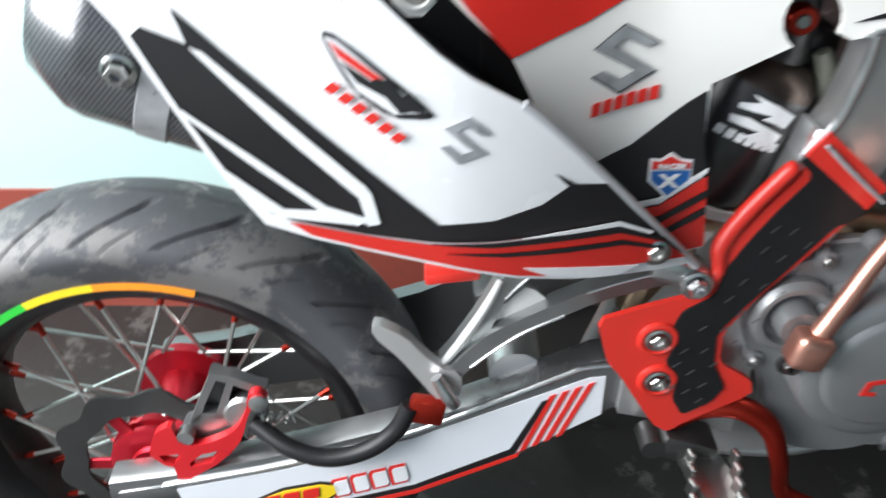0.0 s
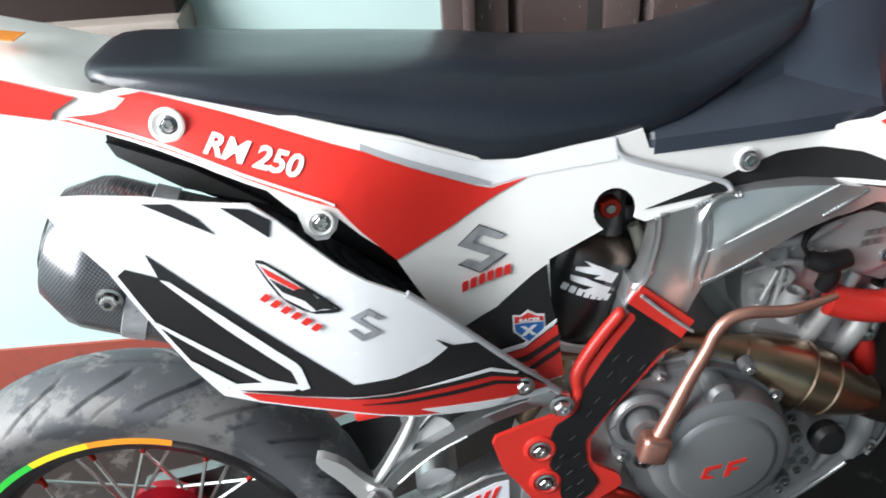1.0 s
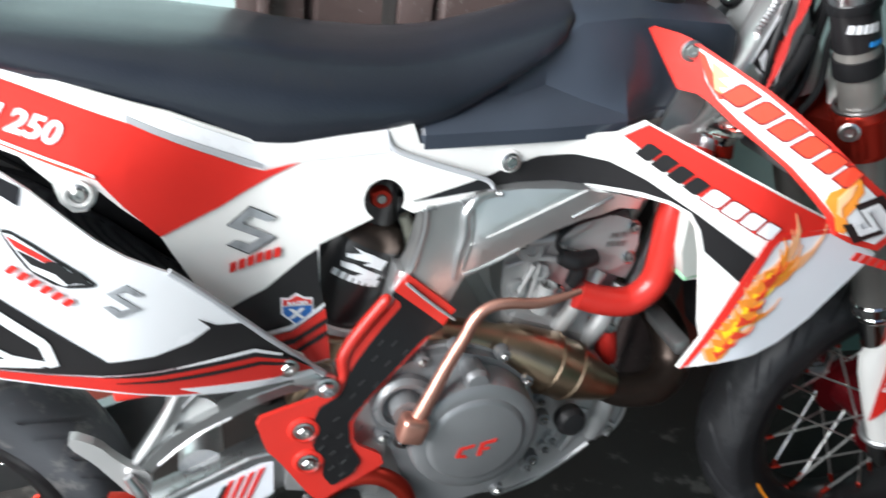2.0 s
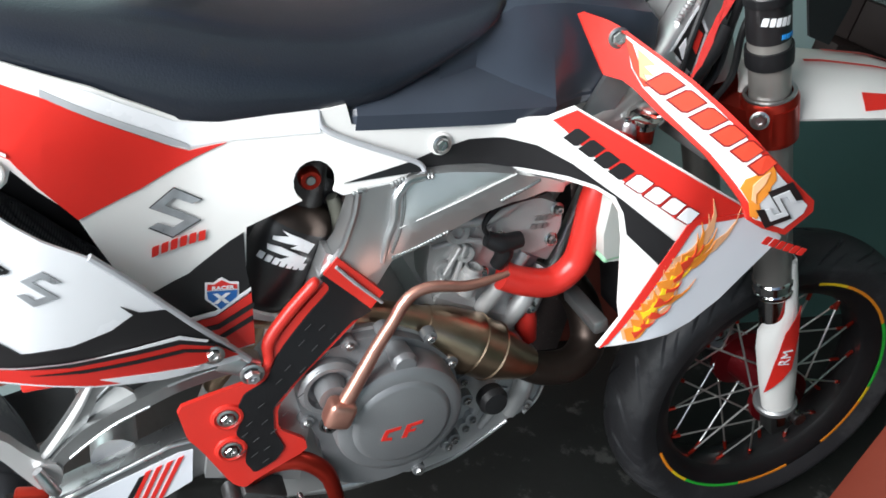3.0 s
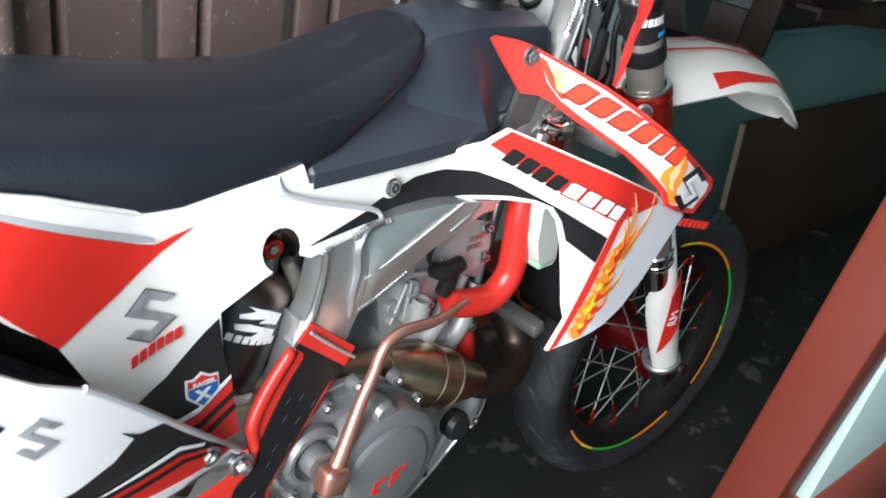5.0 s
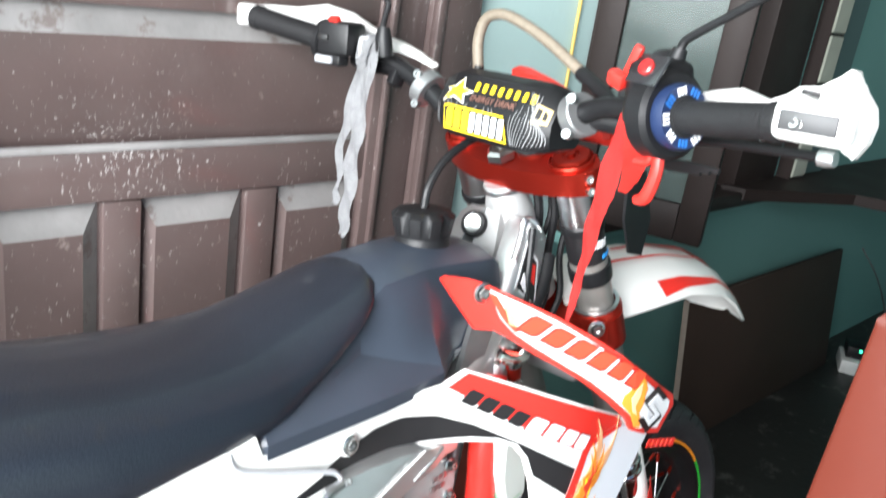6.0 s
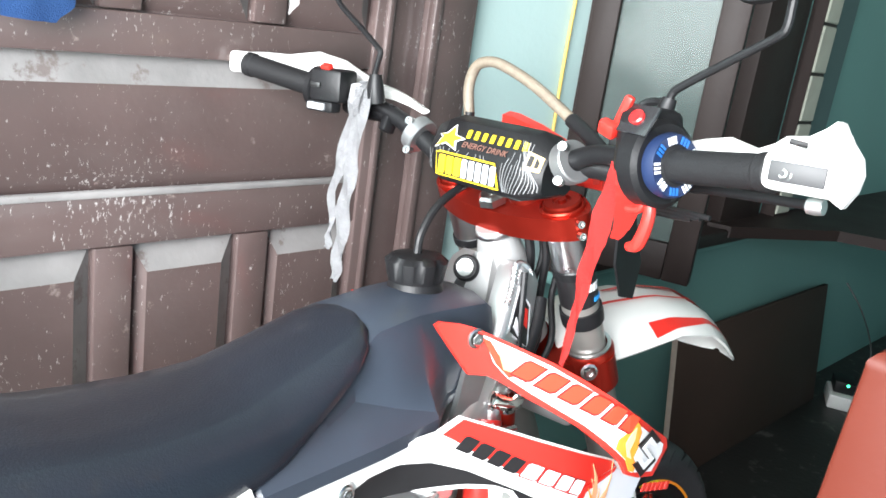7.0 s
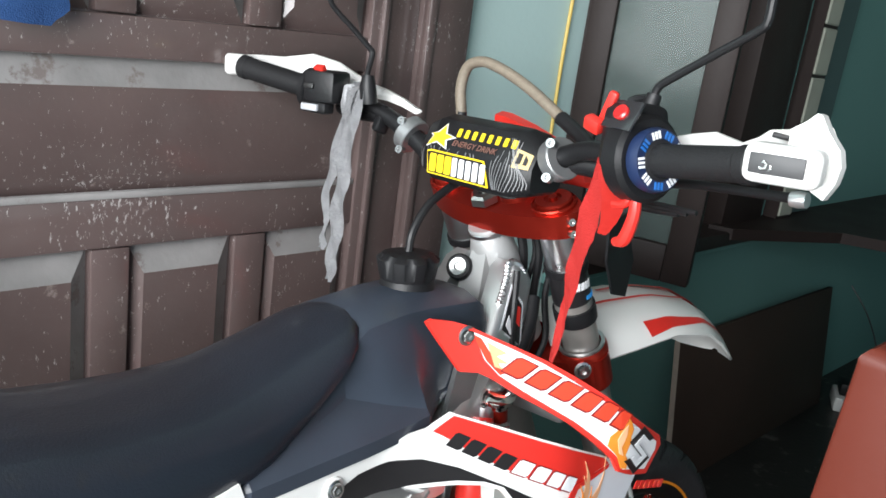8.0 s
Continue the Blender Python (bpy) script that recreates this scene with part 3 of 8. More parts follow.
def block_pier():
    """A narrow edge of cement blocks between window and teal wall."""
    pier = tagged(part("wall_pier", box((0.11, 0.05, 1.25), (2.69, WY - 0.022, 1.46)), FRAMEWOOD, None, flat=True), "dark mortar edge of a cement block pier", "wall", kind="structure")
    b = box((0.10, 0.03, 0.145), (0, 0, 0), bevel=0.004, segs=1)
    me = bpy.data.meshes.new("block")
    b.to_mesh(me)
    b.free()
    me.materials.append(BLOCK)
    for i in range(8):
        o = new("block", me)
        o.parent, o.matrix_basis = pier, Matrix.Translation((2.69, WY - 0.038, 0.915 + 0.155 * i))
    return pier


block_pier()
# thin slab whose darker teal stands for the shade beside the window
slab("wall_shade_strip", 2.746, 2.93, WY - 0.03, WY - 0.002, 0.84, 2.05, REVEAL_SHADE, "dark teal strip standing for the shade beside the window", "wall")

# window sill end on the tail side
sill = tagged(part("window_3", box((0.75, 0.10, 0.6), (-0.63, WY - 0.02, 1.211), bevel=0.004), FRAMEWOOD), "brown window frame low on the mint wall", "window", kind="structure")
part("sill", box((0.78, 0.13, 0.05), (-0.638, WY - 0.035, 0.892), bevel=0.01), SILLWOOD, sill, "weathered grey-brown sill")


# terracotta post with a rounded top
def terracotta_post():
    bm = box((0.09, 0.090, 1.03), (0, 0, 0.515), bevel=0.0)
    top = [e for e in bm.edges if all(v.co.z > 1.0 for v in e.verts)]
    bmesh.ops.bevel(bm, geom=top, offset=0.03, segments=4, affect="EDGES", profile=0.5)
    side = [e for e in bm.edges if abs(e.verts[0].co.z - e.verts[1].co.z) > 0.5]
    bmesh.ops.bevel(bm, geom=side, offset=0.008, segments=2, affect="EDGES", profile=0.5)
    ob = tagged(part("post", bm, POST), "glossy terracotta painted square post with chipped corners", "post", kind="structure")
    ob.matrix_world = pose(1.045, 0.343, -0.003, 2.6, 0, 0)
    return ob


terracotta_post()
slab("low_wall", 1.088, 2.6, 0.262, 0.335, 0.345, 1.0, WALL, "low pale mint wall beside the post", "wall", bevel=0.004)
slab("low_wall_base", 1.088, 2.6, 0.259, 0.337, 0.0, 0.345, DADO, "brown-red base of the low wall", "wall band", bevel=0.004)


def ply_board():
    ob = tagged(part("plywood_board", box((1.20, 0.018, 0.49), (0, 0, 0.245), bevel=0.002), PLY), "dark stained plywood board leaning on the teal wall", "board")
    part("board_edge", box((0.003, 0.0185, 0.485), (-0.6015, 0, 0.2445), bevel=0.0008, segs=1), RAW_WOOD, ob, "pale raw edge")
    ob.matrix_world = pose(2.765, 1.085, 0.003, -8, 0, 0)
    return ob


ply_board()


def power_adapter():
    ob = tagged(part("adapter_box", box((0.16, 0.11, 0.06), (0, 0, 0.03), bevel=0.008), WHITE), "white plastic box with a black charger on the floor", "charger")
    ob.matrix_world = pose(3.44, 1.00, 0, 0, 0, 25)
    part("charger", box((0.11, 0.08, 0.05), (0.01, 0, 0.085), bevel=0.006), BLACK_PLASTIC, ob, "black charger")
    part("led", lathe([(0, 0), (0.006, 0), (0.005, 0.003), (0, 0.004)], (-0.046, -0.01, 0.10), (-1, 0, 0.3), 12), LED, ob, "green light")
    return ob


power_adapter()

# ---- the motorcycle: X forward from the rear axle, Y to its left, Z up, leaning on its stand
bike = tagged(new("motorcycle"), "white and red supermoto motorcycle with black seat, leaning on its stand", "motorcycle")
bike.matrix_world = pose(-0.328, 0.647, 0, -5, 0, 2.0)


def side(x, z):
    """Side panel."""
    y = -0.136 + (0.25 * (z - 0.8) if z > 0.8 else 0.07 * (z - 0.8))
    return y - 0.055 * sst(0.5, 0.3, x) * sst(0.97, 0.86, z) * sst(0.05, 0.25, x)


def guard(x, z):
    """Silencer guard."""
    v = (z - 0.74) * 0.95 + (x - 0.25) * 0.29
    return -0.222 + 1.3 * v * v + 0.55 * max(0, x - 0.33) ** 1.5 + 0.12 * max(0, 0.05 - x)


def blade(x, z):
    """Upper shroud blade: bows outward, then runs flat to its tail."""
    return -0.075 - 0.18 * sst(0.89, 1.11, x)


def wing(x, z):
    """Lower shroud wing: swells outward before the radiator."""
    return -0.116 - 0.105 * sst(0.80, 1.05, x)


def side_panels():
    outline = [(0.062, 0.963), (0.090, 0.974), (0.148, 0.983), (0.252, 0.954), (0.393, 0.916), (0.466, 0.887), (0.502, 0.880), (0.609, 0.893), (0.610, 0.882), (0.613, 0.876), (0.624, 0.869),
               (0.661, 0.856), (0.709, 0.841), (0.726, 0.834), (0.732, 0.822), (0.638, 0.804), (0.6271, 0.8089), (0.6292, 0.8165), (0.6285, 0.8244), (0.6251, 0.8315), (0.6195, 0.8371), (0.6124, 0.8405), (0.6045, 0.8412), (0.5969, 0.8391), (0.5903, 0.8347), (0.5859, 0.8281), (0.5838, 0.8205), (0.5845, 0.8126), (0.5879, 0.8055), (0.5935, 0.7999),
               (0.567, 0.787), (0.536, 0.772), (0.537, 0.722), (0.549, 0.626), (0.507, 0.616), (0.470, 0.640), (0.420, 0.720), (0.396, 0.768), (0.375, 0.812), (0.345, 0.840), (0.326, 0.860),
               (0.323, 0.850), (0.314, 0.842), (0.303, 0.842), (0.293, 0.851), (0.288, 0.868), (0.262, 0.889), (0.189, 0.914), (0.065, 0.955)]
    p = part("side_panel", plate(outline, side, 0.004), WHITE, bike, "white plastic side panel with red and black graphics")
    part("decal", plate([(0.066, 0.962), (0.092, 0.971), (0.149, 0.976), (0.358, 0.909), (0.464, 0.859), (0.480, 0.854), (0.516, 0.861), (0.434, 0.825), (0.377, 0.808),
                         (0.346, 0.843), (0.326, 0.869), (0.264, 0.896), (0.190, 0.918)], side, 0.001, 0.0016), RED, p, "glossy red graphic")
    part("decal", plate([(0.080, 0.9585), (0.170, 0.9285), (0.310, 0.8805), (0.324, 0.874), (0.324, 0.8715), (0.312, 0.878), (0.170, 0.9260), (0.080, 0.956)], side, 0.001, 0.0040), WHITE_DECAL, p, "thin white line")
    part("decal", plate([(0.080, 0.956), (0.170, 0.926), (0.312, 0.878), (0.326, 0.870), (0.264, 0.8955), (0.190, 0.9175), (0.068, 0.9570)], side, 0.001, 0.0028), RED_ORANGE, p, "orange-red lower band")
    part("decal", plate([(0.148, 0.981), (0.252, 0.951), (0.393, 0.913), (0.466, 0.883), (0.502, 0.877), (0.606, 0.890), (0.608, 0.880), (0.612, 0.870), (0.508, 0.862), (0.476, 0.856),
                         (0.462, 0.867), (0.356, 0.911)], side, 0.001, 0.0016), WHITE_DECAL, p, "cool white band under the seat")
    part("decal", plate([(0.352, 0.912), (0.462, 0.862), (0.478, 0.8575), (0.478, 0.861), (0.464, 0.8675), (0.352, 0.917)], side, 0.001, 0.0030), GREY_LINE, p, "grey line")
    part("decal", plate([(0.420, 0.703), (0.444, 0.711), (0.478, 0.724), (0.518, 0.757), (0.533, 0.767), (0.537, 0.722), (0.542, 0.699), (0.506, 0.671), (0.458, 0.662), (0.440, 0.680)], side, 0.001, 0.0016), BLACK, p, "black graphic")
    part("decal", plate([(0.458, 0.661), (0.506, 0.669), (0.543, 0.695), (0.549, 0.630), (0.507, 0.619), (0.472, 0.640)], side, 0.001, 0.0032), RED, p, "red graphic")
    for k in range(2):
        d = 0.016 * k
        part("decal", plate([(0.468, 0.654 - d), (0.508, 0.660 - d), (0.545, 0.684 - d), (0.546, 0.678 - d), (0.509, 0.654 - d), (0.470, 0.648 - d)], side, 0.001, 0.0048), BLACK, p, "black pinstripe")
    part("decal", plate([(0.455, 0.668), (0.505, 0.677), (0.542, 0.703), (0.542, 0.699), (0.506, 0.672), (0.457, 0.664)], side, 0.001, 0.0048), WHITE_DECAL, p, "white pinstripe")
    seam = [(0.609, 0.892), (0.610, 0.882), (0.614, 0.875), (0.626, 0.868), (0.661, 0.856), (0.709, 0.8415), (0.726, 0.834), (0.732, 0.822)]
    part("seam_lip", tube([(x, side(x, z) - 0.0005, z) for x, z in seam], 0.0032, 8, 4), GREY_LINE, p, "bevelled seam where two panels meet")
    part("decal", plate([(0.638, 0.817), (0.722, 0.841), (0.728, 0.828)], side, 0.001, 0.0016), BLACK, p, "black graphic")
    # chrome-look emblem: two stacked slanted hooks, a red word under it
    part("emblem", plate(hook_emblem(0.465, 0.7945, 1.05, 0), side, 0.001, 0.0024), BLACK, p, "dark emblem outline")
    part("emblem", plate(hook_emblem(0.465, 0.795, 1.0, 0), side, 0.001, 0.0030), CHROME_INK, p, "chrome-look emblem")
    pieces("word_bar", 6, lay(bars(6, 0.054, 0.0105, 0.0025), (0.441, 0.752), 11, side, 0.0030), RED, p, "red word mark")
    part("badge", plate([(0.494, 0.712), (0.503, 0.711), (0.511, 0.717), (0.520, 0.711), (0.529, 0.710), (0.530, 0.692), (0.511, 0.676), (0.494, 0.692)], side, 0.001, 0.0036), WHITE_DECAL, p, "small shield badge")
    part("badge", plate([(0.4965, 0.710), (0.503, 0.709), (0.511, 0.714), (0.520, 0.709), (0.527, 0.708), (0.5275, 0.703), (0.496, 0.703)], side, 0.001, 0.0050), RED, p)
    part("badge", plate([(0.496, 0.701), (0.5275, 0.701), (0.527, 0.693), (0.511, 0.679), (0.497, 0.693)], side, 0.001, 0.0050), BLUE, p)
    part("badge_word", lay(text_bm("RACER", 0.0042, 0.0006, narrow=1.25, bold=0.05), (0.5005, 0.7042), 0, side, 0.0066), WHITE_DECAL, p, "tiny white lettering")
    for a in (-1, 1):
        part("badge", plate([(0.511 - a * 0.009, 0.687), (0.511 - a * 0.004, 0.687), (0.511 + a * 0.009, 0.699), (0.511 + a * 0.004, 0.699)][::a], side, 0.001, 0.0064), WHITE_DECAL, p)
    letters("letter", lay(text_bm("RM 250", 0.0170, shear=0.25, narrow=1.22, bold=0.045), (0.2020, 0.9225), -15.5, side, 0.0032), WHITE_DECAL, p, "white lettering")
    for x, z, r, up in ((0.171, 0.946, 0.0140, 0.007), (0.309, 0.858, 0.011, 0.0)):
        part("boss", lathe([(r * 1.25, 0.0), (r * 1.2, 0.003), (r, 0.004), (r * 0.75, 0.002), (0, 0.001)], (x, side(x, z) + 0.0005 - up, z), (0, -1, 0.15), 28), WHITE, p)
        part("bolt", bolt((x + 0.001, side(x, z) - 0.001 - up, z + 0.001), (0, -1, 0.1), 0.006, 0.005), STEEL, p)
    x, z = 0.506, 0.630
    part("boss", lathe([(0.016, 0.0), (0.015, 0.005), (0.012, 0.007), (0, 0.007)], (x, side(x, z), z), (0, -1, 0), 24), WHITE, p)
    part("bolt", bolt((x, side(x, z) - 0.006, z), (0, -1, 0), 0.006), STEEL, p)
    # the other side's panel, plain
    part("side_panel", flipped(plate(outline, side, 0.004, step=0.05)), WHITE, bike)


side_panels()


def tail():
    rings = []
    # the crown dips under the seat's round tail
    for x, z, w, h, c in ((-0.30, 1.066, 0.050, 0.010, 0.018), (-0.18, 1.047, 0.075, 0.022, 0.018), (-0.05, 1.022, 0.092, 0.034, 0.016), (0.02, 1.006, 0.096, 0.038, 0.010), (0.06, 0.998, 0.098, 0.040, 0.002), (0.10, 0.9876, 0.098, 0.042, -0.016), (0.122, 0.982, 0.0975, 0.044, -0.016), (0.16, 0.966, 0.088, 0.040, -0.014)):
        rings.append([(x, -w, z - h), (x, -w, z - 0.006), (x, -w * 0.82, z + c * 0.67), (x, 0, z + c), (x, w * 0.82, z + c * 0.67), (x, w, z - 0.006), (x, w, z - h), (x, w * 0.8, z - h + 0.006), (x, 0, z + c - 0.016), (x, -w * 0.8, z - h + 0.006)])
    f = part("rear_fender", loft(rings), WHITE, bike, "white plastic tail fender")
    yt = lambda x, z: -0.094 + 0.2 * max(0, -0.02 - x) * 0.6 + 0.0
    part("decal", plate([(-0.20, 1.020), (0.02, 1.003), (0.089, 0.978), (0.066, 0.966), (0.062, 0.958), (-0.02, 0.978), (-0.20, 1.008)], yt, 0.002, 0.008), RED, f, "red graphic")
    part("decal", loft([[(x, y, 1.0185 - 0.18 * x + 0.012) for y in (-0.055, -0.02)] + [(x, y, 1.0195 - 0.18 * x + 0.012) for y in (-0.02, -0.055)] for x in (0.0, 0.03)]), ORANGE, f, "orange sticker")


tail()


def silencer():
    a, d = V((0.046, -0.140, 0.850)), V((0.92, 0.05, -0.38)).normalized()
    body = lathe([(0.0, 0.012), (0.030, 0.012), (0.033, 0.004), (0.050, 0.0), (0.054, 0.002), (0.074, 0.032), (0.077, 0.045), (0.077, 0.20), (0.060, 0.28), (0.040, 0.34), (0.022, 0.40)], a, d, 48)
    s = part("silencer", body, CARBON, bike, "black carbon-look silencer")
    part("outlet", lathe([(0.032, 0.002), (0.030, -0.006), (0.024, -0.006), (0.022, 0.011)], a, d, 32), DARK_STEEL, s)
    part("strap", lathe([(0.0770, 0.082), (0.0785, 0.083), (0.0785, 0.105), (0.0770, 0.106)], a, d, 48), CHROME_INK, s, "dark bright-edged strap")
    part("inner_fender", loft([[(x, -0.088, a), (x, 0.088, a), (x, 0.088, b), (x, -0.088, b)] for x, a, b in ((0.104, 0.924, 0.935), (0.125, 0.912, 0.945), (0.171, 0.872, 0.935), (0.252, 0.825, 0.91), (0.30, 0.775, 0.90), (0.36, 0.72, 0.88), (0.42, 0.68, 0.86))]), BLACK_PLASTIC, bike, "dark inner fender under the tail")
    part("upper_bracket", plate([(0.106, 0.931), (0.113, 0.915), (0.171, 0.875), (0.252, 0.849), (0.183, 0.895)], lambda x, z: -0.10, 0.008), DARK_STEEL, s, "dark flat bracket")
    outline = [(0.070, 0.915), (0.085, 0.919), (0.111, 0.917), (0.158, 0.910), (0.195, 0.901), (0.229, 0.895), (0.249, 0.892), (0.272, 0.874), (0.297, 0.850), (0.323, 0.826), (0.347, 0.808), (0.383, 0.787), (0.412, 0.760), (0.453, 0.717), (0.485, 0.682), (0.534, 0.626),
               (0.507, 0.627), (0.468, 0.630), (0.431, 0.634), (0.383, 0.643), (0.326, 0.660), (0.271, 0.675), (0.228, 0.688), (0.195, 0.701), (0.172, 0.740), (0.143, 0.799), (0.118, 0.849), (0.093, 0.881)]
    g = part("silencer_guard", plate(outline, guard, 0.004), WHITE_DECAL, bike, "glossy white silencer guard with black and red graphics")
    lift = 0.0016
    part("decal", plate([(0.153, 0.861), (0.176, 0.839), (0.215, 0.802), (0.261, 0.758), (0.322, 0.700), (0.364, 0.701), (0.399, 0.710), (0.419, 0.722), (0.408, 0.734), (0.425, 0.723), (0.450, 0.719), (0.484, 0.682), (0.524, 0.640), (0.501, 0.654), (0.462, 0.684), (0.421, 0.683), (0.362, 0.683), (0.317, 0.685), (0.268, 0.693), (0.215, 0.706), (0.202, 0.712), (0.174, 0.748), (0.148, 0.799), (0.126, 0.845), (0.133, 0.850), (0.161, 0.838)], guard, 0.001, lift), BLACK, g, "black graphic")
    part("decal", plate([(0.162, 0.837), (0.170, 0.834), (0.214, 0.792), (0.271, 0.735), (0.275, 0.728), (0.280, 0.703), (0.271, 0.701), (0.265, 0.726), (0.211, 0.782)], guard, 0.001, lift + 0.0016), WHITE_DECAL, g, "white stripe")
    part("decal", plate([(0.146, 0.797), (0.152, 0.795), (0.197, 0.758), (0.242, 0.719), (0.265, 0.710), (0.278, 0.705), (0.272, 0.702), (0.240, 0.712), (0.197, 0.750)], guard, 0.001, lift + 0.0016), WHITE_DECAL, g, "white stripe")
    part("decal", plate([(0.172, 0.752), (0.178, 0.747), (0.211, 0.717), (0.243, 0.715), (0.270, 0.706), (0.264, 0.702), (0.207, 0.710), (0.174, 0.741)], guard, 0.001, lift + 0.0020), WHITE_DECAL, g, "white stripe")
    part("decal", plate([(0.214, 0.705), (0.268, 0.692), (0.317, 0.683), (0.362, 0.681), (0.421, 0.681), (0.462, 0.680), (0.496, 0.664), (0.526, 0.637), (0.481, 0.641), (0.449, 0.637), (0.383, 0.648), (0.326, 0.665), (0.271, 0.680), (0.228, 0.693)], guard, 0.001, lift + 0.0016), RED, g, "red graphic")
    part("decal", plate([(0.317, 0.6850), (0.362, 0.6825), (0.421, 0.6825), (0.462, 0.6820), (0.498, 0.664), (0.500, 0.660), (0.463, 0.676), (0.420, 0.6775), (0.362, 0.679)], guard, 0.001, lift + 0.0030), BLACK, g, "black pinstripe")
    part("decal", plate([(0.328, 0.6755), (0.373, 0.6725), (0.420, 0.6705), (0.466, 0.6685), (0.506, 0.653), (0.508, 0.649), (0.468, 0.664), (0.420, 0.666), (0.373, 0.669)], guard, 0.001, lift + 0.0030), BLACK, g, "black pinstripe")
    part("decal", plate([(0.385, 0.6845), (0.421, 0.6860), (0.462, 0.6865), (0.492, 0.671), (0.490, 0.669), (0.462, 0.6825), (0.421, 0.6830)], guard, 0.001, lift + 0.0032), WHITE_DECAL, g, "white pinstripe")
    part("decal", plate([(0.387, 0.656), (0.419, 0.651), (0.449, 0.646), (0.484, 0.640), (0.466, 0.634), (0.443, 0.636), (0.407, 0.645)], guard, 0.001, lift + 0.0030), WHITE_DECAL, g, "white flash")
    part("bolt", bolt((0.498, guard(0.498, 0.648) - 0.003, 0.648), (0, -1, 0), 0.0075, 0.005), STEEL, g)
    for q in ([(0.157, 0.905), (0.181, 0.902), (0.201, 0.888), (0.216, 0.871), (0.193, 0.884)], [(0.224, 0.893), (0.247, 0.889), (0.266, 0.877), (0.263, 0.862), (0.242, 0.879)]):
        part("decal", plate(q, guard, 0.001, lift), BLACK, g, "black graphic")
    # framed emblem, red word, grey emblem
    part("emblem", plate([(0.246, 0.844), (0.257, 0.841), (0.321, 0.787), (0.317, 0.783), (0.291, 0.785), (0.267, 0.803), (0.255, 0.824)], guard, 0.001, lift, rounded=1), BLACK, g, "dark framed emblem")
    part("emblem", plate([(0.249, 0.841), (0.257, 0.838), (0.316, 0.788), (0.293, 0.788), (0.269, 0.805), (0.258, 0.824)], guard, 0.001, lift + 0.0010), WHITE_DECAL, g)
    part("emblem", plate([(0.252, 0.838), (0.287, 0.812), (0.281, 0.811), (0.258, 0.828)], guard, 0.001, lift + 0.0018), RED, g)
    part("emblem", plate([(0.259, 0.825), (0.279, 0.811), (0.283, 0.813), (0.292, 0.810), (0.300, 0.800), (0.305, 0.802), (0.315, 0.788), (0.304, 0.790), (0.297, 0.789), (0.288, 0.800), (0.278, 0.806), (0.269, 0.811)], guard, 0.001, lift + 0.0022), BLACK, g)
    pieces("word_bar", 6, lay(bars(6, 0.062, 0.0080, 0.005), (0.247, 0.807), -40, guard, lift + 0.0014), RED, g, "red word mark")
    part("emblem", plate(hook_emblem(0.342, 0.766, 0.68, -12), guard, 0.001, lift), CHROME_INK, g, "grey emblem")
    # bright edge strip towards the side panel
    part("edge_strip", tube([(x, guard(x, z) + 0.002, z) for x, z in ((0.383, 0.787), (0.412, 0.760), (0.453, 0.717), (0.485, 0.682), (0.540, 0.620))], 0.0042, 8), GREY_LINE, g, "bright edge strip")
    part("bolt", bolt((0.112, -0.214, 0.820), (0, -1, -0.1), 0.008, 0.010), STEEL, s)


silencer()


def seat():
    data = [(0.090, 0.992, 0.050, 0.997), (0.093, 0.988, 0.068, 1.0005), (0.102, 0.985, 0.083, 1.0025), (0.120, 0.983, 0.093, 1.0020), (0.17, 0.972, 0.100, 0.9985), (0.25, 0.948, 0.106, 0.991), (0.35, 0.914, 0.112, 0.984), (0.42, 0.889, 0.116, 0.978),
            (0.47, 0.873, 0.118, 0.974), (0.51, 0.873, 0.118, 0.967), (0.56, 0.881, 0.116, 0.962), (0.615, 0.888, 0.114, 0.961), (0.65, 0.892, 0.113, 0.963), (0.68, 0.900, 0.108, 0.967), (0.70, 0.910, 0.103, 0.971), (0.75, 0.938, 0.094, 0.984),
            (0.79, 0.962, 0.084, 0.996), (0.815, 0.980, 0.072, 1.004), (0.832, 0.994, 0.054, 1.009), (0.840, 1.003, 0.03, 1.010)]
    rings = []
    for x, zb, w, zt in data:
        h = zt - zb
        k = sst(0.52, 0.76, x)
        broad = [(0.93, 0), (1, 0.10), (0.995, 0.35), (0.95, 0.62), (0.87, 0.80), (0.72, 0.93), (0.40, 0.985)]
        sloped = [(0.97, 0), (1, 0.08), (0.965, 0.30), (0.87, 0.56), (0.74, 0.75), (0.57, 0.89), (0.32, 0.972)]
        half = [(w * (a[0] + (b[0] - a[0]) * k), zb + h * (a[1] + (b[1] - a[1]) * k)) for a, b in zip(broad, sloped)]
        rings.append([(x, -y, z) for y, z in half] + [(x, 0, zt)] + [(x, y, z) for y, z in reversed(half)])
    part("seat", loft(rings), SEAT, bike, "black grained vinyl seat", smooth=60)


seat()


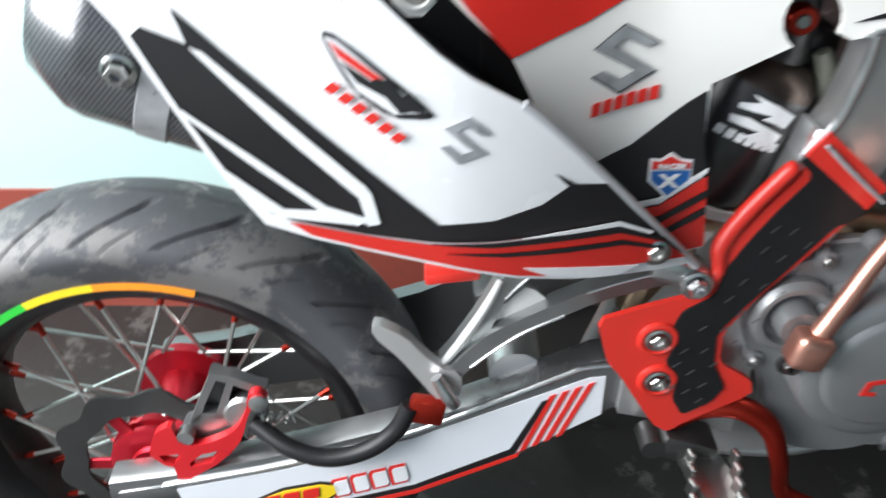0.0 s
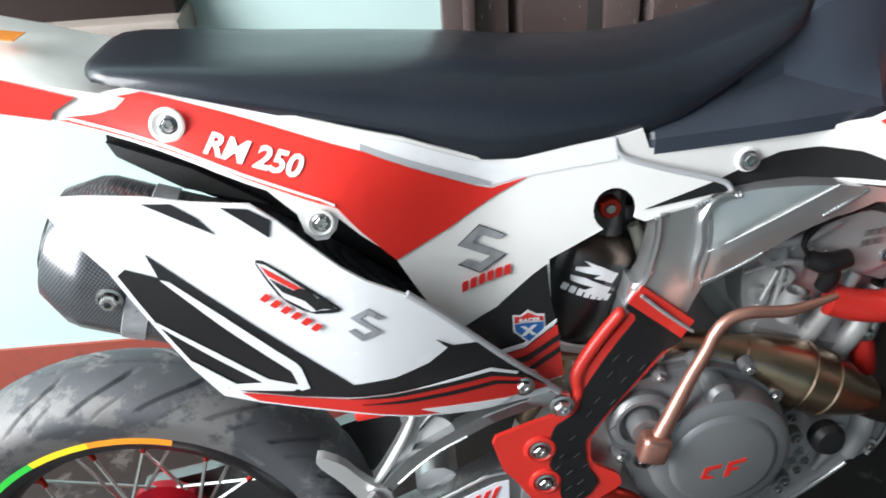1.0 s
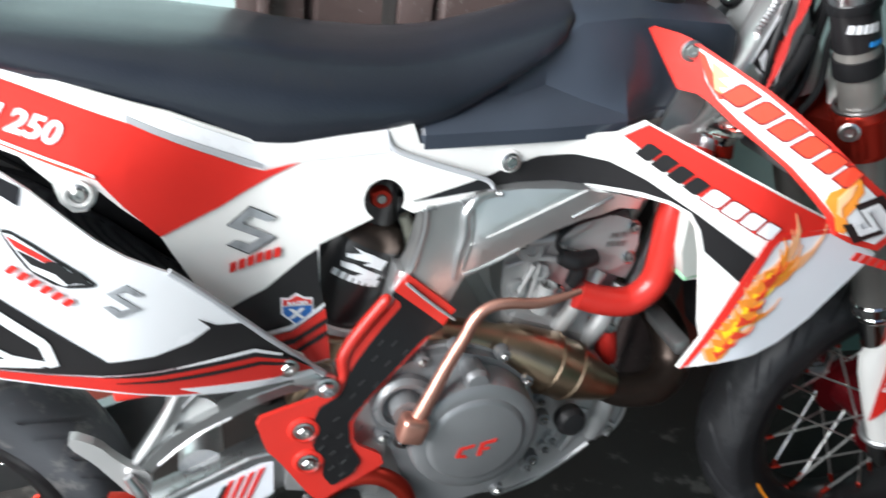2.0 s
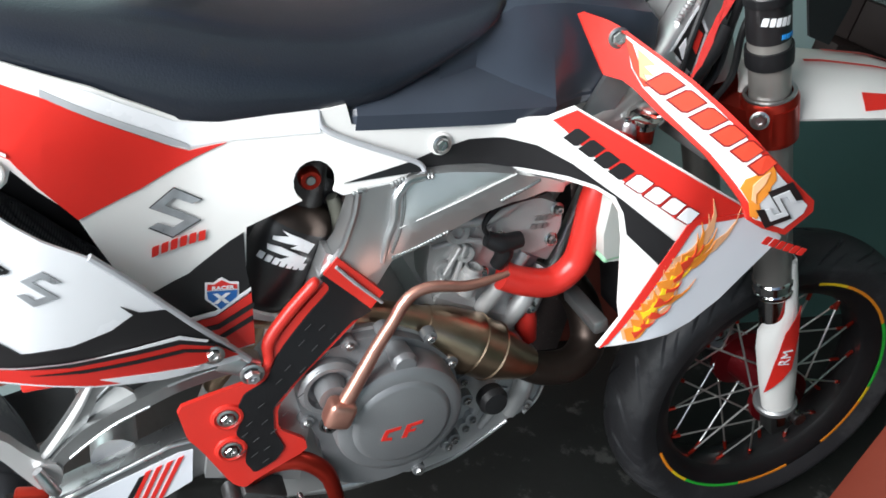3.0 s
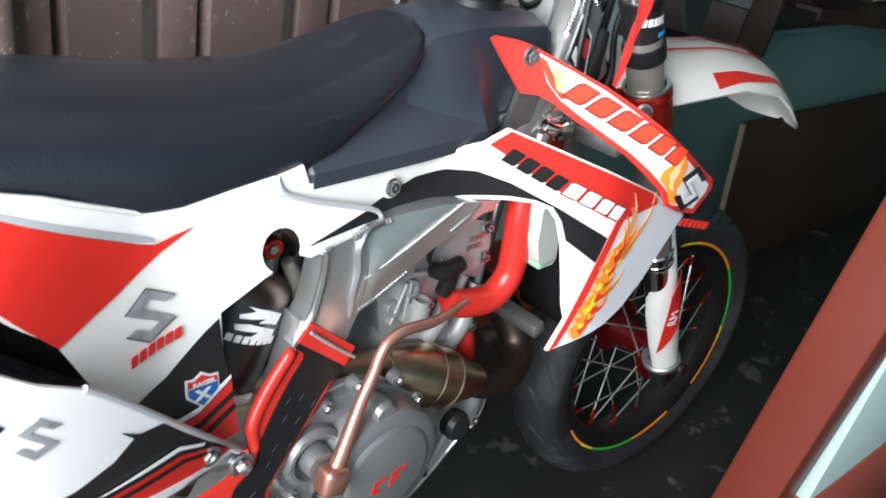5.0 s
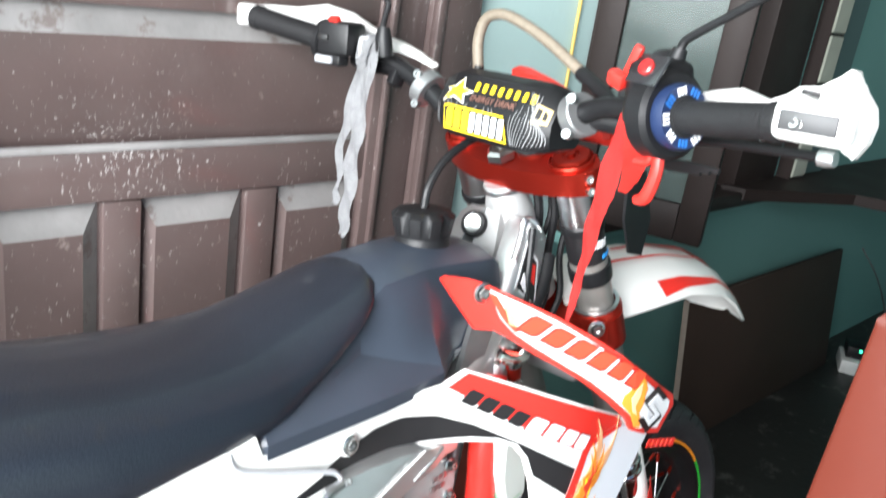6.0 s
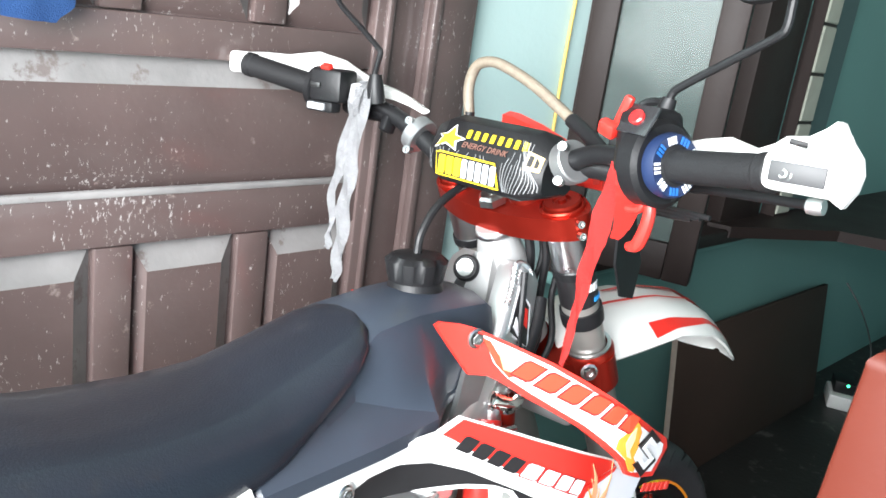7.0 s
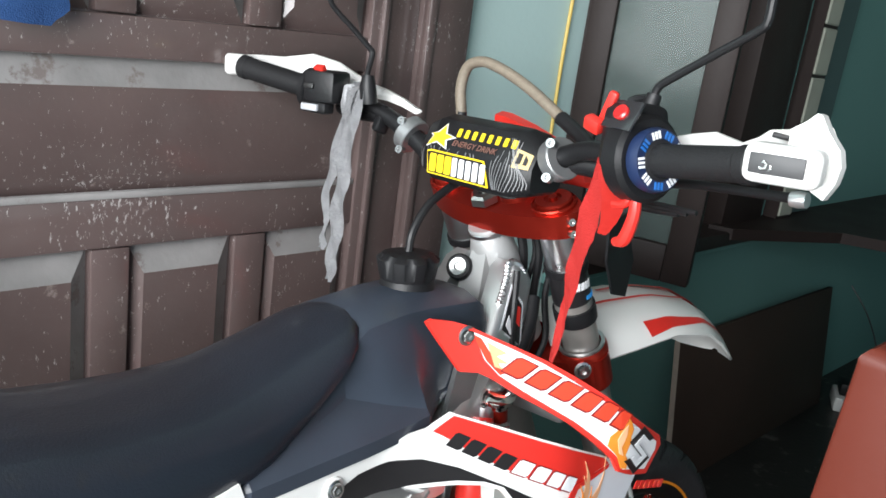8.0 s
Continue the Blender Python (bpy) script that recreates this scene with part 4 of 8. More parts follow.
def tank():
    """Narrow tank: an upright lip, a sloped facet over it, then a steep flank up to the flat top."""
    rings = []
    for x, zb, wb, zl, zc, wc, zs, ws, zt in ((0.640, 0.868, 0.110, 0.886, 0.889, 0.107, 0.892, 0.085, 0.905), (0.650, 0.870, 0.117, 0.890, 0.8935, 0.112, 0.902, 0.090, 0.920), (0.70, 0.873, 0.119, 0.893, 0.9055, 0.101, 0.912, 0.086, 0.945), (0.75, 0.876, 0.121, 0.896, 0.918, 0.088, 0.938, 0.076, 0.968),
                                             (0.797, 0.879, 0.123, 0.899, 0.930, 0.076, 0.972, 0.066, 0.995), (0.84, 0.882, 0.123, 0.902, 0.918, 0.097, 0.997, 0.062, 1.010), (0.885, 0.886, 0.122, 0.905, 0.908, 0.117, 1.002, 0.061, 1.016), (0.905, 0.888, 0.108, 0.905, 0.908, 0.104, 1.004, 0.061, 1.019),
                                             (0.94, 0.892, 0.086, 0.905, 0.910, 0.083, 1.004, 0.062, 1.020), (0.99, 0.896, 0.080, 0.908, 0.916, 0.078, 1.002, 0.064, 1.017), (1.025, 0.905, 0.076, 0.915, 0.925, 0.074, 1.000, 0.064, 1.012), (1.042, 0.930, 0.066, 0.938, 0.945, 0.066, 0.990, 0.058, 1.002)):
        half = [(wb - 0.001, zb), (wb, zl - 0.003), (wb - 0.003, zl), (wc, zc), ((wc + ws) / 2 + 0.002, (zc + zs) / 2), (ws, zs), (ws * 0.60, (zs + zt * 2) / 3 + 0.002)]
        rings.append([(x, -y, z) for y, z in half] + [(x, 0, zt)] + [(x, y, z) for y, z in reversed(half)])
    part("fuel_tank", loft(rings), TANK, bike, "matt black plastic fuel tank", smooth=24)
    c = bmesh.new()
    n, prof = 72, ((0.0345, 1.026), (0.036, 1.030), (0.036, 1.052), (0.033, 1.058), (0.020, 1.060), (0.0, 1.060))
    rows = []
    for r, z in prof:
        rows.append([c.verts.new(((0.957 + (r + (0.0045 if (j % 8) < 5 and 1.03 < z < 1.058 else 0)) * math.cos(2 * math.pi * j / n)), (r + (0.0045 if (j % 8) < 5 and 1.03 < z < 1.058 else 0)) * math.sin(2 * math.pi * j / n), z)) for j in range(n)] if r else None)
    top = c.verts.new((0.957, 0, 1.061))
    for a, b in zip(rows, rows[1:]):
        for j in range(n):
            k = (j + 1) % n
            c.faces.new((a[j], a[k], b[k], b[j]) if b else (a[j], a[k], top))
    cap = part("filler_cap", c, BLACK_PLASTIC, bike, "black ribbed fuel cap")
    part("neck", lathe([(0.040, 1.004), (0.036, 1.016), (0.033, 1.028)], (0.957, 0, 0), (0, 0, 1), 32), BLACK_PLASTIC, cap)
    part("vent_hose", tube([(0.957, 0, 1.06), (0.962, 0, 1.085), (0.985, 0.0, 1.115), (1.02, 0.0, 1.135), (1.06, 0.0, 1.150)], 0.0055, 10), HOSE, cap, "grey-black vent hose")


tank()


def shrouds():
    top = [(0.913, 0.996), (0.919, 1.000), (0.941, 0.997), (0.953, 0.993), (0.985, 0.975), (1.013, 0.959), (1.038, 0.941), (1.066, 0.919), (1.097, 0.894), (1.150, 0.860), (1.186, 0.838), (1.192, 0.823), (1.161, 0.792),
           (1.121, 0.803), (1.094, 0.815), (1.084, 0.833), (1.062, 0.856), (1.039, 0.879), (1.017, 0.896), (0.997, 0.910), (0.976, 0.928), (0.964, 0.935), (0.949, 0.935), (0.933, 0.963)]
    p = part("shroud_blade", plate(top, blade, 0.005, step=0.015), RED_PLASTIC, bike, "red and white upper radiator shroud blade with flame graphic")
    part("decal", plate([(0.957, 0.986), (0.986, 0.970), (1.012, 0.954), (1.038, 0.934), (1.066, 0.911), (1.097, 0.885), (1.146, 0.852), (1.176, 0.833), (1.175, 0.822), (1.152, 0.802), (1.099, 0.818), (1.088, 0.837), (1.066, 0.860), (1.042, 0.883), (1.019, 0.901), (0.999, 0.917), (0.980, 0.934), (0.968, 0.952)], blade, 0.001, 0.0016, step=0.015), WHITE_DECAL, p, "white graphic field")
    part("decal", plate([(0.956, 0.9835), (0.963, 0.979), (0.975, 0.953), (0.985, 0.938), (0.980, 0.935), (0.969, 0.951)], blade, 0.001, 0.0028), RED_ORANGE, p, "orange-red edge flash")
    part("decal", plate([(0.968, 0.975), (0.984, 0.963), (0.976, 0.958), (0.986, 0.950), (0.977, 0.949), (0.984, 0.941), (0.975, 0.945)], blade, 0.001, 0.0030), ORANGE_PALE, p, "pale flame lick")
    pieces("word_bar", 6, lay(bars(6, 0.129, 0.0250, 0.0034, 0.02), (0.9790, 0.9400), -32.5, blade, 0.0030), RED_DARK, p, "dark red word outline")
    pieces("word_bar", 6, lay(bars(6, 0.126, 0.0215, 0.0068, 0.02), (0.9812, 0.9412), -32.5, blade, 0.0040), RED_ORANGE, p, "orange-red word mark")
    part("decal", plate([(1.076, 0.865), (1.084, 0.872), (1.088, 0.880), (1.096, 0.889), (1.104, 0.880), (1.110, 0.869), (1.106, 0.860), (1.107, 0.853), (1.099, 0.838), (1.105, 0.828), (1.103, 0.818), (1.094, 0.821), (1.087, 0.838), (1.074, 0.853)], blade, 0.001, 0.0028), ORANGE, p, "orange flame")
    part("decal", plate([(1.084, 0.860), (1.090, 0.872), (1.097, 0.879), (1.096, 0.864), (1.090, 0.850), (1.094, 0.838), (1.088, 0.842)], blade, 0.001, 0.0042), ORANGE_PALE, p, "pale flame core")
    part("emblem", plate(hook_emblem(1.130, 0.8355, 1.24, -12), blade, 0.001, 0.0040), BLACK, p, "dark folded-band emblem")
    part("emblem", plate(hook_emblem(1.130, 0.8355, 0.84, -12), blade, 0.001, 0.0054), WHITE_DECAL, p, "white emblem face")
    part("bolt", bolt((0.952, blade(0.952, 0.981) - 0.001, 0.981), (-0.3, -1, 0), 0.008), STEEL, p)
    low = [(0.610, 0.893), (0.637, 0.899), (0.645, 0.877), (0.699, 0.878), (0.766, 0.881), (0.835, 0.886), (0.869, 0.894), (0.893, 0.912), (0.948, 0.890), (1.015, 0.862), (1.108, 0.820), (1.198, 0.768), (1.181, 0.745), (1.156, 0.713), (1.131, 0.678), (1.096, 0.645), (1.068, 0.629), (1.037, 0.623), (1.009, 0.615), (0.979, 0.604),
           (0.986, 0.626), (0.995, 0.653), (0.988, 0.674), (0.980, 0.717), (0.971, 0.763), (0.961, 0.796), (0.949, 0.812), (0.930, 0.820), (0.901, 0.823), (0.847, 0.823), (0.793, 0.817), (0.742, 0.810), (0.733, 0.823), (0.728, 0.834), (0.709, 0.841), (0.661, 0.856), (0.625, 0.869), (0.613, 0.876), (0.610, 0.882)]
    w = part("shroud_wing", plate(low, wing, 0.005, step=0.018), WHITE, bike, "white lower radiator shroud with red, black and flame graphics")
    part("decal", plate([(0.716, 0.833), (0.745, 0.846), (0.784, 0.860), (0.826, 0.863), (0.864, 0.859), (0.902, 0.845), (0.957, 0.815), (1.028, 0.771), (1.018, 0.737), (0.973, 0.771), (0.964, 0.797), (0.951, 0.816), (0.930, 0.825), (0.901, 0.829), (0.847, 0.829), (0.793, 0.823), (0.744, 0.817), (0.735, 0.829)], wing, 0.001, 0.0016), BLACK, w, "black sweeping graphic")
    part("decal", plate([(0.873, 0.892), (0.894, 0.909), (0.948, 0.887), (1.015, 0.859), (1.107, 0.818), (1.120, 0.807), (1.087, 0.804), (1.046, 0.799), (1.021, 0.800), (0.948, 0.841), (0.909, 0.867), (0.886, 0.884)], wing, 0.001, 0.0016), RED, w, "red graphic field")
    pieces("word_bar", 4, lay(bars(4, 0.074, 0.0190, 0.0030, 0.10), (0.886, 0.8745), -30, wing, 0.0030), BLACK, w, "black word mark")
    pieces("word_bar", 4, lay(bars(4, 0.092, 0.0210, 0.0024, 0.10), (0.954, 0.8345), -26.5, wing, 0.0024), RED_DARK, w, "dark red word outline")
    pieces("word_bar", 4, lay(bars(4, 0.090, 0.0180, 0.0050, 0.10), (0.956, 0.8355), -26.5, wing, 0.0034), WHITE_DECAL, w, "white word mark")
    part("decal", plate([(0.980, 0.605), (0.988, 0.614), (1.013, 0.681), (1.028, 0.729), (1.045, 0.784), (1.051, 0.794), (1.117, 0.801), (1.120, 0.806), (1.045, 0.802), (1.036, 0.793), (1.018, 0.737), (0.995, 0.655)], wing, 0.001, 0.0032), RED, w, "red edge")
    part("decal", plate([(1.051, 0.794), (1.125, 0.801), (1.196, 0.767), (1.156, 0.714), (1.131, 0.680), (1.096, 0.647), (1.067, 0.632), (1.008, 0.618), (0.988, 0.614), (1.013, 0.681), (1.028, 0.729), (1.045, 0.784)], wing, 0.001, 0.0016), PEARL, w, "pearl white field")
    rnd = random.Random(7)

    def tongue(x, z, angle, length, width):
        """A curling flame outline that starts at a spot."""
        left, right = [], []
        for k in range(7):
            s = k / 6
            a = radians(angle + 38 * s * s)
            cx, cz = x + length * s * math.cos(a), z + length * s * math.sin(a)
            w = width * (1 - s) ** 0.8 * (1 + 0.35 * math.sin(7 * s + x * 300))
            left.append((cx - w * math.sin(a), cz + w * math.cos(a)))
            right.append((cx + w * math.sin(a), cz - w * math.cos(a)))
        return left[:-1] + [left[-1]] + right[-2::-1]
    for level, (m, grow, n) in enumerate(((ORANGE_PALE, 1.35, 11), (ORANGE, 1.0, 11), (YELLOW, 0.55, 6), (RED_ORANGE, 0.48, 8))):
        for i in range(n):
            f = (i + 0.5) / n
            x, z = 0.997 + 0.044 * f + rnd.uniform(0, 0.004) + 0.004 * level, 0.628 + 0.128 * f + rnd.uniform(-0.004, 0.004)
            q = tongue(x, z, rnd.uniform(-15, 45), grow * rnd.uniform(0.034, 0.068) * (0.75 + 0.5 * f), grow * rnd.uniform(0.007, 0.012))
            part("flame", plate(q, wing, 0.0008, 0.0030 + 0.0006 * level + 0.00003 * i, step=0.03), m, w, "orange flame")
    pieces("word_bar", 6, lay(bars(6, 0.078, 0.011, 0.003), (1.121, 0.786), -17, wing, 0.040), RED, w, "small red word mark")
    part("boss", lathe([(0.014, 0.0), (0.013, 0.003), (0.011, 0.004), (0, 0.004)], (0.750, wing(0.75, 0.86), 0.855), (0, -1, 0.1), 28), WHITE, w)
    part("bolt", bolt((0.750, wing(0.75, 0.86) - 0.004, 0.855), (0, -1, 0.1), 0.007, 0.005), STEEL, w)
    # plain shrouds of the other side
    part("shroud_blade", flipped(plate([q for q in top if q[0] > 0.99], blade, 0.005, step=0.05)), RED_PLASTIC, bike)
    part("shroud_wing", flipped(plate(low, wing, 0.005, step=0.05)), WHITE, bike)


shrouds()


# ---- wheels
def wheel(name, cx, disc_side, rim_half, tyre_r, tyre_half, tapes, label):
    cz = 0.292 if cx < 0.5 else 0.318
    rim = part(name, lathe([(0.205, -rim_half * 0.55), (0.214, -rim_half * 0.8), (0.232, -rim_half), (0.2435, -rim_half), (0.2435, -rim_half + 0.006), (0.226, -rim_half + 0.010), (0.214, 0.0),
                            (0.226, rim_half - 0.010), (0.2435, rim_half - 0.006), (0.2435, rim_half), (0.232, rim_half), (0.214, rim_half * 0.8), (0.205, rim_half * 0.55), (0.200, 0.0), (0.205, -rim_half * 0.55)], (cx, 0, cz), (0, 1, 0), 96), BLACK, bike, label)
    # tyre with cut tread grooves
    na, nb = 880, 52
    bm = bmesh.new()
    grid = []
    for i in range(na):
        row = []
        for j in range(nb):
            t = -1 + 2 * j / (nb - 1)
            a = 2 * math.pi * (i / na + (1.05 * sst(0.0, 0.75, abs(t)) + (0.5 if t > 0 else 0)) / 22)
            th = t * 2.05
            s, h = math.sin(th) if abs(th) < 1.57 else math.copysign(1, th), math.cos(th)
            y = tyre_half * (s if abs(th) < 1.57 else math.copysign(1 - 0.42 * (abs(th) - 1.57) ** 1.3 * 1.1, th))
            depth = (tyre_r - 0.2415)
            r = 0.2415 + depth * (0.46 + 0.54 * h) / 1.0 if abs(th) < 1.57 else 0.2415 + depth * (0.46 - 0.96 * (abs(th) - 1.57))
            cut = 0.0
            u = (i * 22 / na) % 1.0
            if 0.10 < abs(t) < 0.62:
                cut = 0.0050 * sst(0.070, 0.030, min(u, 1 - u)) * sst(0.10, 0.16, abs(t)) * sst(0.62, 0.54, abs(t))
            if 0.40 < abs(t) < 0.72:
                cut = max(cut, 0.0036 * sst(0.055, 0.020, abs(u - 0.55)) * sst(0.40, 0.46, abs(t)) * sst(0.72, 0.64, abs(t)))
            r -= cut
            row.append(bm.verts.new((cx + r * math.cos(a), y, cz + r * math.sin(a))))
        grid.append(row)
    for i in range(na):
        p, q = grid[i], grid[(i + 1) % na]
        for j in range(nb - 1):
            bm.faces.new((p[j], q[j], q[j + 1], p[j + 1]))
    part("tyre", bm, RUBBER_DUSTY_LIT if cx < 1 else RUBBER, rim, "dusty black road tyre with curved tread grooves", smooth=50)
    # reflective rim tape on the visible side
    for a0, a1, m in tapes:
        n = max(3, int(abs(a1 - a0) / 4))
        a_in = 0.2330 if cx < 1 else 0.2360
        tb = bmesh.new()
        pr = [[tb.verts.new((cx + r * math.cos(radians(a0 + (a1 - a0) * k / n)), -rim_half - d, cz + r * math.sin(radians(a0 + (a1 - a0) * k / n)))) for k in range(n + 1)] for r, d in ((a_in, 0.0015), (0.2418, 0.0015), (0.2418, 0.0003), (a_in, 0.0003))]
        for x in range(4):
            for k in range(n):
                tb.faces.new((pr[x][k], pr[x][k + 1], pr[(x + 1) % 4][k + 1], pr[(x + 1) % 4][k]))
        part("rim_tape", tb, m, rim, "bright rim tape")
    hub = part("hub", lathe([(0.016, -0.085), (0.030, -0.085), (0.036, -0.070), (0.058, -0.064), (0.058, -0.052), (0.036, -0.045), (0.030, 0.0), (0.036, 0.045), (0.060, 0.052), (0.060, 0.066), (0.04, 0.07), (0.030, 0.085), (0.016, 0.085)], (cx, 0, cz), (0, 1, 0), 40), CRIMSON if cx < 1 else CRIMSON_SHADED, rim, "red anodised hub")
    part("axle", lathe([(0, -0.125), (0.012, -0.125), (0.012, 0.125), (0, 0.125)], (cx, 0, cz), (0, 1, 0), 16), STEEL, rim)
    # spokes and red nipples, shared meshes turned into place
    sp = bmesh.new()
    tube([(0, 0, 0.0), (0, 0, 1.0)], 0.0026 if cx < 1 else 0.0019, 6, 1, bm=sp)
    spoke_me = bpy.data.meshes.new("spoke")
    sp.to_mesh(spoke_me)
    sp.free()
    spoke_me.materials.append(SPOKE_MAT)
    ni = bmesh.new()
    lathe([(0, 0), (0.0038, 0), (0.0038, 0.014), (0.0028, 0.018), (0, 0.018)], (0, 0, 0), (0, 0, 1), 8, ni)
    nip_me = bpy.data.meshes.new("nipple")
    ni.to_mesh(nip_me)
    ni.free()
    nip_me.materials.append(RED_ANOD)
    for k in range(32):
        a = 2 * math.pi * (k + 0.35) / 32
        sgn = -1 if k % 2 else 1
        lean = (1 if (k // 2) % 2 else -1) * radians(52)
        p0 = V((cx + 0.052 * math.cos(a + lean), sgn * 0.058, cz + 0.052 * math.sin(a + lean)))
        p1 = V((cx + 0.204 * math.cos(a), sgn * 0.012, cz + 0.204 * math.sin(a)))
        d = p1 - p0
        turn = d.to_track_quat("Z", "Y").to_matrix().to_4x4()
        o = new("spoke", spoke_me)
        o.parent, o.matrix_basis = rim, Matrix.Translation(p0) @ turn @ Matrix.Diagonal((1, 1, d.length, 1))
        o = new("nipple", nip_me)
        o.parent, o.matrix_basis = rim, Matrix.Translation(p1 - d.normalized() * 0.020) @ turn
    # wave-edged brake disc
    if disc_side:
        y = disc_side
        db = bmesh.new()
        n = 96
        rings = []
        for r, wav in ((0.082, 0.35), (0.112, 1.0)):
            for dy in (0.002, -0.002):
                rings.append([db.verts.new((cx + (r + wav * 0.006 * math.sin(10 * 2 * math.pi * j / n)) * math.cos(2 * math.pi * j / n), y + dy, cz + (r + wav * 0.006 * math.sin(10 * 2 * math.pi * j / n)) * math.sin(2 * math.pi * j / n))) for j in range(n)])
        for p, q in ((0, 2), (2, 3), (3, 1), (1, 0)):
            for j in range(n):
                db.faces.new((rings[p][j], rings[p][(j + 1) % n], rings[q][(j + 1) % n], rings[q][j]))
        disc = part("brake_disc", db, DARK_STEEL, rim, "dark wave-edged brake disc")
        ring = part("disc_carrier", lathe([(0.026, -0.006), (0.050, -0.006), (0.056, -0.003), (0.056, 0.003), (0.026, 0.003)], (cx, y + 0.004, cz), (0, 1, 0), 32), CRIMSON, rim)
        for k in range(6):
            a = 2 * math.pi * k / 6
            part("carrier_arm", box((0.045, 0.004, 0.016), (cx + 0.070 * math.cos(a), y + 0.004, cz + 0.070 * math.sin(a)), (0, -math.degrees(a), 0), 0.001, 1), CRIMSON, rim)
    return rim


wheel("rear_wheel", 0.0, -0.078, 0.055, 0.318, 0.068, [(72, 97, ORANGE_TAPE), (97, 116, YELLOW), (116, 150, GREEN), (8, 10.5, ORANGE_TAPE)], "black rear wheel rim with wire spokes and rim tape")
wheel("front_wheel", 1.54, 0.0, 0.046, 0.312, 0.058, [(75, 91, YELLOW), (37, 75, ORANGE_TAPE), (-3, 37, GREEN), (-12, -3, YELLOW), (-39, -12, ORANGE_TAPE), (-86, -59, ORANGE_TAPE), (-120, -86, GREEN), (-132, -120, YELLOW), (-148, -132, ORANGE_TAPE)], "black front wheel rim with wire spokes and bright rim tape").matrix_basis = Matrix.Translation((1.54, -0.010, 0)) @ pose(0, 0, 0, 0, 0, -4) @ Matrix.Translation((-1.54, 0, 0))


# ---- frame, swingarm and guards
def flat_y(y):
    return lambda x, z: y


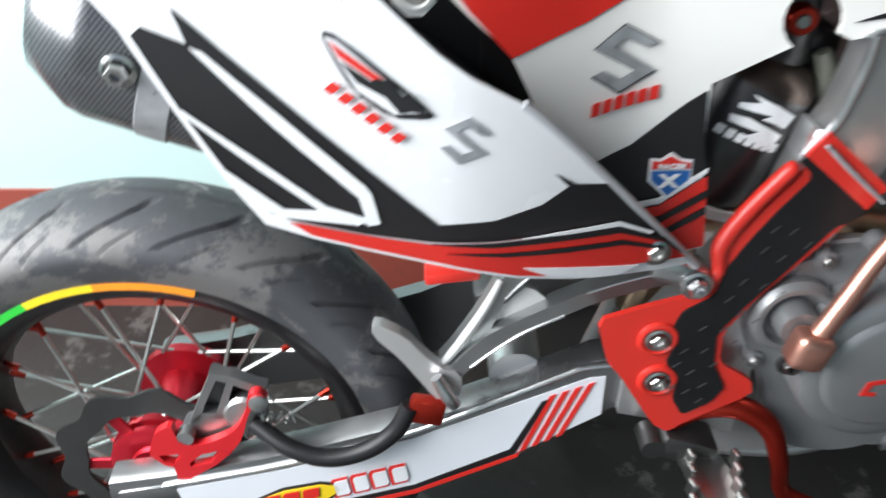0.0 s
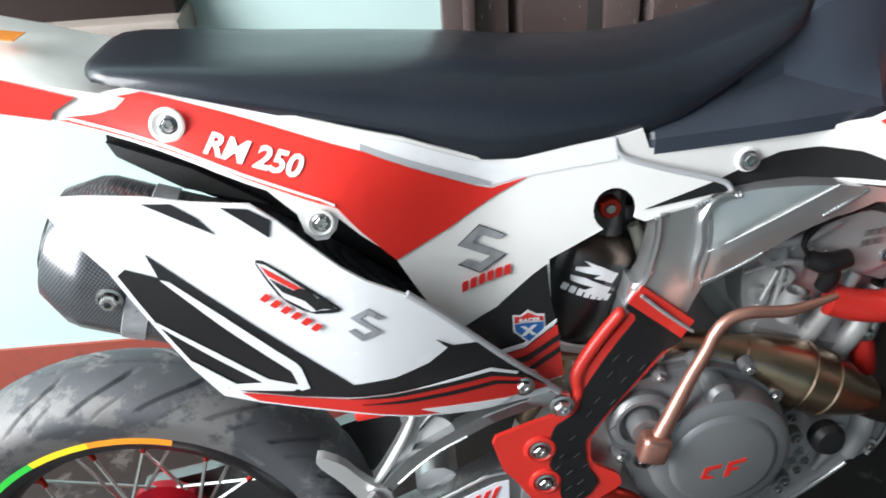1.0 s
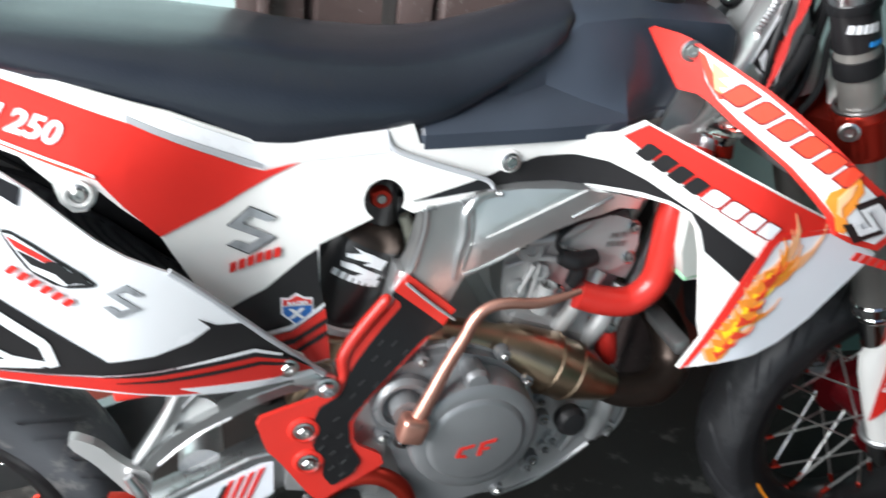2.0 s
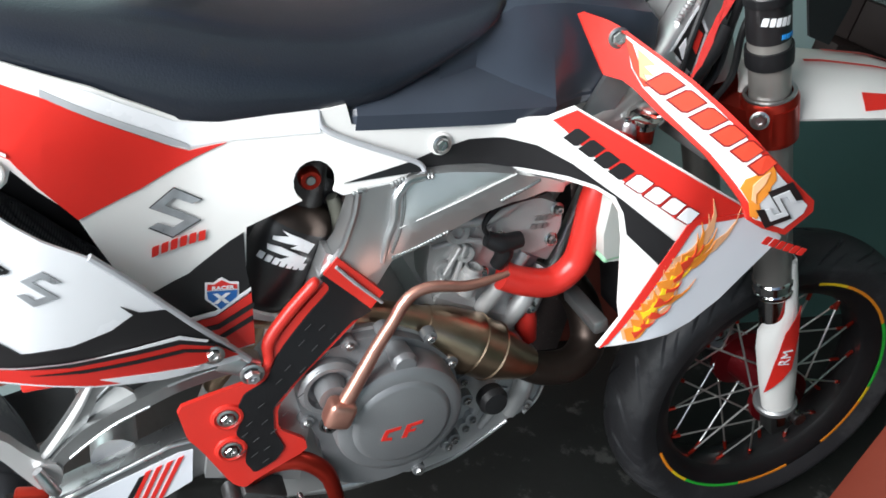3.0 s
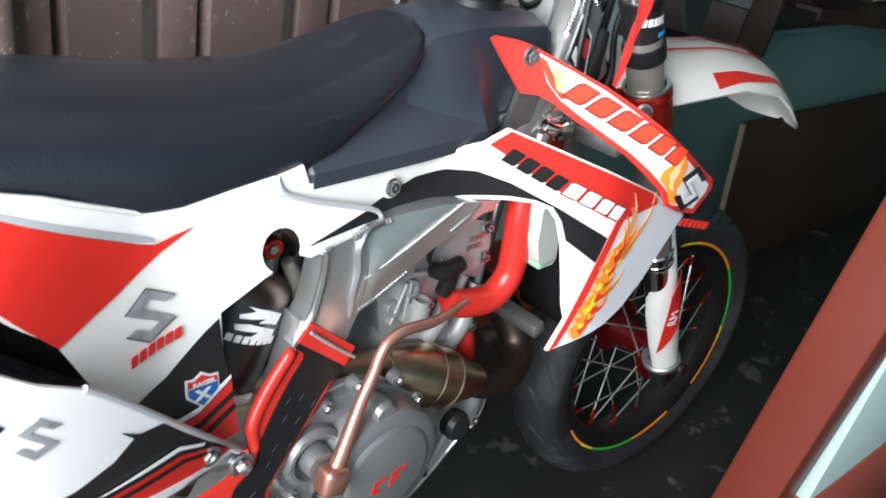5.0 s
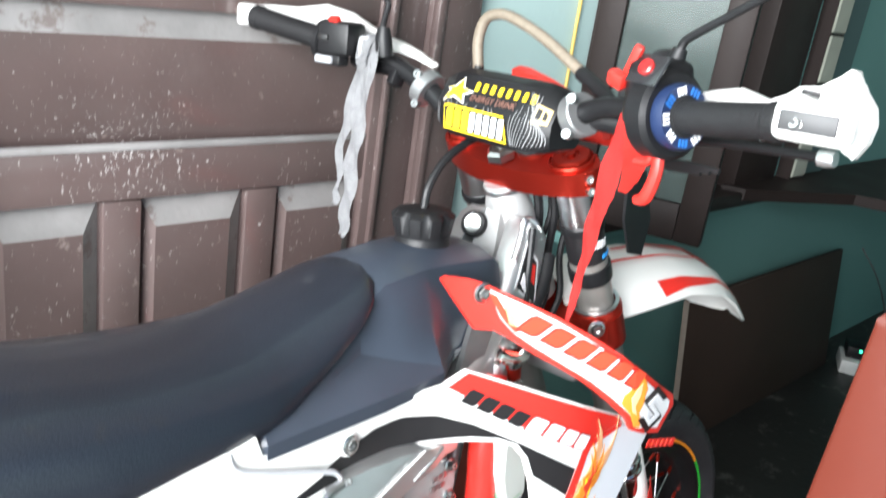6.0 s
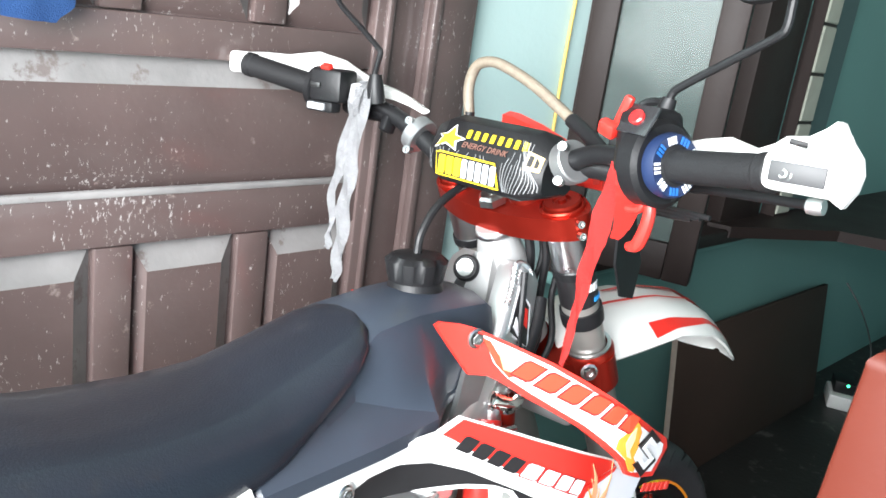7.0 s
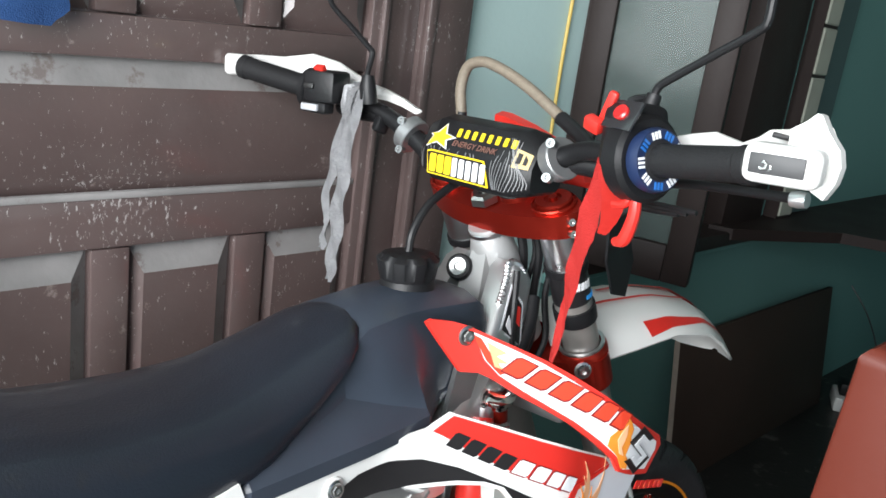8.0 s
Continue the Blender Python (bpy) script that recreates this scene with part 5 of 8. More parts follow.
def frame_parts():
    def spar_y(x, z):
        """Outer face of the spar: two flats that meet in a crease."""
        d = -0.45 * (x - 0.706) + 0.893 * (z - 0.763)
        k = sst(0.69, 0.72, x)
        return -0.141 - 0.004 * k + k * (0.26 * max(0, d) + 0.20 * max(0, -d)) + (1 - k) * 0.12 * max(0, x - 0.655) + 0.25 * max(0, x - 0.86)
    spar = part("frame_spar", plate([(0.652, 0.812), (0.691, 0.817), (0.728, 0.8245), (0.763, 0.829), (0.806, 0.830), (0.840, 0.828), (0.876, 0.820), (0.912, 0.806), (0.930, 0.798), (0.930, 0.785), (0.895, 0.794), (0.845, 0.788), (0.807, 0.774), (0.770, 0.753), (0.734, 0.731), (0.705, 0.717), (0.692, 0.688), (0.674, 0.668), (0.618, 0.705), (0.630, 0.724), (0.640, 0.741), (0.646, 0.765), (0.650, 0.786)], spar_y, 0.035, step=0.012), ALU, bike, "silver aluminium frame spar with welds")
    sp = lambda q, lift: [(x, spar_y(x, z) - lift, z) for x, z in q]
    part("spar_rib", tube(sp([(0.730, 0.824), (0.712, 0.819), (0.703, 0.809), (0.699, 0.797), (0.700, 0.773), (0.695, 0.748), (0.693, 0.716)], 0.0), [0.005, 0.0065, 0.0065, 0.006, 0.006, 0.005, 0.003], 10), ALU_POLISHED, spar, "raised cast rib")
    # highlight along the crease, laid on as a thin pale rod
    part("crease_highlight", tube(sp([(0.706, 0.763), (0.760, 0.7905), (0.838, 0.829)], 0.0004), 0.0013, 6), FIN, spar, "pale line standing in for the crease's highlight")
    part("edge_line", tube(sp([(0.652, 0.810), (0.651, 0.785), (0.647, 0.764), (0.641, 0.740), (0.631, 0.723)], 0.0), 0.0045, 8), ALU_POLISHED, spar, "polished rear edge")
    for q, r in (([(0.690, 0.815), (0.712, 0.821), (0.740, 0.824)], 0.0055), ([(0.646, 0.808), (0.655, 0.812), (0.662, 0.812)], 0.0035), ([(0.704, 0.721), (0.737, 0.736), (0.770, 0.753)], 0.0034), ([(0.829, 0.791), (0.853, 0.804), (0.878, 0.815)], 0.0036), ([(0.708, 0.806), (0.709, 0.783), (0.707, 0.758), (0.703, 0.728)], 0.0026)):
        part("weld", bead(sp(q, 0.0), r * 0.8), STRUT, spar, "rippled weld bead")
    # spar up to the steering head, both sides
    for s in (-1, 1):
        line = [(0.905, 0.098, 0.815, 0.018, 0.036), (0.985, 0.088, 0.855, 0.018, 0.036), (1.045, 0.070, 0.890, 0.018, 0.038), (1.083, 0.058, 0.945, 0.018, 0.038), (1.116, 0.044, 1.018, 0.018, 0.030), (1.122, 0.040, 1.030, 0.014, 0.022)]
        rings = []
        for i, (x, y, z, w, h) in enumerate(line):
            a, b = line[max(0, i - 1)], line[min(len(line) - 1, i + 1)]
            d = V((b[0] - a[0], 0, b[2] - a[2])).normalized()
            n, c = V((-d.z, 0, d.x)), V((x, s * y, z))
            rings.append([c + n * (h * u) + V((0, s * w * v, 0)) for u, v in ((-1, -1), (-1, 0.5), (-0.8, 0.9), (-0.55, 1), (0.55, 1), (0.8, 0.9), (1, 0.5), (1, -1))])
        neck = part("head_spar", loft(rings), ALU, bike, "welded silver frame spar at the steering head", smooth=50)
        if s < 0:
            ny = lambda x, z: -0.0765 + 0.19 * (z - 0.945)
            for m, q, lift in ((WHITE_DECAL, [(1.090, 1.013), (1.111, 0.984), (1.100, 0.928), (1.058, 0.956)], 0.001), (BLACK, [(1.089, 1.006), (1.107, 0.982), (1.096, 0.931), (1.063, 0.957)], 0.002), (RED, [(1.090, 0.988), (1.103, 0.980), (1.098, 0.955), (1.088, 0.966)], 0.003), (WHITE_DECAL, [(1.070, 0.962), (1.078, 0.974), (1.084, 0.954), (1.078, 0.948)], 0.003)):
                part("decal", plate(q, ny, 0.0008, lift), m, neck, "pointed black, white and red sticker")
            part("weld", bead([(1.064, -0.066, 0.990), (1.082, -0.060, 1.018), (1.096, -0.052, 1.038), (1.116, -0.052, 1.034), (1.130, -0.054, 1.014)], 0.0055, 0.005), ALU_POLISHED, neck, "rippled weld bead")
    head = part("steering_head", lathe([(0, -0.004), (0.026, -0.004), (0.0275, 0.0), (0.0275, 0.008), (0.0245, 0.010), (0.027, 0.014), (0.031, 0.030), (0.0355, 0.055), (0.037, 0.10), (0.040, 0.15), (0.042, 0.19), (0, 0.19)], (1.107, 0, 1.080), (0.432, 0, -0.902), 40), CAST, bike, "cast silver steering head")
    part("bearing_ring", lathe([(0.0278, 0.001), (0.0290, 0.002), (0.0290, 0.007), (0.0278, 0.008)], (1.107, 0, 1.080), (0.432, 0, -0.902), 40), ALU_POLISHED, head)
    part("head_gusset", loft([[(1.062, -0.024, 0.930), (1.062, 0.024, 0.930), (1.16, 0.024, 0.930), (1.16, -0.024, 0.930)], [(1.078, -0.020, 0.995), (1.078, 0.020, 0.995), (1.14, 0.020, 0.995), (1.14, -0.020, 0.995)], [(1.094, -0.012, 1.046), (1.094, 0.012, 1.046), (1.13, 0.012, 1.046), (1.13, -0.012, 1.046)]]), CAST, head)
    k = part("key_stop", lathe([(0.019, -0.012), (0.019, 0.012), (0.016, 0.016), (0.008, 0.016), (0.008, 0.010), (0, 0.010)], (1.088, 0.024, 1.016), (-0.9, -0.35, 0.35), 28), BLACK_PLASTIC, bike, "round black bumper with a chrome bolt")
    part("face", lathe([(0.0125, 0.0165), (0.012, 0.019), (0.006, 0.019), (0.005, 0.016), (0, 0.016)], (1.088, 0.024, 1.016), (-0.9, -0.35, 0.35), 24), STEEL, k)
    # pivot post behind the guard, both sides
    for s in (-1, 1):
        rings = []
        for x, z, w in ((0.650, 0.735, 0.026), (0.640, 0.66, 0.028), (0.590, 0.575, 0.036), (0.565, 0.50, 0.060), (0.56, 0.42, 0.060)):
            rings.append([(x - w, s * 0.100, z), (x + w, s * 0.100, z - 0.03), (x + w, s * 0.138, z - 0.03), (x - w, s * 0.138, z)])
        part("pivot_post", loft(rings), ALU, bike)
    gy = lambda x, z: -0.143 - 0.024 * sst(0.68, 0.56, z)
    red = [(0.636, 0.732), (0.696, 0.681), (0.689, 0.667), (0.672, 0.65), (0.6, 0.583), (0.576, 0.546), (0.579, 0.51), (0.613, 0.488), (0.617, 0.47), (0.558, 0.435), (0.543, 0.422), (0.527, 0.433), (0.488, 0.498), (0.475, 0.514), (0.462, 0.562), (0.501, 0.575), (0.559, 0.59), (0.565, 0.622), (0.627, 0.697), (0.622, 0.71)]
    g = part("frame_guard", plate(red, gy, 0.006, rounded=1, keep=0.15), RED_PLASTIC, bike, "glossy red plastic frame guard")
    part("grip_sheet", plate([(0.618, 0.705), (0.624, 0.712), (0.685, 0.658), (0.672, 0.65), (0.66, 0.646), (0.592, 0.579), (0.57, 0.547), (0.573, 0.511), (0.588, 0.482), (0.578, 0.463), (0.553, 0.447), (0.541, 0.467), (0.544, 0.494), (0.528, 0.514), (0.535, 0.534), (0.53, 0.556), (0.536, 0.572), (0.561, 0.586), (0.573, 0.616), (0.63, 0.687), (0.629, 0.695)], gy, 0.002, 0.0022, rounded=1, keep=0.12), BLACK_PLASTIC, g, "black grip sheet with stitched dashes")
    part("rolled_edge", tube([(x, gy(x, z) + 0.001, z) for x, z in ((0.617, 0.703), (0.612, 0.697), (0.585, 0.661), (0.564, 0.630), (0.563, 0.606), (0.547, 0.588))], [0.003, 0.007, 0.0075, 0.0075, 0.006, 0.004], 14), RED_PLASTIC, g, "rounded red edge roll")
    rnd = random.Random(3)
    for k in range(24):
        u, v = (k // 3 + rnd.random() * 0.5) / 8, (k % 3) - 1
        x, z = 0.562 + 0.074 * sst(0.1, 1, u) + 0.014 * v, 0.470 + 0.185 * u - 0.010 * v
        part("dash", lay(bars(1, 0.009, 0.0007, 0, 0, False), (x - 0.014, z), 42, gy, 0.0048), SCORE, g)
    part("guard_band", plate([(0.635, 0.733), (0.696, 0.681), (0.682, 0.661), (0.621, 0.712)], gy, 0.003, 0.004), RED_PLASTIC, g)
    part("zip_tie", tube([(0.634, gy(0.6, 0.7) - 0.006, 0.722), (0.660, gy(0.6, 0.7) - 0.007, 0.698), (0.695, gy(0.6, 0.7) - 0.005, 0.668)], 0.0022, 6), CLOTH_W, g, "pale zip tie")
    for x, z in ((0.518, 0.541), (0.524, 0.491)):
        part("bolt", bolt((x, gy(x, z) - 0.002, z), (0, -1, 0), 0.0078, 0.006), STEEL, g)
        part("recess", lathe([(0.019, 0), (0.018, 0.003), (0.015, 0.004), (0.013, 0.002), (0, 0.002)], (x, gy(x, z), z), (0, -1, 0), 28), RED_PLASTIC, g)
    part("peg_bolt", merge(box((0.05, 0.03, 0.024), (0.530, -0.150, 0.607), (0, 20, 0), 0.006), bolt((0.544, -0.166, 0.599), (0, -1, 0), 0.009, 0.010)), ALU_POLISHED, bike, "bolted silver subframe joint")
    # polished strut, its forked foot and the lower tail brace
    st = part("subframe_strut", plate([(0.370, 0.525), (0.402, 0.543), (0.429, 0.558), (0.457, 0.571), (0.486, 0.583), (0.530, 0.598), (0.549, 0.593), (0.548, 0.584), (0.513, 0.577), (0.468, 0.560), (0.438, 0.544), (0.402, 0.525), (0.376, 0.505), (0.352, 0.483), (0.330, 0.452), (0.318, 0.462), (0.345, 0.500)], lambda x, z: -0.136 - 0.05 * max(0.0, x - 0.46), 0.020, rounded=1), STRUT, bike, "worn cast linkage strut")
    part("bright_edge", tube([(x, -0.1365 - 0.05 * max(0.0, x - 0.46), z) for x, z in ((0.352, 0.4835), (0.376, 0.5055), (0.402, 0.5255), (0.438, 0.5445))], 0.0013, 8), ALU_POLISHED, st, "bright worn edge")
    part("bright_edge", tube([(x, -0.1365 - 0.05 * max(0.0, x - 0.46), z) for x, z in ((0.457, 0.5705), (0.486, 0.5825), (0.530, 0.5970))], 0.0015, 8), ALU_POLISHED, st, "bright worn edge")
    arm2 = part("strut_arm", plate([(0.381, 0.588), (0.366, 0.554), (0.350, 0.524), (0.331, 0.493), (0.318, 0.476), (0.342, 0.472), (0.354, 0.485), (0.364, 0.506), (0.377, 0.540), (0.385, 0.560), (0.405, 0.586)], flat_y(-0.128), 0.022, rounded=1), STRUT, st)
    part("bright_edge", tube([(x, -0.129, z) for x, z in ((0.379, 0.582), (0.367, 0.554), (0.351, 0.524), (0.332, 0.493), (0.320, 0.478))], [0.003, 0.0045, 0.005, 0.0045, 0.003], 8), FIN, arm2, "pale worn edge")
    part("bright_edge", tube([(x, -0.129, z) for x, z in ((0.405, 0.584), (0.394, 0.572), (0.384, 0.560))], 0.0013, 8), ALU_POLISHED, arm2, "bright worn edge")
    part("strut_web", plate([(0.381, 0.546), (0.402, 0.568), (0.412, 0.564), (0.428, 0.548), (0.395, 0.524), (0.368, 0.510)], flat_y(-0.122), 0.006), FIN, st, "pale web between the arms")
    part("strut_lug", plate([(0.262, 0.542), (0.291, 0.524), (0.304, 0.505), (0.322, 0.485), (0.342, 0.478), (0.344, 0.453), (0.327, 0.434), (0.314, 0.450), (0.299, 0.474), (0.284, 0.498), (0.258, 0.528)], flat_y(-0.139), 0.014, rounded=1), CAST, st, "scuffed cast lug")
    part("strut_pin", tube([(0.318, -0.146, 0.480), (0.330, -0.150, 0.458), (0.336, -0.150, 0.446)], [0.006, 0.0075, 0.006], 12), ALU_POLISHED, st)
    part("hose_bracket", box((0.036, 0.016, 0.030), (0.308, -0.140, 0.432), (0, 12, 0), 0.004), RED_ANOD, bike, "red anodised hose bracket")
    part("brake_hose", tube([(0.292, -0.142, 0.440), (0.276, -0.145, 0.408), (0.245, -0.148, 0.384), (0.205, -0.148, 0.374), (0.165, -0.140, 0.382), (0.128, -0.120, 0.398)], 0.0095, 12), HOSE, bike, "black rubber brake hose")
    # swingarm beams
    for s in (-1, 1):
        rings = []
        for x, zt, zb in ((-0.04, 0.318, 0.236), (0.05, 0.332, 0.244), (0.17, 0.362, 0.262), (0.30, 0.402, 0.296), (0.40, 0.446, 0.344), (0.475, 0.482, 0.402), (0.54, 0.490, 0.430)):
            o, i = s * 0.128, s * 0.096
            rings.append([(x, i, zb), (x, o - s * 0.004, zb), (x, o, zb + 0.006), (x, o, zt - 0.016), (x, o - s * 0.004, zt - 0.004), (x, o - s * 0.014, zt), (x, i, zt)])
        arm = part("swingarm", loft(rings), ARM_ALLOY, bike, "polished aluminium swingarm beam with white sticker")
        if s < 0:
            ay = flat_y(-0.128)
            part("bright_edge", tube([(0.02, -0.1285, 0.3135), (0.15, -0.1285, 0.3425), (0.286, -0.1285, 0.386), (0.390, -0.1285, 0.436), (0.445, -0.1285, 0.464), (0.467, -0.1285, 0.473), (0.520, -0.1285, 0.478)], 0.0026, 8), ALU_POLISHED, arm, "bright polished edge")
            part("decal", plate([(0.02, 0.306), (0.152, 0.336), (0.292, 0.380), (0.391, 0.424), (0.470, 0.460), (0.486, 0.462), (0.486, 0.410), (0.404, 0.357), (0.292, 0.303), (0.17, 0.268), (0.02, 0.248)], ay, 0.001, 0.0016), PEARL, arm, "pale grey sticker")
            part("decal", plate([(0.02, 0.256), (0.17, 0.275), (0.292, 0.310), (0.394, 0.362), (0.424, 0.430), (0.431, 0.433), (0.400, 0.357), (0.292, 0.303), (0.17, 0.268), (0.02, 0.249)], ay, 0.001, 0.003), BLACK, arm, "black line")
            part("decal", plate([(0.02, 0.249), (0.17, 0.268), (0.292, 0.303), (0.404, 0.357), (0.402, 0.351), (0.292, 0.297), (0.17, 0.263), (0.02, 0.244)], ay, 0.001, 0.0036), RED, arm, "red edge")
            for k in range(4):
                x = 0.404 + 0.0125 * k
                part("decal", plate([(x, 0.358 + 0.007 * k), (x + 0.0065, 0.362 + 0.007 * k), (x + 0.034, 0.440 + 0.005 * k), (x + 0.0275, 0.437 + 0.005 * k)], ay, 0.001, 0.003), RED, arm, "red stripe")
            pieces("word_bar", 4, lay(bars(4, 0.086, 0.0285, 0.002, 0.15), (0.205, 0.291), 17, ay, 0.0026), RED, arm, "red word outline")
            pieces("word_bar", 4, lay(bars(4, 0.083, 0.0215, 0.006, 0.15), (0.2075, 0.2955), 17, ay, 0.0036), WHITE_DECAL, arm, "white word mark")
            part("decal", plate([(0.085, 0.284), (0.118, 0.292), (0.149, 0.309), (0.190, 0.318), (0.213, 0.315), (0.216, 0.305), (0.196, 0.287), (0.150, 0.278), (0.110, 0.272)], ay, 0.001, 0.0030), BLACK, arm, "black sticker edge")
            part("decal", plate([(0.090, 0.284), (0.120, 0.290), (0.150, 0.305), (0.190, 0.314), (0.209, 0.311), (0.211, 0.304), (0.194, 0.290), (0.150, 0.281), (0.112, 0.275)], ay, 0.001, 0.004), YELLOW, arm, "yellow sticker")
            pieces("word_bar", 3, lay(bars(3, 0.064, 0.0145, 0.004, 0.3), (0.126, 0.281), 14, ay, 0.0050), RED, arm, "red word mark")
    part("swingarm_bridge", tube([(0.40, -0.10, 0.44), (0.40, 0.10, 0.44)], 0.028, 14, 1), ALU, bike)
    part("shock_link", box((0.12, 0.10, 0.05), (0.42, 0.0, 0.50), (0, -20, 0), 0.012), DARK_STEEL, bike)
    part("mud_flap", loft([[(0.355, -0.07, 0.80), (0.355, 0.07, 0.80), (0.362, 0.07, 0.80), (0.362, -0.07, 0.80)], [(0.362, -0.075, 0.64), (0.362, 0.075, 0.64), (0.369, 0.075, 0.64), (0.369, -0.075, 0.64)], [(0.395, -0.065, 0.47), (0.395, 0.065, 0.47), (0.401, 0.065, 0.47), (0.401, -0.065, 0.47)]]), BLACK_PLASTIC, bike, "black mud flap before the tyre")
    part("reservoir_bracket", box((0.052, 0.03, 0.012), (0.335, -0.10, 0.574), (0, -6, 0), 0.003), RED_PLASTIC, bike)
    part("air_box", loft([[(0.36, -0.09, 0.62), (0.36, 0.09, 0.62), (0.36, 0.09, 0.90), (0.36, -0.09, 0.90)], [(0.60, -0.095, 0.70), (0.60, 0.095, 0.70), (0.60, 0.095, 0.87), (0.60, -0.095, 0.87)]]), BLACK_PLASTIC, bike, "black air box behind the side panel")
    part("side_stand", tube([(0.56, 0.14, 0.36), (0.53, 0.20, 0.18), (0.505, 0.2427, 0.015)], [0.014, 0.012, 0.013], 12, 4), ALU, bike, "aluminium side stand resting on the floor")


frame_parts()


def rear_brake():
    cy = flat_y(-0.114)
    c = part("rear_caliper", plate([(0.069, 0.407), (0.095, 0.405), (0.104, 0.392), (0.098, 0.371), (0.075, 0.365), (0.050, 0.364), (0.044, 0.368), (0.050, 0.388), (0.061, 0.393)], cy, 0.020, rounded=1), STRUT, bike, "cast rear brake caliper")
    for q in ([(0.092, 0.463), (0.100, 0.460), (0.080, 0.420), (0.070, 0.395), (0.060, 0.395)], [(0.109, 0.456), (0.116, 0.455), (0.096, 0.400), (0.086, 0.398)], [(0.137, 0.442), (0.145, 0.439), (0.139, 0.390), (0.128, 0.388)]):
        part("caliper_rib", plate(q, cy, 0.016), STRUT, c)
    part("caliper_bridge", plate([(0.091, 0.464), (0.112, 0.459), (0.145, 0.441), (0.142, 0.431), (0.110, 0.449), (0.094, 0.455)], flat_y(-0.116), 0.014), STRUT, c)
    part("caliper_back", plate([(0.088, 0.450), (0.112, 0.446), (0.138, 0.432), (0.130, 0.392), (0.072, 0.396)], flat_y(-0.100), 0.010), DARK_STEEL, c, "dark pads between the ribs")
    part("caliper_piston", lathe([(0.022, 0), (0.022, 0.010), (0.018, 0.014), (0, 0.014)], (0.118, -0.104, 0.404), (0, -1, 0.1), 24), STRUT, c)
    part("pad_pin", lathe([(0, 0), (0.009, 0), (0.009, 0.014), (0, 0.014)], (0.056, -0.114, 0.384), (0, -1, 0), 16), SATIN, c)
    gy = flat_y(-0.128)
    part("caliper_guard", plate([(0.044, 0.404), (0.027, 0.394), (0.020, 0.380), (0.015, 0.361), (0.024, 0.360), (0.051, 0.363), (0.069, 0.361), (0.090, 0.366), (0.101, 0.362), (0.115, 0.382), (0.124, 0.411), (0.131, 0.426), (0.145, 0.427), (0.148, 0.437), (0.143, 0.446), (0.137, 0.448), (0.129, 0.443), (0.125, 0.424), (0.116, 0.404), (0.104, 0.390), (0.085, 0.380), (0.063, 0.373), (0.049, 0.381), (0.047, 0.391)], gy, 0.010, step=0.05, rounded=1), GUARD_RED, c, "red anodised caliper guard")
    part("caliper_guard", plate([(0.015, 0.3608), (0.027, 0.345), (0.037, 0.341), (0.038, 0.323), (0.049, 0.322), (0.081, 0.343), (0.101, 0.3618), (0.091, 0.364), (0.077, 0.347), (0.055, 0.342), (0.054, 0.347), (0.069, 0.3605), (0.051, 0.3625), (0.038, 0.346), (0.029, 0.350), (0.024, 0.3598)], flat_y(-0.1275), 0.010, step=0.05), GUARD_RED, c, "red anodised caliper guard")
    part("guard_bolt", lathe([(0, 0), (0.010, 0), (0.010, 0.004), (0.005, 0.006), (0, 0.006)], (0.139, -0.127, 0.434), (0, -1, 0), 18), STRUT, c, "worn bolt head")
    part("axle_block", box((0.070, 0.026, 0.040), (0.004, -0.118, 0.292), (0, -10, 0), 0.006), ARM_ALLOY, bike, "dull silver axle block")
    part("spring", tube([(0.134 + 0.0035 * k, -0.118 + 0.006 * math.cos(2.1 * k), 0.404 + 0.006 * math.sin(2.1 * k)) for k in range(12)], 0.0016, 6, 3), STEEL, bike)


rear_brake()


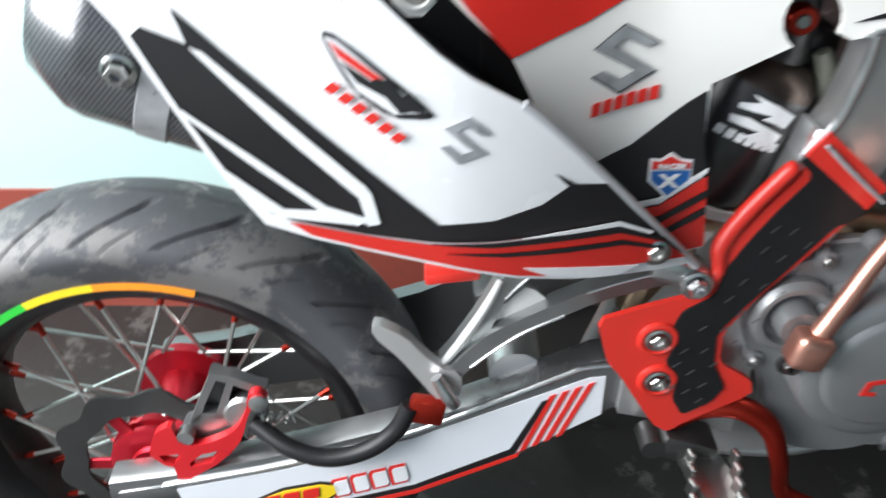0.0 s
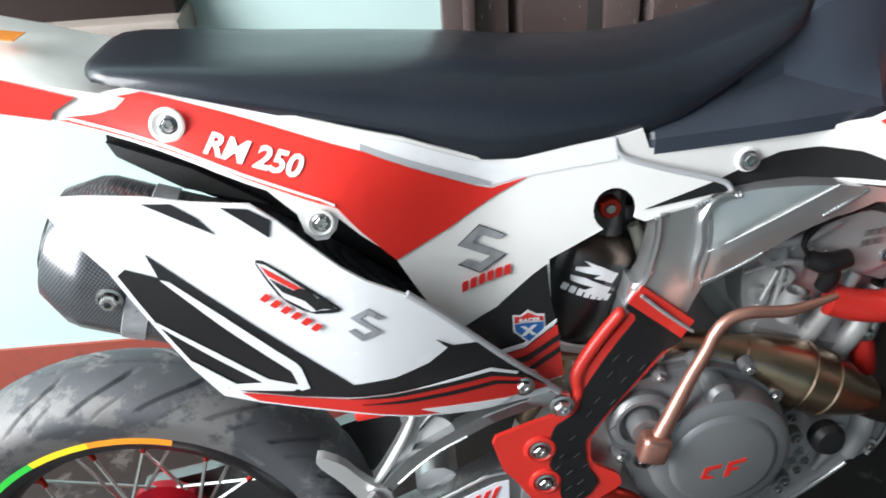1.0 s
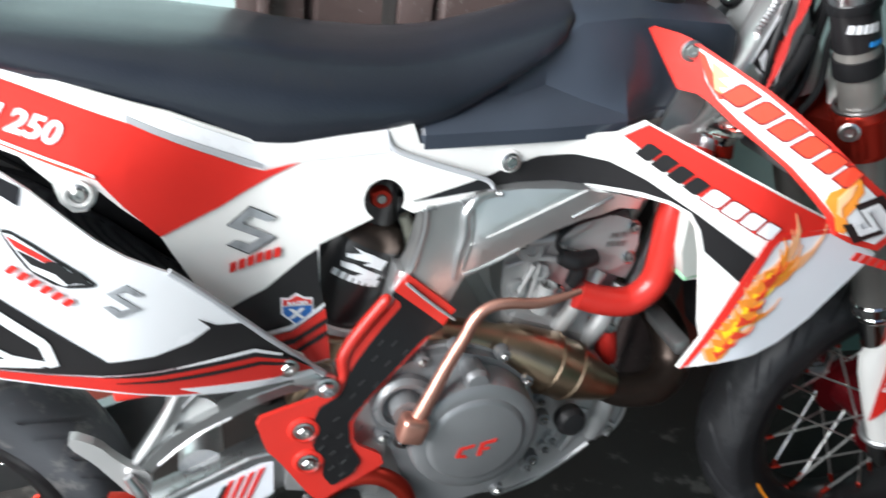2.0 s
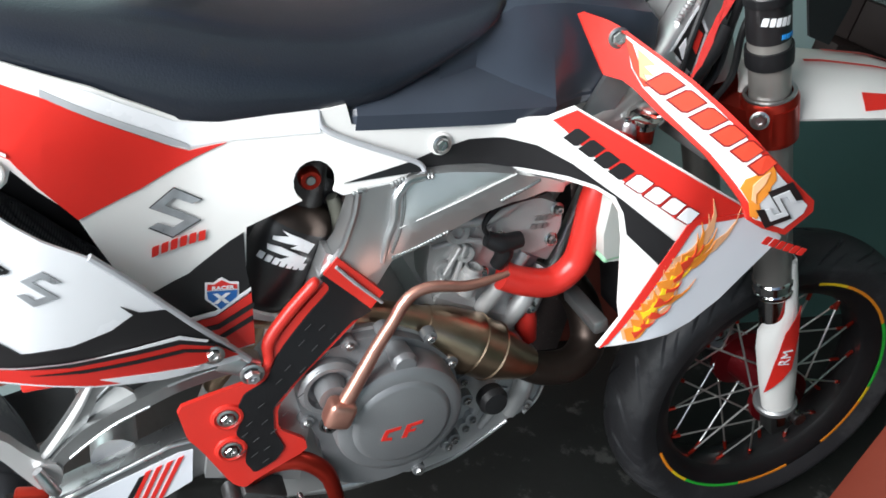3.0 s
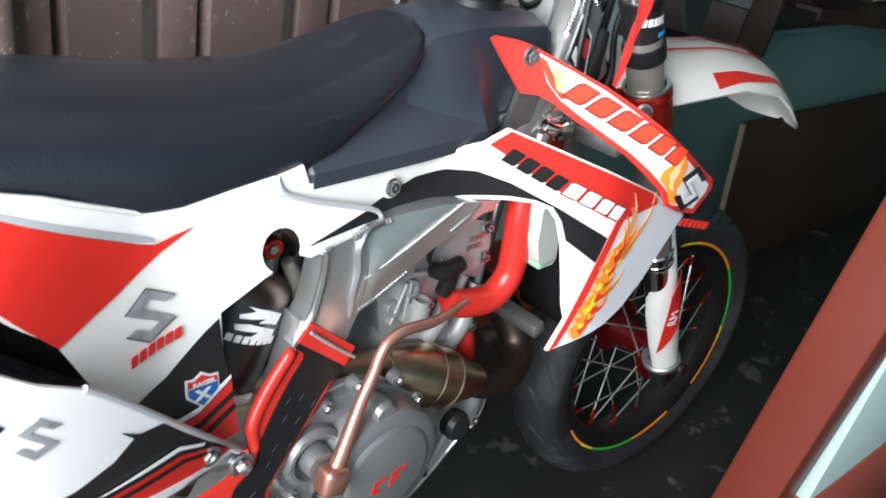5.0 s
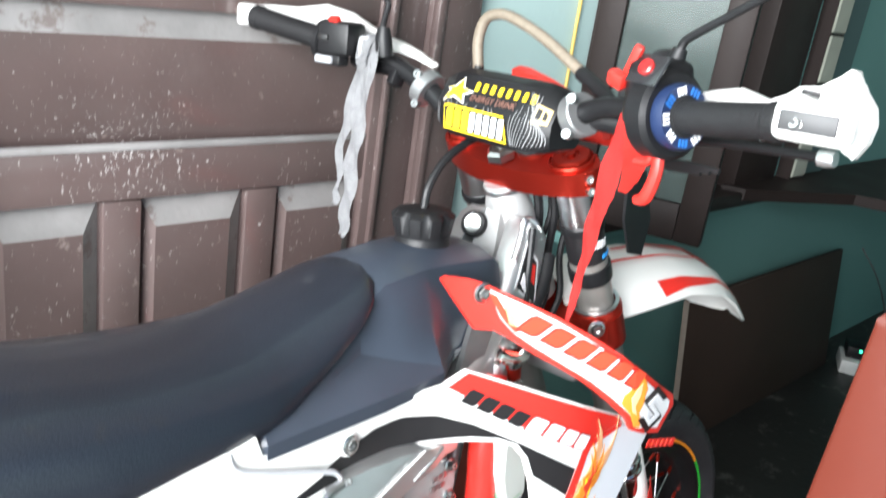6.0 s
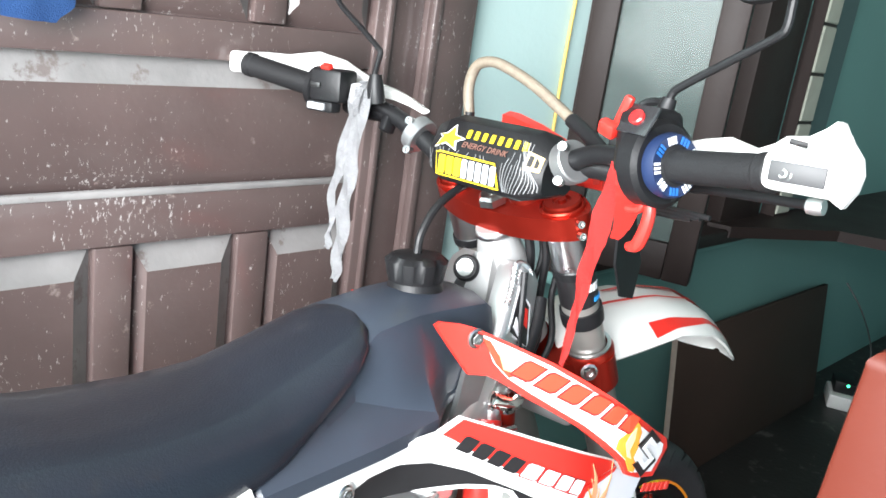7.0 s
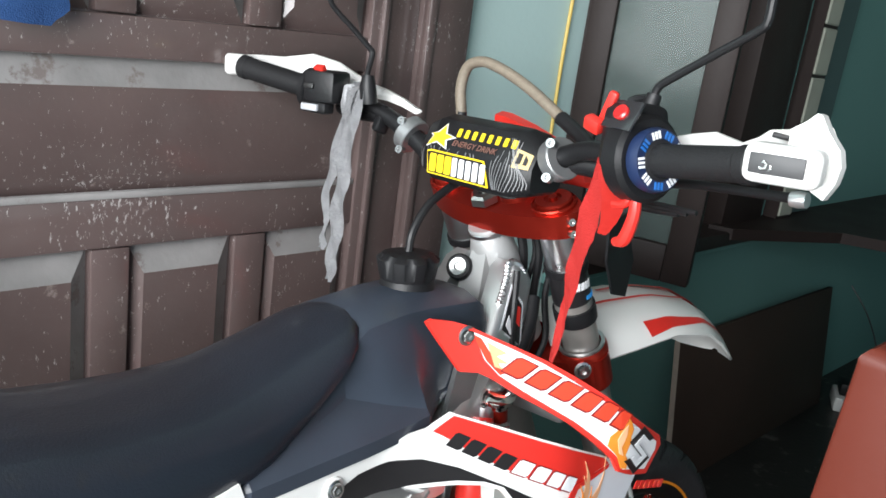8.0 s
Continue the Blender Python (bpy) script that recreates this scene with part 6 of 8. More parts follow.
def shock():
    o, d, r = V((0.587, -0.066, 0.712)), V((0.38, 0.0, 0.92)), 0.053
    s = part("shock_reservoir", lathe([(0, -0.075), (0.044, -0.075), (0.051, -0.066), (r, -0.058), (r, 0.030), (0.0515, 0.036), (0.0515, 0.040)], o, d, 40), BLACK, bike, "black and bronze shock reservoir")
    part("bronze_dome", lathe([(0.0515, 0.040), (0.050, 0.048), (0.041, 0.060), (0.025, 0.068), (0, 0.070)], o, d, 40), BRONZE_DARK, s, "dark bronze dome")
    res = lambda x, z: o.y - math.sqrt(max(1e-5, r * r - ((x - o.x - 0.413 * (z - 0.712)) * 0.92) ** 2))
    for q in ([(0.586, 0.753), (0.607, 0.744), (0.626, 0.733), (0.621, 0.722), (0.610, 0.728), (0.598, 0.732), (0.606, 0.735), (0.577, 0.741), (0.577, 0.745), (0.593, 0.746)], [(0.573, 0.735), (0.588, 0.733), (0.605, 0.725), (0.621, 0.716), (0.617, 0.703), (0.588, 0.717), (0.600, 0.721), (0.574, 0.729)]):
        q = [(x - 0.006 - 0.2 * max(0.0, 0.745 - z), z) for x, z in q]
        part("emblem", plate(q, res, 0.001, 0.0014, step=0.006), WHITE_DECAL, s, "white folded emblem")
    pieces("word_bar", 7, lay(bars(7, 0.056, 0.0085, 0.0022, 0.1), (0.554, 0.7185), -20, res, 0.0014), WHITE_DECAL, s, "white word mark")
    part("base_ring", lathe([(0.052, -0.080), (0.055, -0.078), (0.055, -0.070), (0.052, -0.068)], o, d, 40), WHITE, s, "pale ring")
    top = part("shock_mount", merge(tube([(0.603, -0.062, 0.765), (0.606, -0.074, 0.785), (0.607, -0.078, 0.830)], [0.040, 0.028, 0.027], 20), box((0.06, 0.05, 0.05), (0.632, -0.055, 0.775), (0, 20, 0), 0.015)), BLACK, bike, "black shock mount")
    part("adjuster", lathe([(0.0, 0), (0.0125, 0), (0.0125, 0.008), (0.0105, 0.011), (0.006, 0.011), (0.005, 0.007), (0, 0.007)], (0.607, -0.104, 0.812), (0, -1, 0), 28), RED_ANOD, top, "red adjuster knob")
    part("adjuster_screw", lathe([(0, 0.008), (0.005, 0.008), (0.005, 0.012), (0, 0.012)], (0.607, -0.104, 0.812), (0, -1, 0), 16), STEEL, top)
    # bracket colour includes the shadow inside the panel's hole
    part("bracket", tube([(0.640, -0.088, 0.778), (0.650, -0.088, 0.755), (0.646, -0.088, 0.722)], [0.007, 0.011, 0.008], 12), OLIVE_SHADED, top, "olive grey bracket, darkened for the shadow it sits in")
    # added dark sheet so that the gap behind the shock reads black
    part("dark_backing", plate([(0.440, 0.520), (0.600, 0.500), (0.660, 0.680), (0.655, 0.790), (0.600, 0.850), (0.500, 0.790), (0.440, 0.640)], lambda x, z: 0.005, 0.008), BLACK_PLASTIC, bike, "black sheet added behind the shock to close the gap")
    part("spring_seat", lathe([(0.046, 0), (0.046, 0.012), (0.040, 0.018), (0.036, 0.018)], (0.578, -0.045, 0.622), (0.30, 0, 0.95), 32), WHITE, bike, "white spring collar")
    part("shock_body", lathe([(0.024, -0.15), (0.026, -0.03), (0.034, 0.0), (0.034, 0.10)], (0.578, -0.040, 0.620), (0.30, 0, 0.95), 24), BRONZE, bike, "bronze shock body")
    part("coil_spring", tube([(0.565 + 0.0016 * k + 0.041 * math.cos(0.75 * k), -0.02 + 0.041 * math.sin(0.75 * k), 0.48 + 0.0040 * k) for k in range(46)], 0.006, 8, 2), DARK_STEEL, bike, "dark coil spring")


shock()


# ---- engine, exhaust and cooling
def engine():
    case = loft([[(x0, y, z0), (x1, y, z0 + 0.01), (x2, y, z1), (x3, y, z2), (x4, y, z2)] for y, x0, x1, x2, x3, x4, z0, z1, z2 in
                 ((0.12, 0.57, 0.82, 0.88, 0.82, 0.58, 0.31, 0.42, 0.60), (-0.10, 0.57, 0.82, 0.88, 0.82, 0.58, 0.31, 0.42, 0.60))])
    bmesh.ops.bevel(case, geom=case.edges[:], offset=0.012, segments=2, affect="EDGES", profile=0.5)
    e = part("engine_case", case, CAST, bike, "cast grey engine case")
    cover = [(0.600, 0.560), (0.612, 0.592), (0.645, 0.612), (0.700, 0.622), (0.755, 0.606), (0.802, 0.570), (0.824, 0.510), (0.822, 0.440), (0.790, 0.390), (0.730, 0.368), (0.670, 0.380), (0.648, 0.420), (0.636, 0.470), (0.606, 0.520)]
    c = part("clutch_housing", plate(cover, lambda x, z: -0.148, 0.055, rounded=2), COVER, bike, "grey cast clutch housing")
    part("gasket_rim", plate([(0.725 + (x - 0.725) * 1.035, 0.49 + (z - 0.49) * 1.035) for x, z in cover], lambda x, z: -0.134, 0.012, rounded=2), CAST, c)
    o = (0.727, -0.148, 0.515)
    lid = part("clutch_cover", lathe([(0.084, 0.0), (0.084, 0.030), (0.081, 0.038), (0.075, 0.042), (0.064, 0.0425), (0.060, 0.046), (0.056, 0.047), (0, 0.0485)], o, (0, -1, 0), 64), COVER, bike, "round satin grey clutch cover with a small red emblem")
    part("cover_lip", lathe([(0.014, 0), (0.017, 0.030), (0.013, 0.037), (0, 0.038)], (0.722, -0.148, 0.597), (0, -1, 0), 20), COVER, lid)
    for q in ([(0.700, 0.494), (0.704, 0.510), (0.724, 0.514), (0.723, 0.509), (0.709, 0.506), (0.706, 0.498), (0.714, 0.497), (0.714, 0.493)], [(0.727, 0.494), (0.731, 0.515), (0.752, 0.519), (0.751, 0.514), (0.737, 0.511), (0.736, 0.506), (0.744, 0.507), (0.743, 0.503), (0.735, 0.502), (0.733, 0.494)]):
        part("emblem", plate(q, lambda x, z: -0.1955, 0.001, 0.0012), RED, lid, "small red emblem")
    for x, z in ((0.618, 0.500), (0.660, 0.612), (0.702, 0.626), (0.764, 0.610), (0.800, 0.566), (0.834, 0.499), (0.828, 0.430), (0.784, 0.382), (0.650, 0.405)):
        part("boss", lathe([(0.010, 0), (0.009, 0.014), (0, 0.014)], (x, -0.138, z), (0, -1, 0), 18), COVER, c)
        part("bolt", bolt((x, -0.151, z), (0, -1, 0), 0.0055, 0.006, False), STEEL, c)
    # front half of the right-hand case, with its bright machined edge, bosses and bolts
    rim = [(0.984, 0.494), (0.980, 0.446), (0.962, 0.414), (0.936, 0.404), (0.916, 0.386), (0.882, 0.362), (0.850, 0.347), (0.800, 0.337)]
    front = part("case_front", plate(rim + [(0.730, 0.360), (0.790, 0.540), (0.850, 0.560), (0.930, 0.530), (0.972, 0.515)], lambda x, z: -0.104 - 0.10 * max(0.0, 0.90 - x), 0.06, rounded=2), CAST, bike, "pale cast front half of the engine case")
    for q in (rim[:3], rim[3:]):
        part("machined_edge", tube([(x, -0.106 - 0.10 * max(0.0, 0.90 - x), z) for x, z in q], 0.003, 8), ALU_POLISHED, front, "bright machined edge")
    for q, r in ((((0.948, -0.104, 0.508), (0.944, -0.112, 0.470), (0.936, -0.106, 0.420)), 0.014), (((0.905, -0.106, 0.512), (0.888, -0.112, 0.480), (0.872, -0.110, 0.430)), 0.009), (((0.918, -0.104, 0.470), (0.908, -0.110, 0.440), (0.893, -0.106, 0.400)), 0.007)):
        part("cast_boss", tube(q, [r, r * 1.1, r * 0.8], 12), CAST, front)
    for x, z in ((0.871, 0.428), (0.840, 0.386), (0.900, 0.508), (0.958, 0.436), (0.842, 0.504), (0.862, 0.414)):
        y = -0.106 - 0.10 * max(0.0, 0.90 - x)
        part("boss", lathe([(0.011, 0), (0.010, 0.010), (0, 0.010)], (x, y + 0.002, z), (0, -1, 0), 16), CAST, front)
        part("bolt", bolt((x, y - 0.008, z), (0, -1, 0), 0.0055, 0.006, False), STEEL, front)
    k = part("kick_boss", lathe([(0.040, -0.02), (0.039, 0.010), (0.034, 0.016), (0.029, 0.016), (0.027, 0.008), (0.020, 0.006), (0.018, 0.030), (0, 0.030)], (0.640, -0.148, 0.556), (0, -1, 0), 40), COVER, bike, "ribbed kick-start boss")
    lever = part("kick_starter", tube([(0.640, -0.190, 0.540), (0.652, -0.190, 0.566), (0.668, -0.186, 0.600), (0.683, -0.182, 0.632), (0.699, -0.180, 0.664), (0.708, -0.178, 0.684), (0.722, -0.176, 0.698), (0.745, -0.176, 0.704), (0.784, -0.176, 0.701), (0.814, -0.174, 0.705), (0.840, -0.172, 0.711)], [0.013, 0.012, 0.011, 0.010, 0.0092, 0.0090, 0.0086, 0.0084, 0.0080, 0.0066, 0.0045], 14, squash=0.8), COPPER, bike, "copper-coloured kick-start lever, folded in")
    part("pivot_block", box((0.034, 0.028, 0.036), (0.642, -0.194, 0.549), (0, 15, 0), 0.008, 3), COPPER, lever)
    part("pivot_bolt", bolt((0.634, -0.185, 0.525), (0, -1, 0), 0.008, 0.010), DARK_STEEL, lever)
    # cylinder, head and ignition side
    d = V((0.34, 0, 0.94))
    b0 = V((0.845, 0, 0.575))
    rings = []
    for u, wx, wy in ((0.0, 0.075, 0.085), (0.03, 0.080, 0.090), (0.045, 0.070, 0.080), (0.12, 0.070, 0.080), (0.125, 0.080, 0.088), (0.15, 0.080, 0.088), (0.155, 0.066, 0.076), (0.20, 0.050, 0.060)):
        c0, sx = b0 + d * u, V((0.94, 0, -0.34))
        rings.append([c0 + sx * (wx * a) + V((0, wy * b, 0)) for a, b in ((-1, -0.8), (-0.8, -1), (0.8, -1), (1, -0.8), (1, 0.8), (0.8, 1), (-0.8, 1), (-1, 0.8))])
    cy = part("cylinder", loft(rings), CAST, bike, "cast silver cylinder and head")
    # cast head block, ribs and bosses on the exhaust side
    part("head_block", plate([(0.850, 0.752), (0.905, 0.770), (0.948, 0.756), (0.952, 0.716), (0.930, 0.690), (0.880, 0.690), (0.852, 0.712)], lambda x, z: -0.092 - 0.06 * (0.77 - z), 0.05, rounded=1), CAST, cy, "pale cast head block")
    part("barrel_block", plate([(0.772, 0.735), (0.800, 0.752), (0.845, 0.748), (0.850, 0.700), (0.835, 0.655), (0.860, 0.600), (0.800, 0.600), (0.776, 0.650)], lambda x, z: -0.086, 0.05, rounded=1), CAST, cy, "pale cast barrel")
    for k in range(2):
        x = 0.790 + 0.014 * k
        part("rib", box((0.006, 0.012, 0.060), (x + 0.012, -0.090, 0.675), (0, 22 - 14 * k, 0), 0.0015, 1), CAST, cy)
    for q, r in ((((0.862, -0.090, 0.600), (0.880, -0.097, 0.645), (0.905, -0.094, 0.690)), 0.013), (((0.905, -0.082, 0.560), (0.925, -0.090, 0.610), (0.945, -0.084, 0.660)), 0.014), (((0.800, -0.090, 0.735), (0.840, -0.096, 0.744), (0.875, -0.094, 0.760)), 0.008)):
        part("cooling_boss", tube(q, [r * 0.9, r, r * 0.8], 14), CAST, cy)
    for x, z, rr in ((0.806, 0.722, 0.017), (0.822, 0.690, 0.013), (0.795, 0.668, 0.012), (0.842, 0.735, 0.011)):
        part("cast_pad", lathe([(rr, 0.0), (rr, 0.008), (rr * 0.85, 0.011), (rr * 0.45, 0.011), (rr * 0.4, 0.007), (0, 0.007)], (x, -0.084, z), (0, -1, 0.15), 20), CAST, cy)
    part("head_joint", tube([(0.776, -0.088, 0.700), (0.815, -0.093, 0.712), (0.852, -0.096, 0.708)], 0.004, 8), CAST, cy)
    for k in range(2):
        part("cast_mark", lay(bars(3, 0.024, 0.007, 0.003, 0.2, False), (0.908 - 0.004 * k, 0.737 - 0.012 * k), 4, lambda x, z: -0.0955 - 0.06 * (0.76 - z), 0.0), ALU_POLISHED, cy, "raised cast mark")
    for x, z in ((0.790, 0.738), (0.938, 0.752), (0.940, 0.708), (0.848, 0.664), (0.862, 0.715), (0.935, 0.600), (0.870, 0.575)):
        part("bolt", bolt((x, -0.096, z), (0, -1, 0.2), 0.006, 0.009), STEEL, cy)
    cap = part("plug_cap", merge(tube([(0.838, -0.108, 0.722), (0.858, -0.112, 0.716), (0.886, -0.108, 0.718)], [0.010, 0.013, 0.011], 14), tube([(0.862, -0.110, 0.718), (0.866, -0.110, 0.698), (0.862, -0.106, 0.680)], [0.013, 0.012, 0.010], 14)), HOSE, bike, "black rubber spark plug cap")
    for k in (0, 1):
        part("plug_wire", tube([(0.842, -0.106, 0.722), (0.832, -0.106, 0.740), (0.842 + 0.004 * k, -0.102, 0.757), (0.870, -0.098, 0.766 + 0.004 * k), (0.905, -0.090, 0.770 + 0.005 * k), (0.95, -0.07, 0.775)], 0.0032, 8), HOSE, cap, "black ignition wire")
    part("side_pipe", tube([(0.925, -0.078, 0.612), (0.940, -0.082, 0.575), (0.952, -0.078, 0.535)], 0.016, 12), RED_HOSE, bike, "short red hose behind the exhaust")
    part("rubber_cap", lathe([(0, 0.0), (0.020, 0.0), (0.021, 0.014), (0.016, 0.022), (0, 0.024)], (0.868, -0.150, 0.500), (0, -1, 0.1), 24), HOSE, bike, "round black rubber cap")
    part("breather_stub", lathe([(0.015, 0.0), (0.014, 0.030), (0.012, 0.032), (0.012, 0.040), (0.009, 0.040), (0.009, 0.030), (0, 0.030)], (0.827, -0.100, 0.640), (0.1, -0.1, 1), 20), CAST, bike)
    part("skid_plate", tube([(0.60, -0.085, 0.318), (0.72, -0.088, 0.312), (0.82, -0.075, 0.345), (0.915, -0.062, 0.425), (0.955, -0.055, 0.53), (1.00, -0.045, 0.70), (1.05, -0.03, 0.88)], 0.010, 12), ALU, bike, "silver cradle tube under the engine")
    part("skid_plate", tube([(0.60, 0.095, 0.300), (0.72, 0.098, 0.296), (0.82, 0.096, 0.335), (0.90, 0.088, 0.425), (0.955, 0.078, 0.53), (1.02, 0.05, 0.70), (1.06, 0.03, 0.88)], 0.014, 12), ALU, bike)
    part("water_pump", merge(tube([(0.850, -0.100, 0.545), (0.872, -0.104, 0.500), (0.880, -0.100, 0.450)], [0.020, 0.026, 0.020], 14), box((0.030, 0.03, 0.080), (0.905, -0.095, 0.520), (0, 18, 0), 0.006)), CAST, bike, "cast water pump housing")
    p = part("brake_pedal", tube([(0.545, -0.150, 0.415), (0.575, -0.156, 0.442), (0.612, -0.160, 0.446), (0.645, -0.164, 0.422), (0.662, -0.168, 0.380), (0.675, -0.172, 0.335), (0.72, -0.176, 0.310)], [0.010, 0.011, 0.012, 0.012, 0.011, 0.010, 0.009], 12, squash=0.7), RED_ANOD, bike, "dark red anodised brake pedal")
    part("pedal_tip", box((0.045, 0.03, 0.012), (0.765, -0.20, 0.308), (0, 0, 0), 0.003), STEEL, p)
    peg = part("footpeg", box((0.045, 0.10, 0.010), (0.588, -0.215, 0.388), (0, 6, 12), 0.003), STEEL, bike, "toothed steel footpeg")
    for i in range(5):
        for s in (-1, 1):
            part("tooth", box((0.006, 0.012, 0.018), (0.588 + s * 0.022 - 0.004 * i, -0.180 - 0.018 * i, 0.398), (0, 6, 12), 0.0015, 1), STEEL, peg)
    part("peg_mount", merge(box((0.06, 0.05, 0.03), (0.565, -0.150, 0.398), (0, 20, 0), 0.006), lathe([(0, 0), (0.012, 0), (0.012, 0.03), (0, 0.03)], (0.530, -0.145, 0.405), (0, -1, 0), 18)), DARK_STEEL, peg)


engine()


def exhaust():
    pipe = part("exhaust_header", tube([(0.955, -0.010, 0.640), (1.000, -0.030, 0.622), (1.040, -0.060, 0.580), (1.052, -0.090, 0.530), (1.020, -0.112, 0.505), (0.965, -0.120, 0.508), (0.920, -0.122, 0.528)], [0.022, 0.024, 0.026, 0.027, 0.026, 0.024, 0.022], 20), BRONZE_DARK, bike, "sooty exhaust header pipe")
    part("expansion_chamber", tube([(0.935, -0.122, 0.525), (0.905, -0.122, 0.537), (0.870, -0.120, 0.553), (0.835, -0.117, 0.570), (0.795, -0.113, 0.590), (0.762, -0.110, 0.603), (0.706, -0.106, 0.617), (0.640, -0.098, 0.626), (0.557, -0.090, 0.632), (0.48, -0.09, 0.66)], [0.0225, 0.030, 0.0405, 0.0425, 0.034, 0.024, 0.022, 0.021, 0.021, 0.021], 28), BRONZE, pipe, "heat-tinted bronze expansion chamber")
    for i, (x, y, z, r) in enumerate(((0.870, -0.120, 0.553, 0.0408), (0.838, -0.1175, 0.5685, 0.0428), (0.766, -0.110, 0.6015, 0.0262))):
        part("weld_seam", lathe([(r, -0.002), (r + 0.0015, 0), (r, 0.002)], (x, y, z), (-0.88, 0.08, 0.46), 32), BRONZE, pipe)


exhaust()


def cooling():
    for s in (-1, 1):
        core = box((0.028, 0.105, 0.270), (1.045, s * 0.115, 0.715), (0, -18, 0), 0.004)
        r = part("radiator", core, BLACK_PLASTIC, bike, "aluminium radiator core with cooling fins")
        part("header_tank", box((0.034, 0.112, 0.026), (1.094, s * 0.115, 0.866), (0, -18, 0), 0.008), ALU, r)
        part("header_tank", box((0.024, 0.090, 0.022), (1.014, s * 0.113, 0.600), (0, -18, 0), 0.006), STRUT, r)
        lo = bmesh.new()
        for i in range(12):
            y = s * (0.066 + 0.0088 * i)
            box((0.007, 0.0030, 0.280), (1.030, y, 0.730), (0, -18, 0), 0, 1, lo)
        part("louvre_grille", lo, FIN, r, "pale upright louvre blades", flat=True)["kind"] = "stuff"
    part("coolant_hose", tube([(1.000, -0.100, 0.860), (0.985, -0.112, 0.815), (0.976, -0.116, 0.770), (0.976, -0.118, 0.725), (0.972, -0.118, 0.682), (0.945, -0.116, 0.654), (0.905, -0.112, 0.655), (0.872, -0.106, 0.664)], 0.0195, 18), RED_HOSE, bike, "glossy red silicone coolant hose")
    u = part("coolant_elbow", tube([(1.010, -0.098, 0.850), (1.018, -0.096, 0.878), (1.040, -0.094, 0.892), (1.068, -0.092, 0.884)], 0.014, 14), ALU_POLISHED, bike, "silver coolant elbow")
    part("hose_clip", lathe([(0.0195, -0.006), (0.021, -0.006), (0.021, 0.006), (0.0195, 0.006)], (1.008, -0.099, 0.850), (0.25, 0, 1), 24), STEEL, u)
    part("screw", lathe([(0, 0), (0.006, 0), (0.006, 0.022), (0, 0.022)], (1.004, -0.122, 0.850), (1, -0.2, 0), 12), STEEL, u)
    rc = part("radiator_cap", lathe([(0.016, -0.012), (0.016, 0.0), (0.024, 0.001), (0.024, 0.006), (0.020, 0.009), (0.010, 0.010), (0, 0.010)], (1.024, -0.108, 0.884), (-0.25, -0.2, 1), 28), CHROME, bike, "chrome radiator cap")
    for k in (-1, 1):
        part("cap_ear", box((0.016, 0.010, 0.005), (1.024 + 0.024 * k, -0.108, 0.887 + 0.006 * k), (0, -14, 0), 0.002), CHROME, rc)
    part("filler_neck", tube([(1.026, -0.106, 0.878), (1.032, -0.104, 0.850)], 0.014, 16, 1), RED_ANOD, rc, "red filler neck")
    b = part("overflow_bottle", loft([[(x - w, -0.155, z), (x + w, -0.155, z), (x + w, -0.120, z), (x - w, -0.120, z)] for x, z, w in ((1.004, 0.705, 0.010), (1.002, 0.713, 0.017), (0.996, 0.745, 0.021), (0.990, 0.790, 0.017), (0.988, 0.800, 0.010))]), SMOKE, bike, "milky plastic overflow bottle with green foot")
    part("bottle_foot", box((0.034, 0.034, 0.011), (1.004, -0.138, 0.710), (0, -12, 0), 0.004), MINT, b, "pale green foot")
    part("tank_bracket", loft([[(0.935, -0.098, 0.868), (0.972, -0.085, 0.936), (0.972, -0.078, 0.936), (0.935, -0.090, 0.868)], [(0.962, -0.104, 0.858), (1.004, -0.092, 0.922), (1.004, -0.085, 0.922), (0.962, -0.096, 0.858)]]), STRUT, bike, "silver radiator bracket")
    for i in range(3):
        part("cable", tube([(1.10, -0.04 - 0.012 * i, 1.03), (1.085, -0.055 - 0.01 * i, 0.97), (1.08, -0.06 - 0.008 * i, 0.90), (1.06, -0.05, 0.82)], 0.0065 - 0.001 * i, 8), HOSE, bike, "black cable")
    for i, (x, y) in enumerate(((1.150, -0.030), (1.165, -0.046), (1.180, -0.060), (1.172, -0.034))):
        part("cable", tube([(x - 0.01, y, 1.085), (x, y - 0.004, 1.04), (x + 0.012 - 0.006 * i, y + 0.004, 0.98), (x - 0.004, y - 0.006, 0.92), (x - 0.03, y, 0.87)], 0.0065 - 0.0008 * i, 8), HOSE, bike, "black control cable")
    part("ribbed_hose", tube([(1.145, -0.060, 0.985), (1.128, -0.070, 0.955), (1.105, -0.075, 0.925), (1.085, -0.075, 0.90)], 0.011, 12), HOSE, bike, "ribbed black hose")


cooling()


# ---- fork, clamps, fender
FD = V((0.432, 0, -0.902))
# the front end is steered slightly to the right about the steering head
STEER = Matrix.Translation((1.1, -0.006, 1.124)) @ Matrix.Rotation(radians(-3.6), 4, -FD) @ Matrix.Translation((-1.1, 0, -1.13))
BARS = Matrix.Translation((1.0629, -0.0280, 1.1413)) @ Matrix.Rotation(radians(-4.75), 4, -FD) @ Matrix.Diagonal((0.975, 1.0494, 0.975, 1)) @ Matrix.Translation((-1.1, 0, -1.13))


def steered(names, m):
    """Turns the bike's own parts of these names with the steering."""
    for o in bike.children:
        if o.name.split(".")[0] in names:
            o.matrix_basis = m


def on_fork(z, s, r=0.0):
    """Centre of a fork leg at a height."""
    return V((1.12 + (1.135 - z) * 0.479, s * 0.095 - r, z))


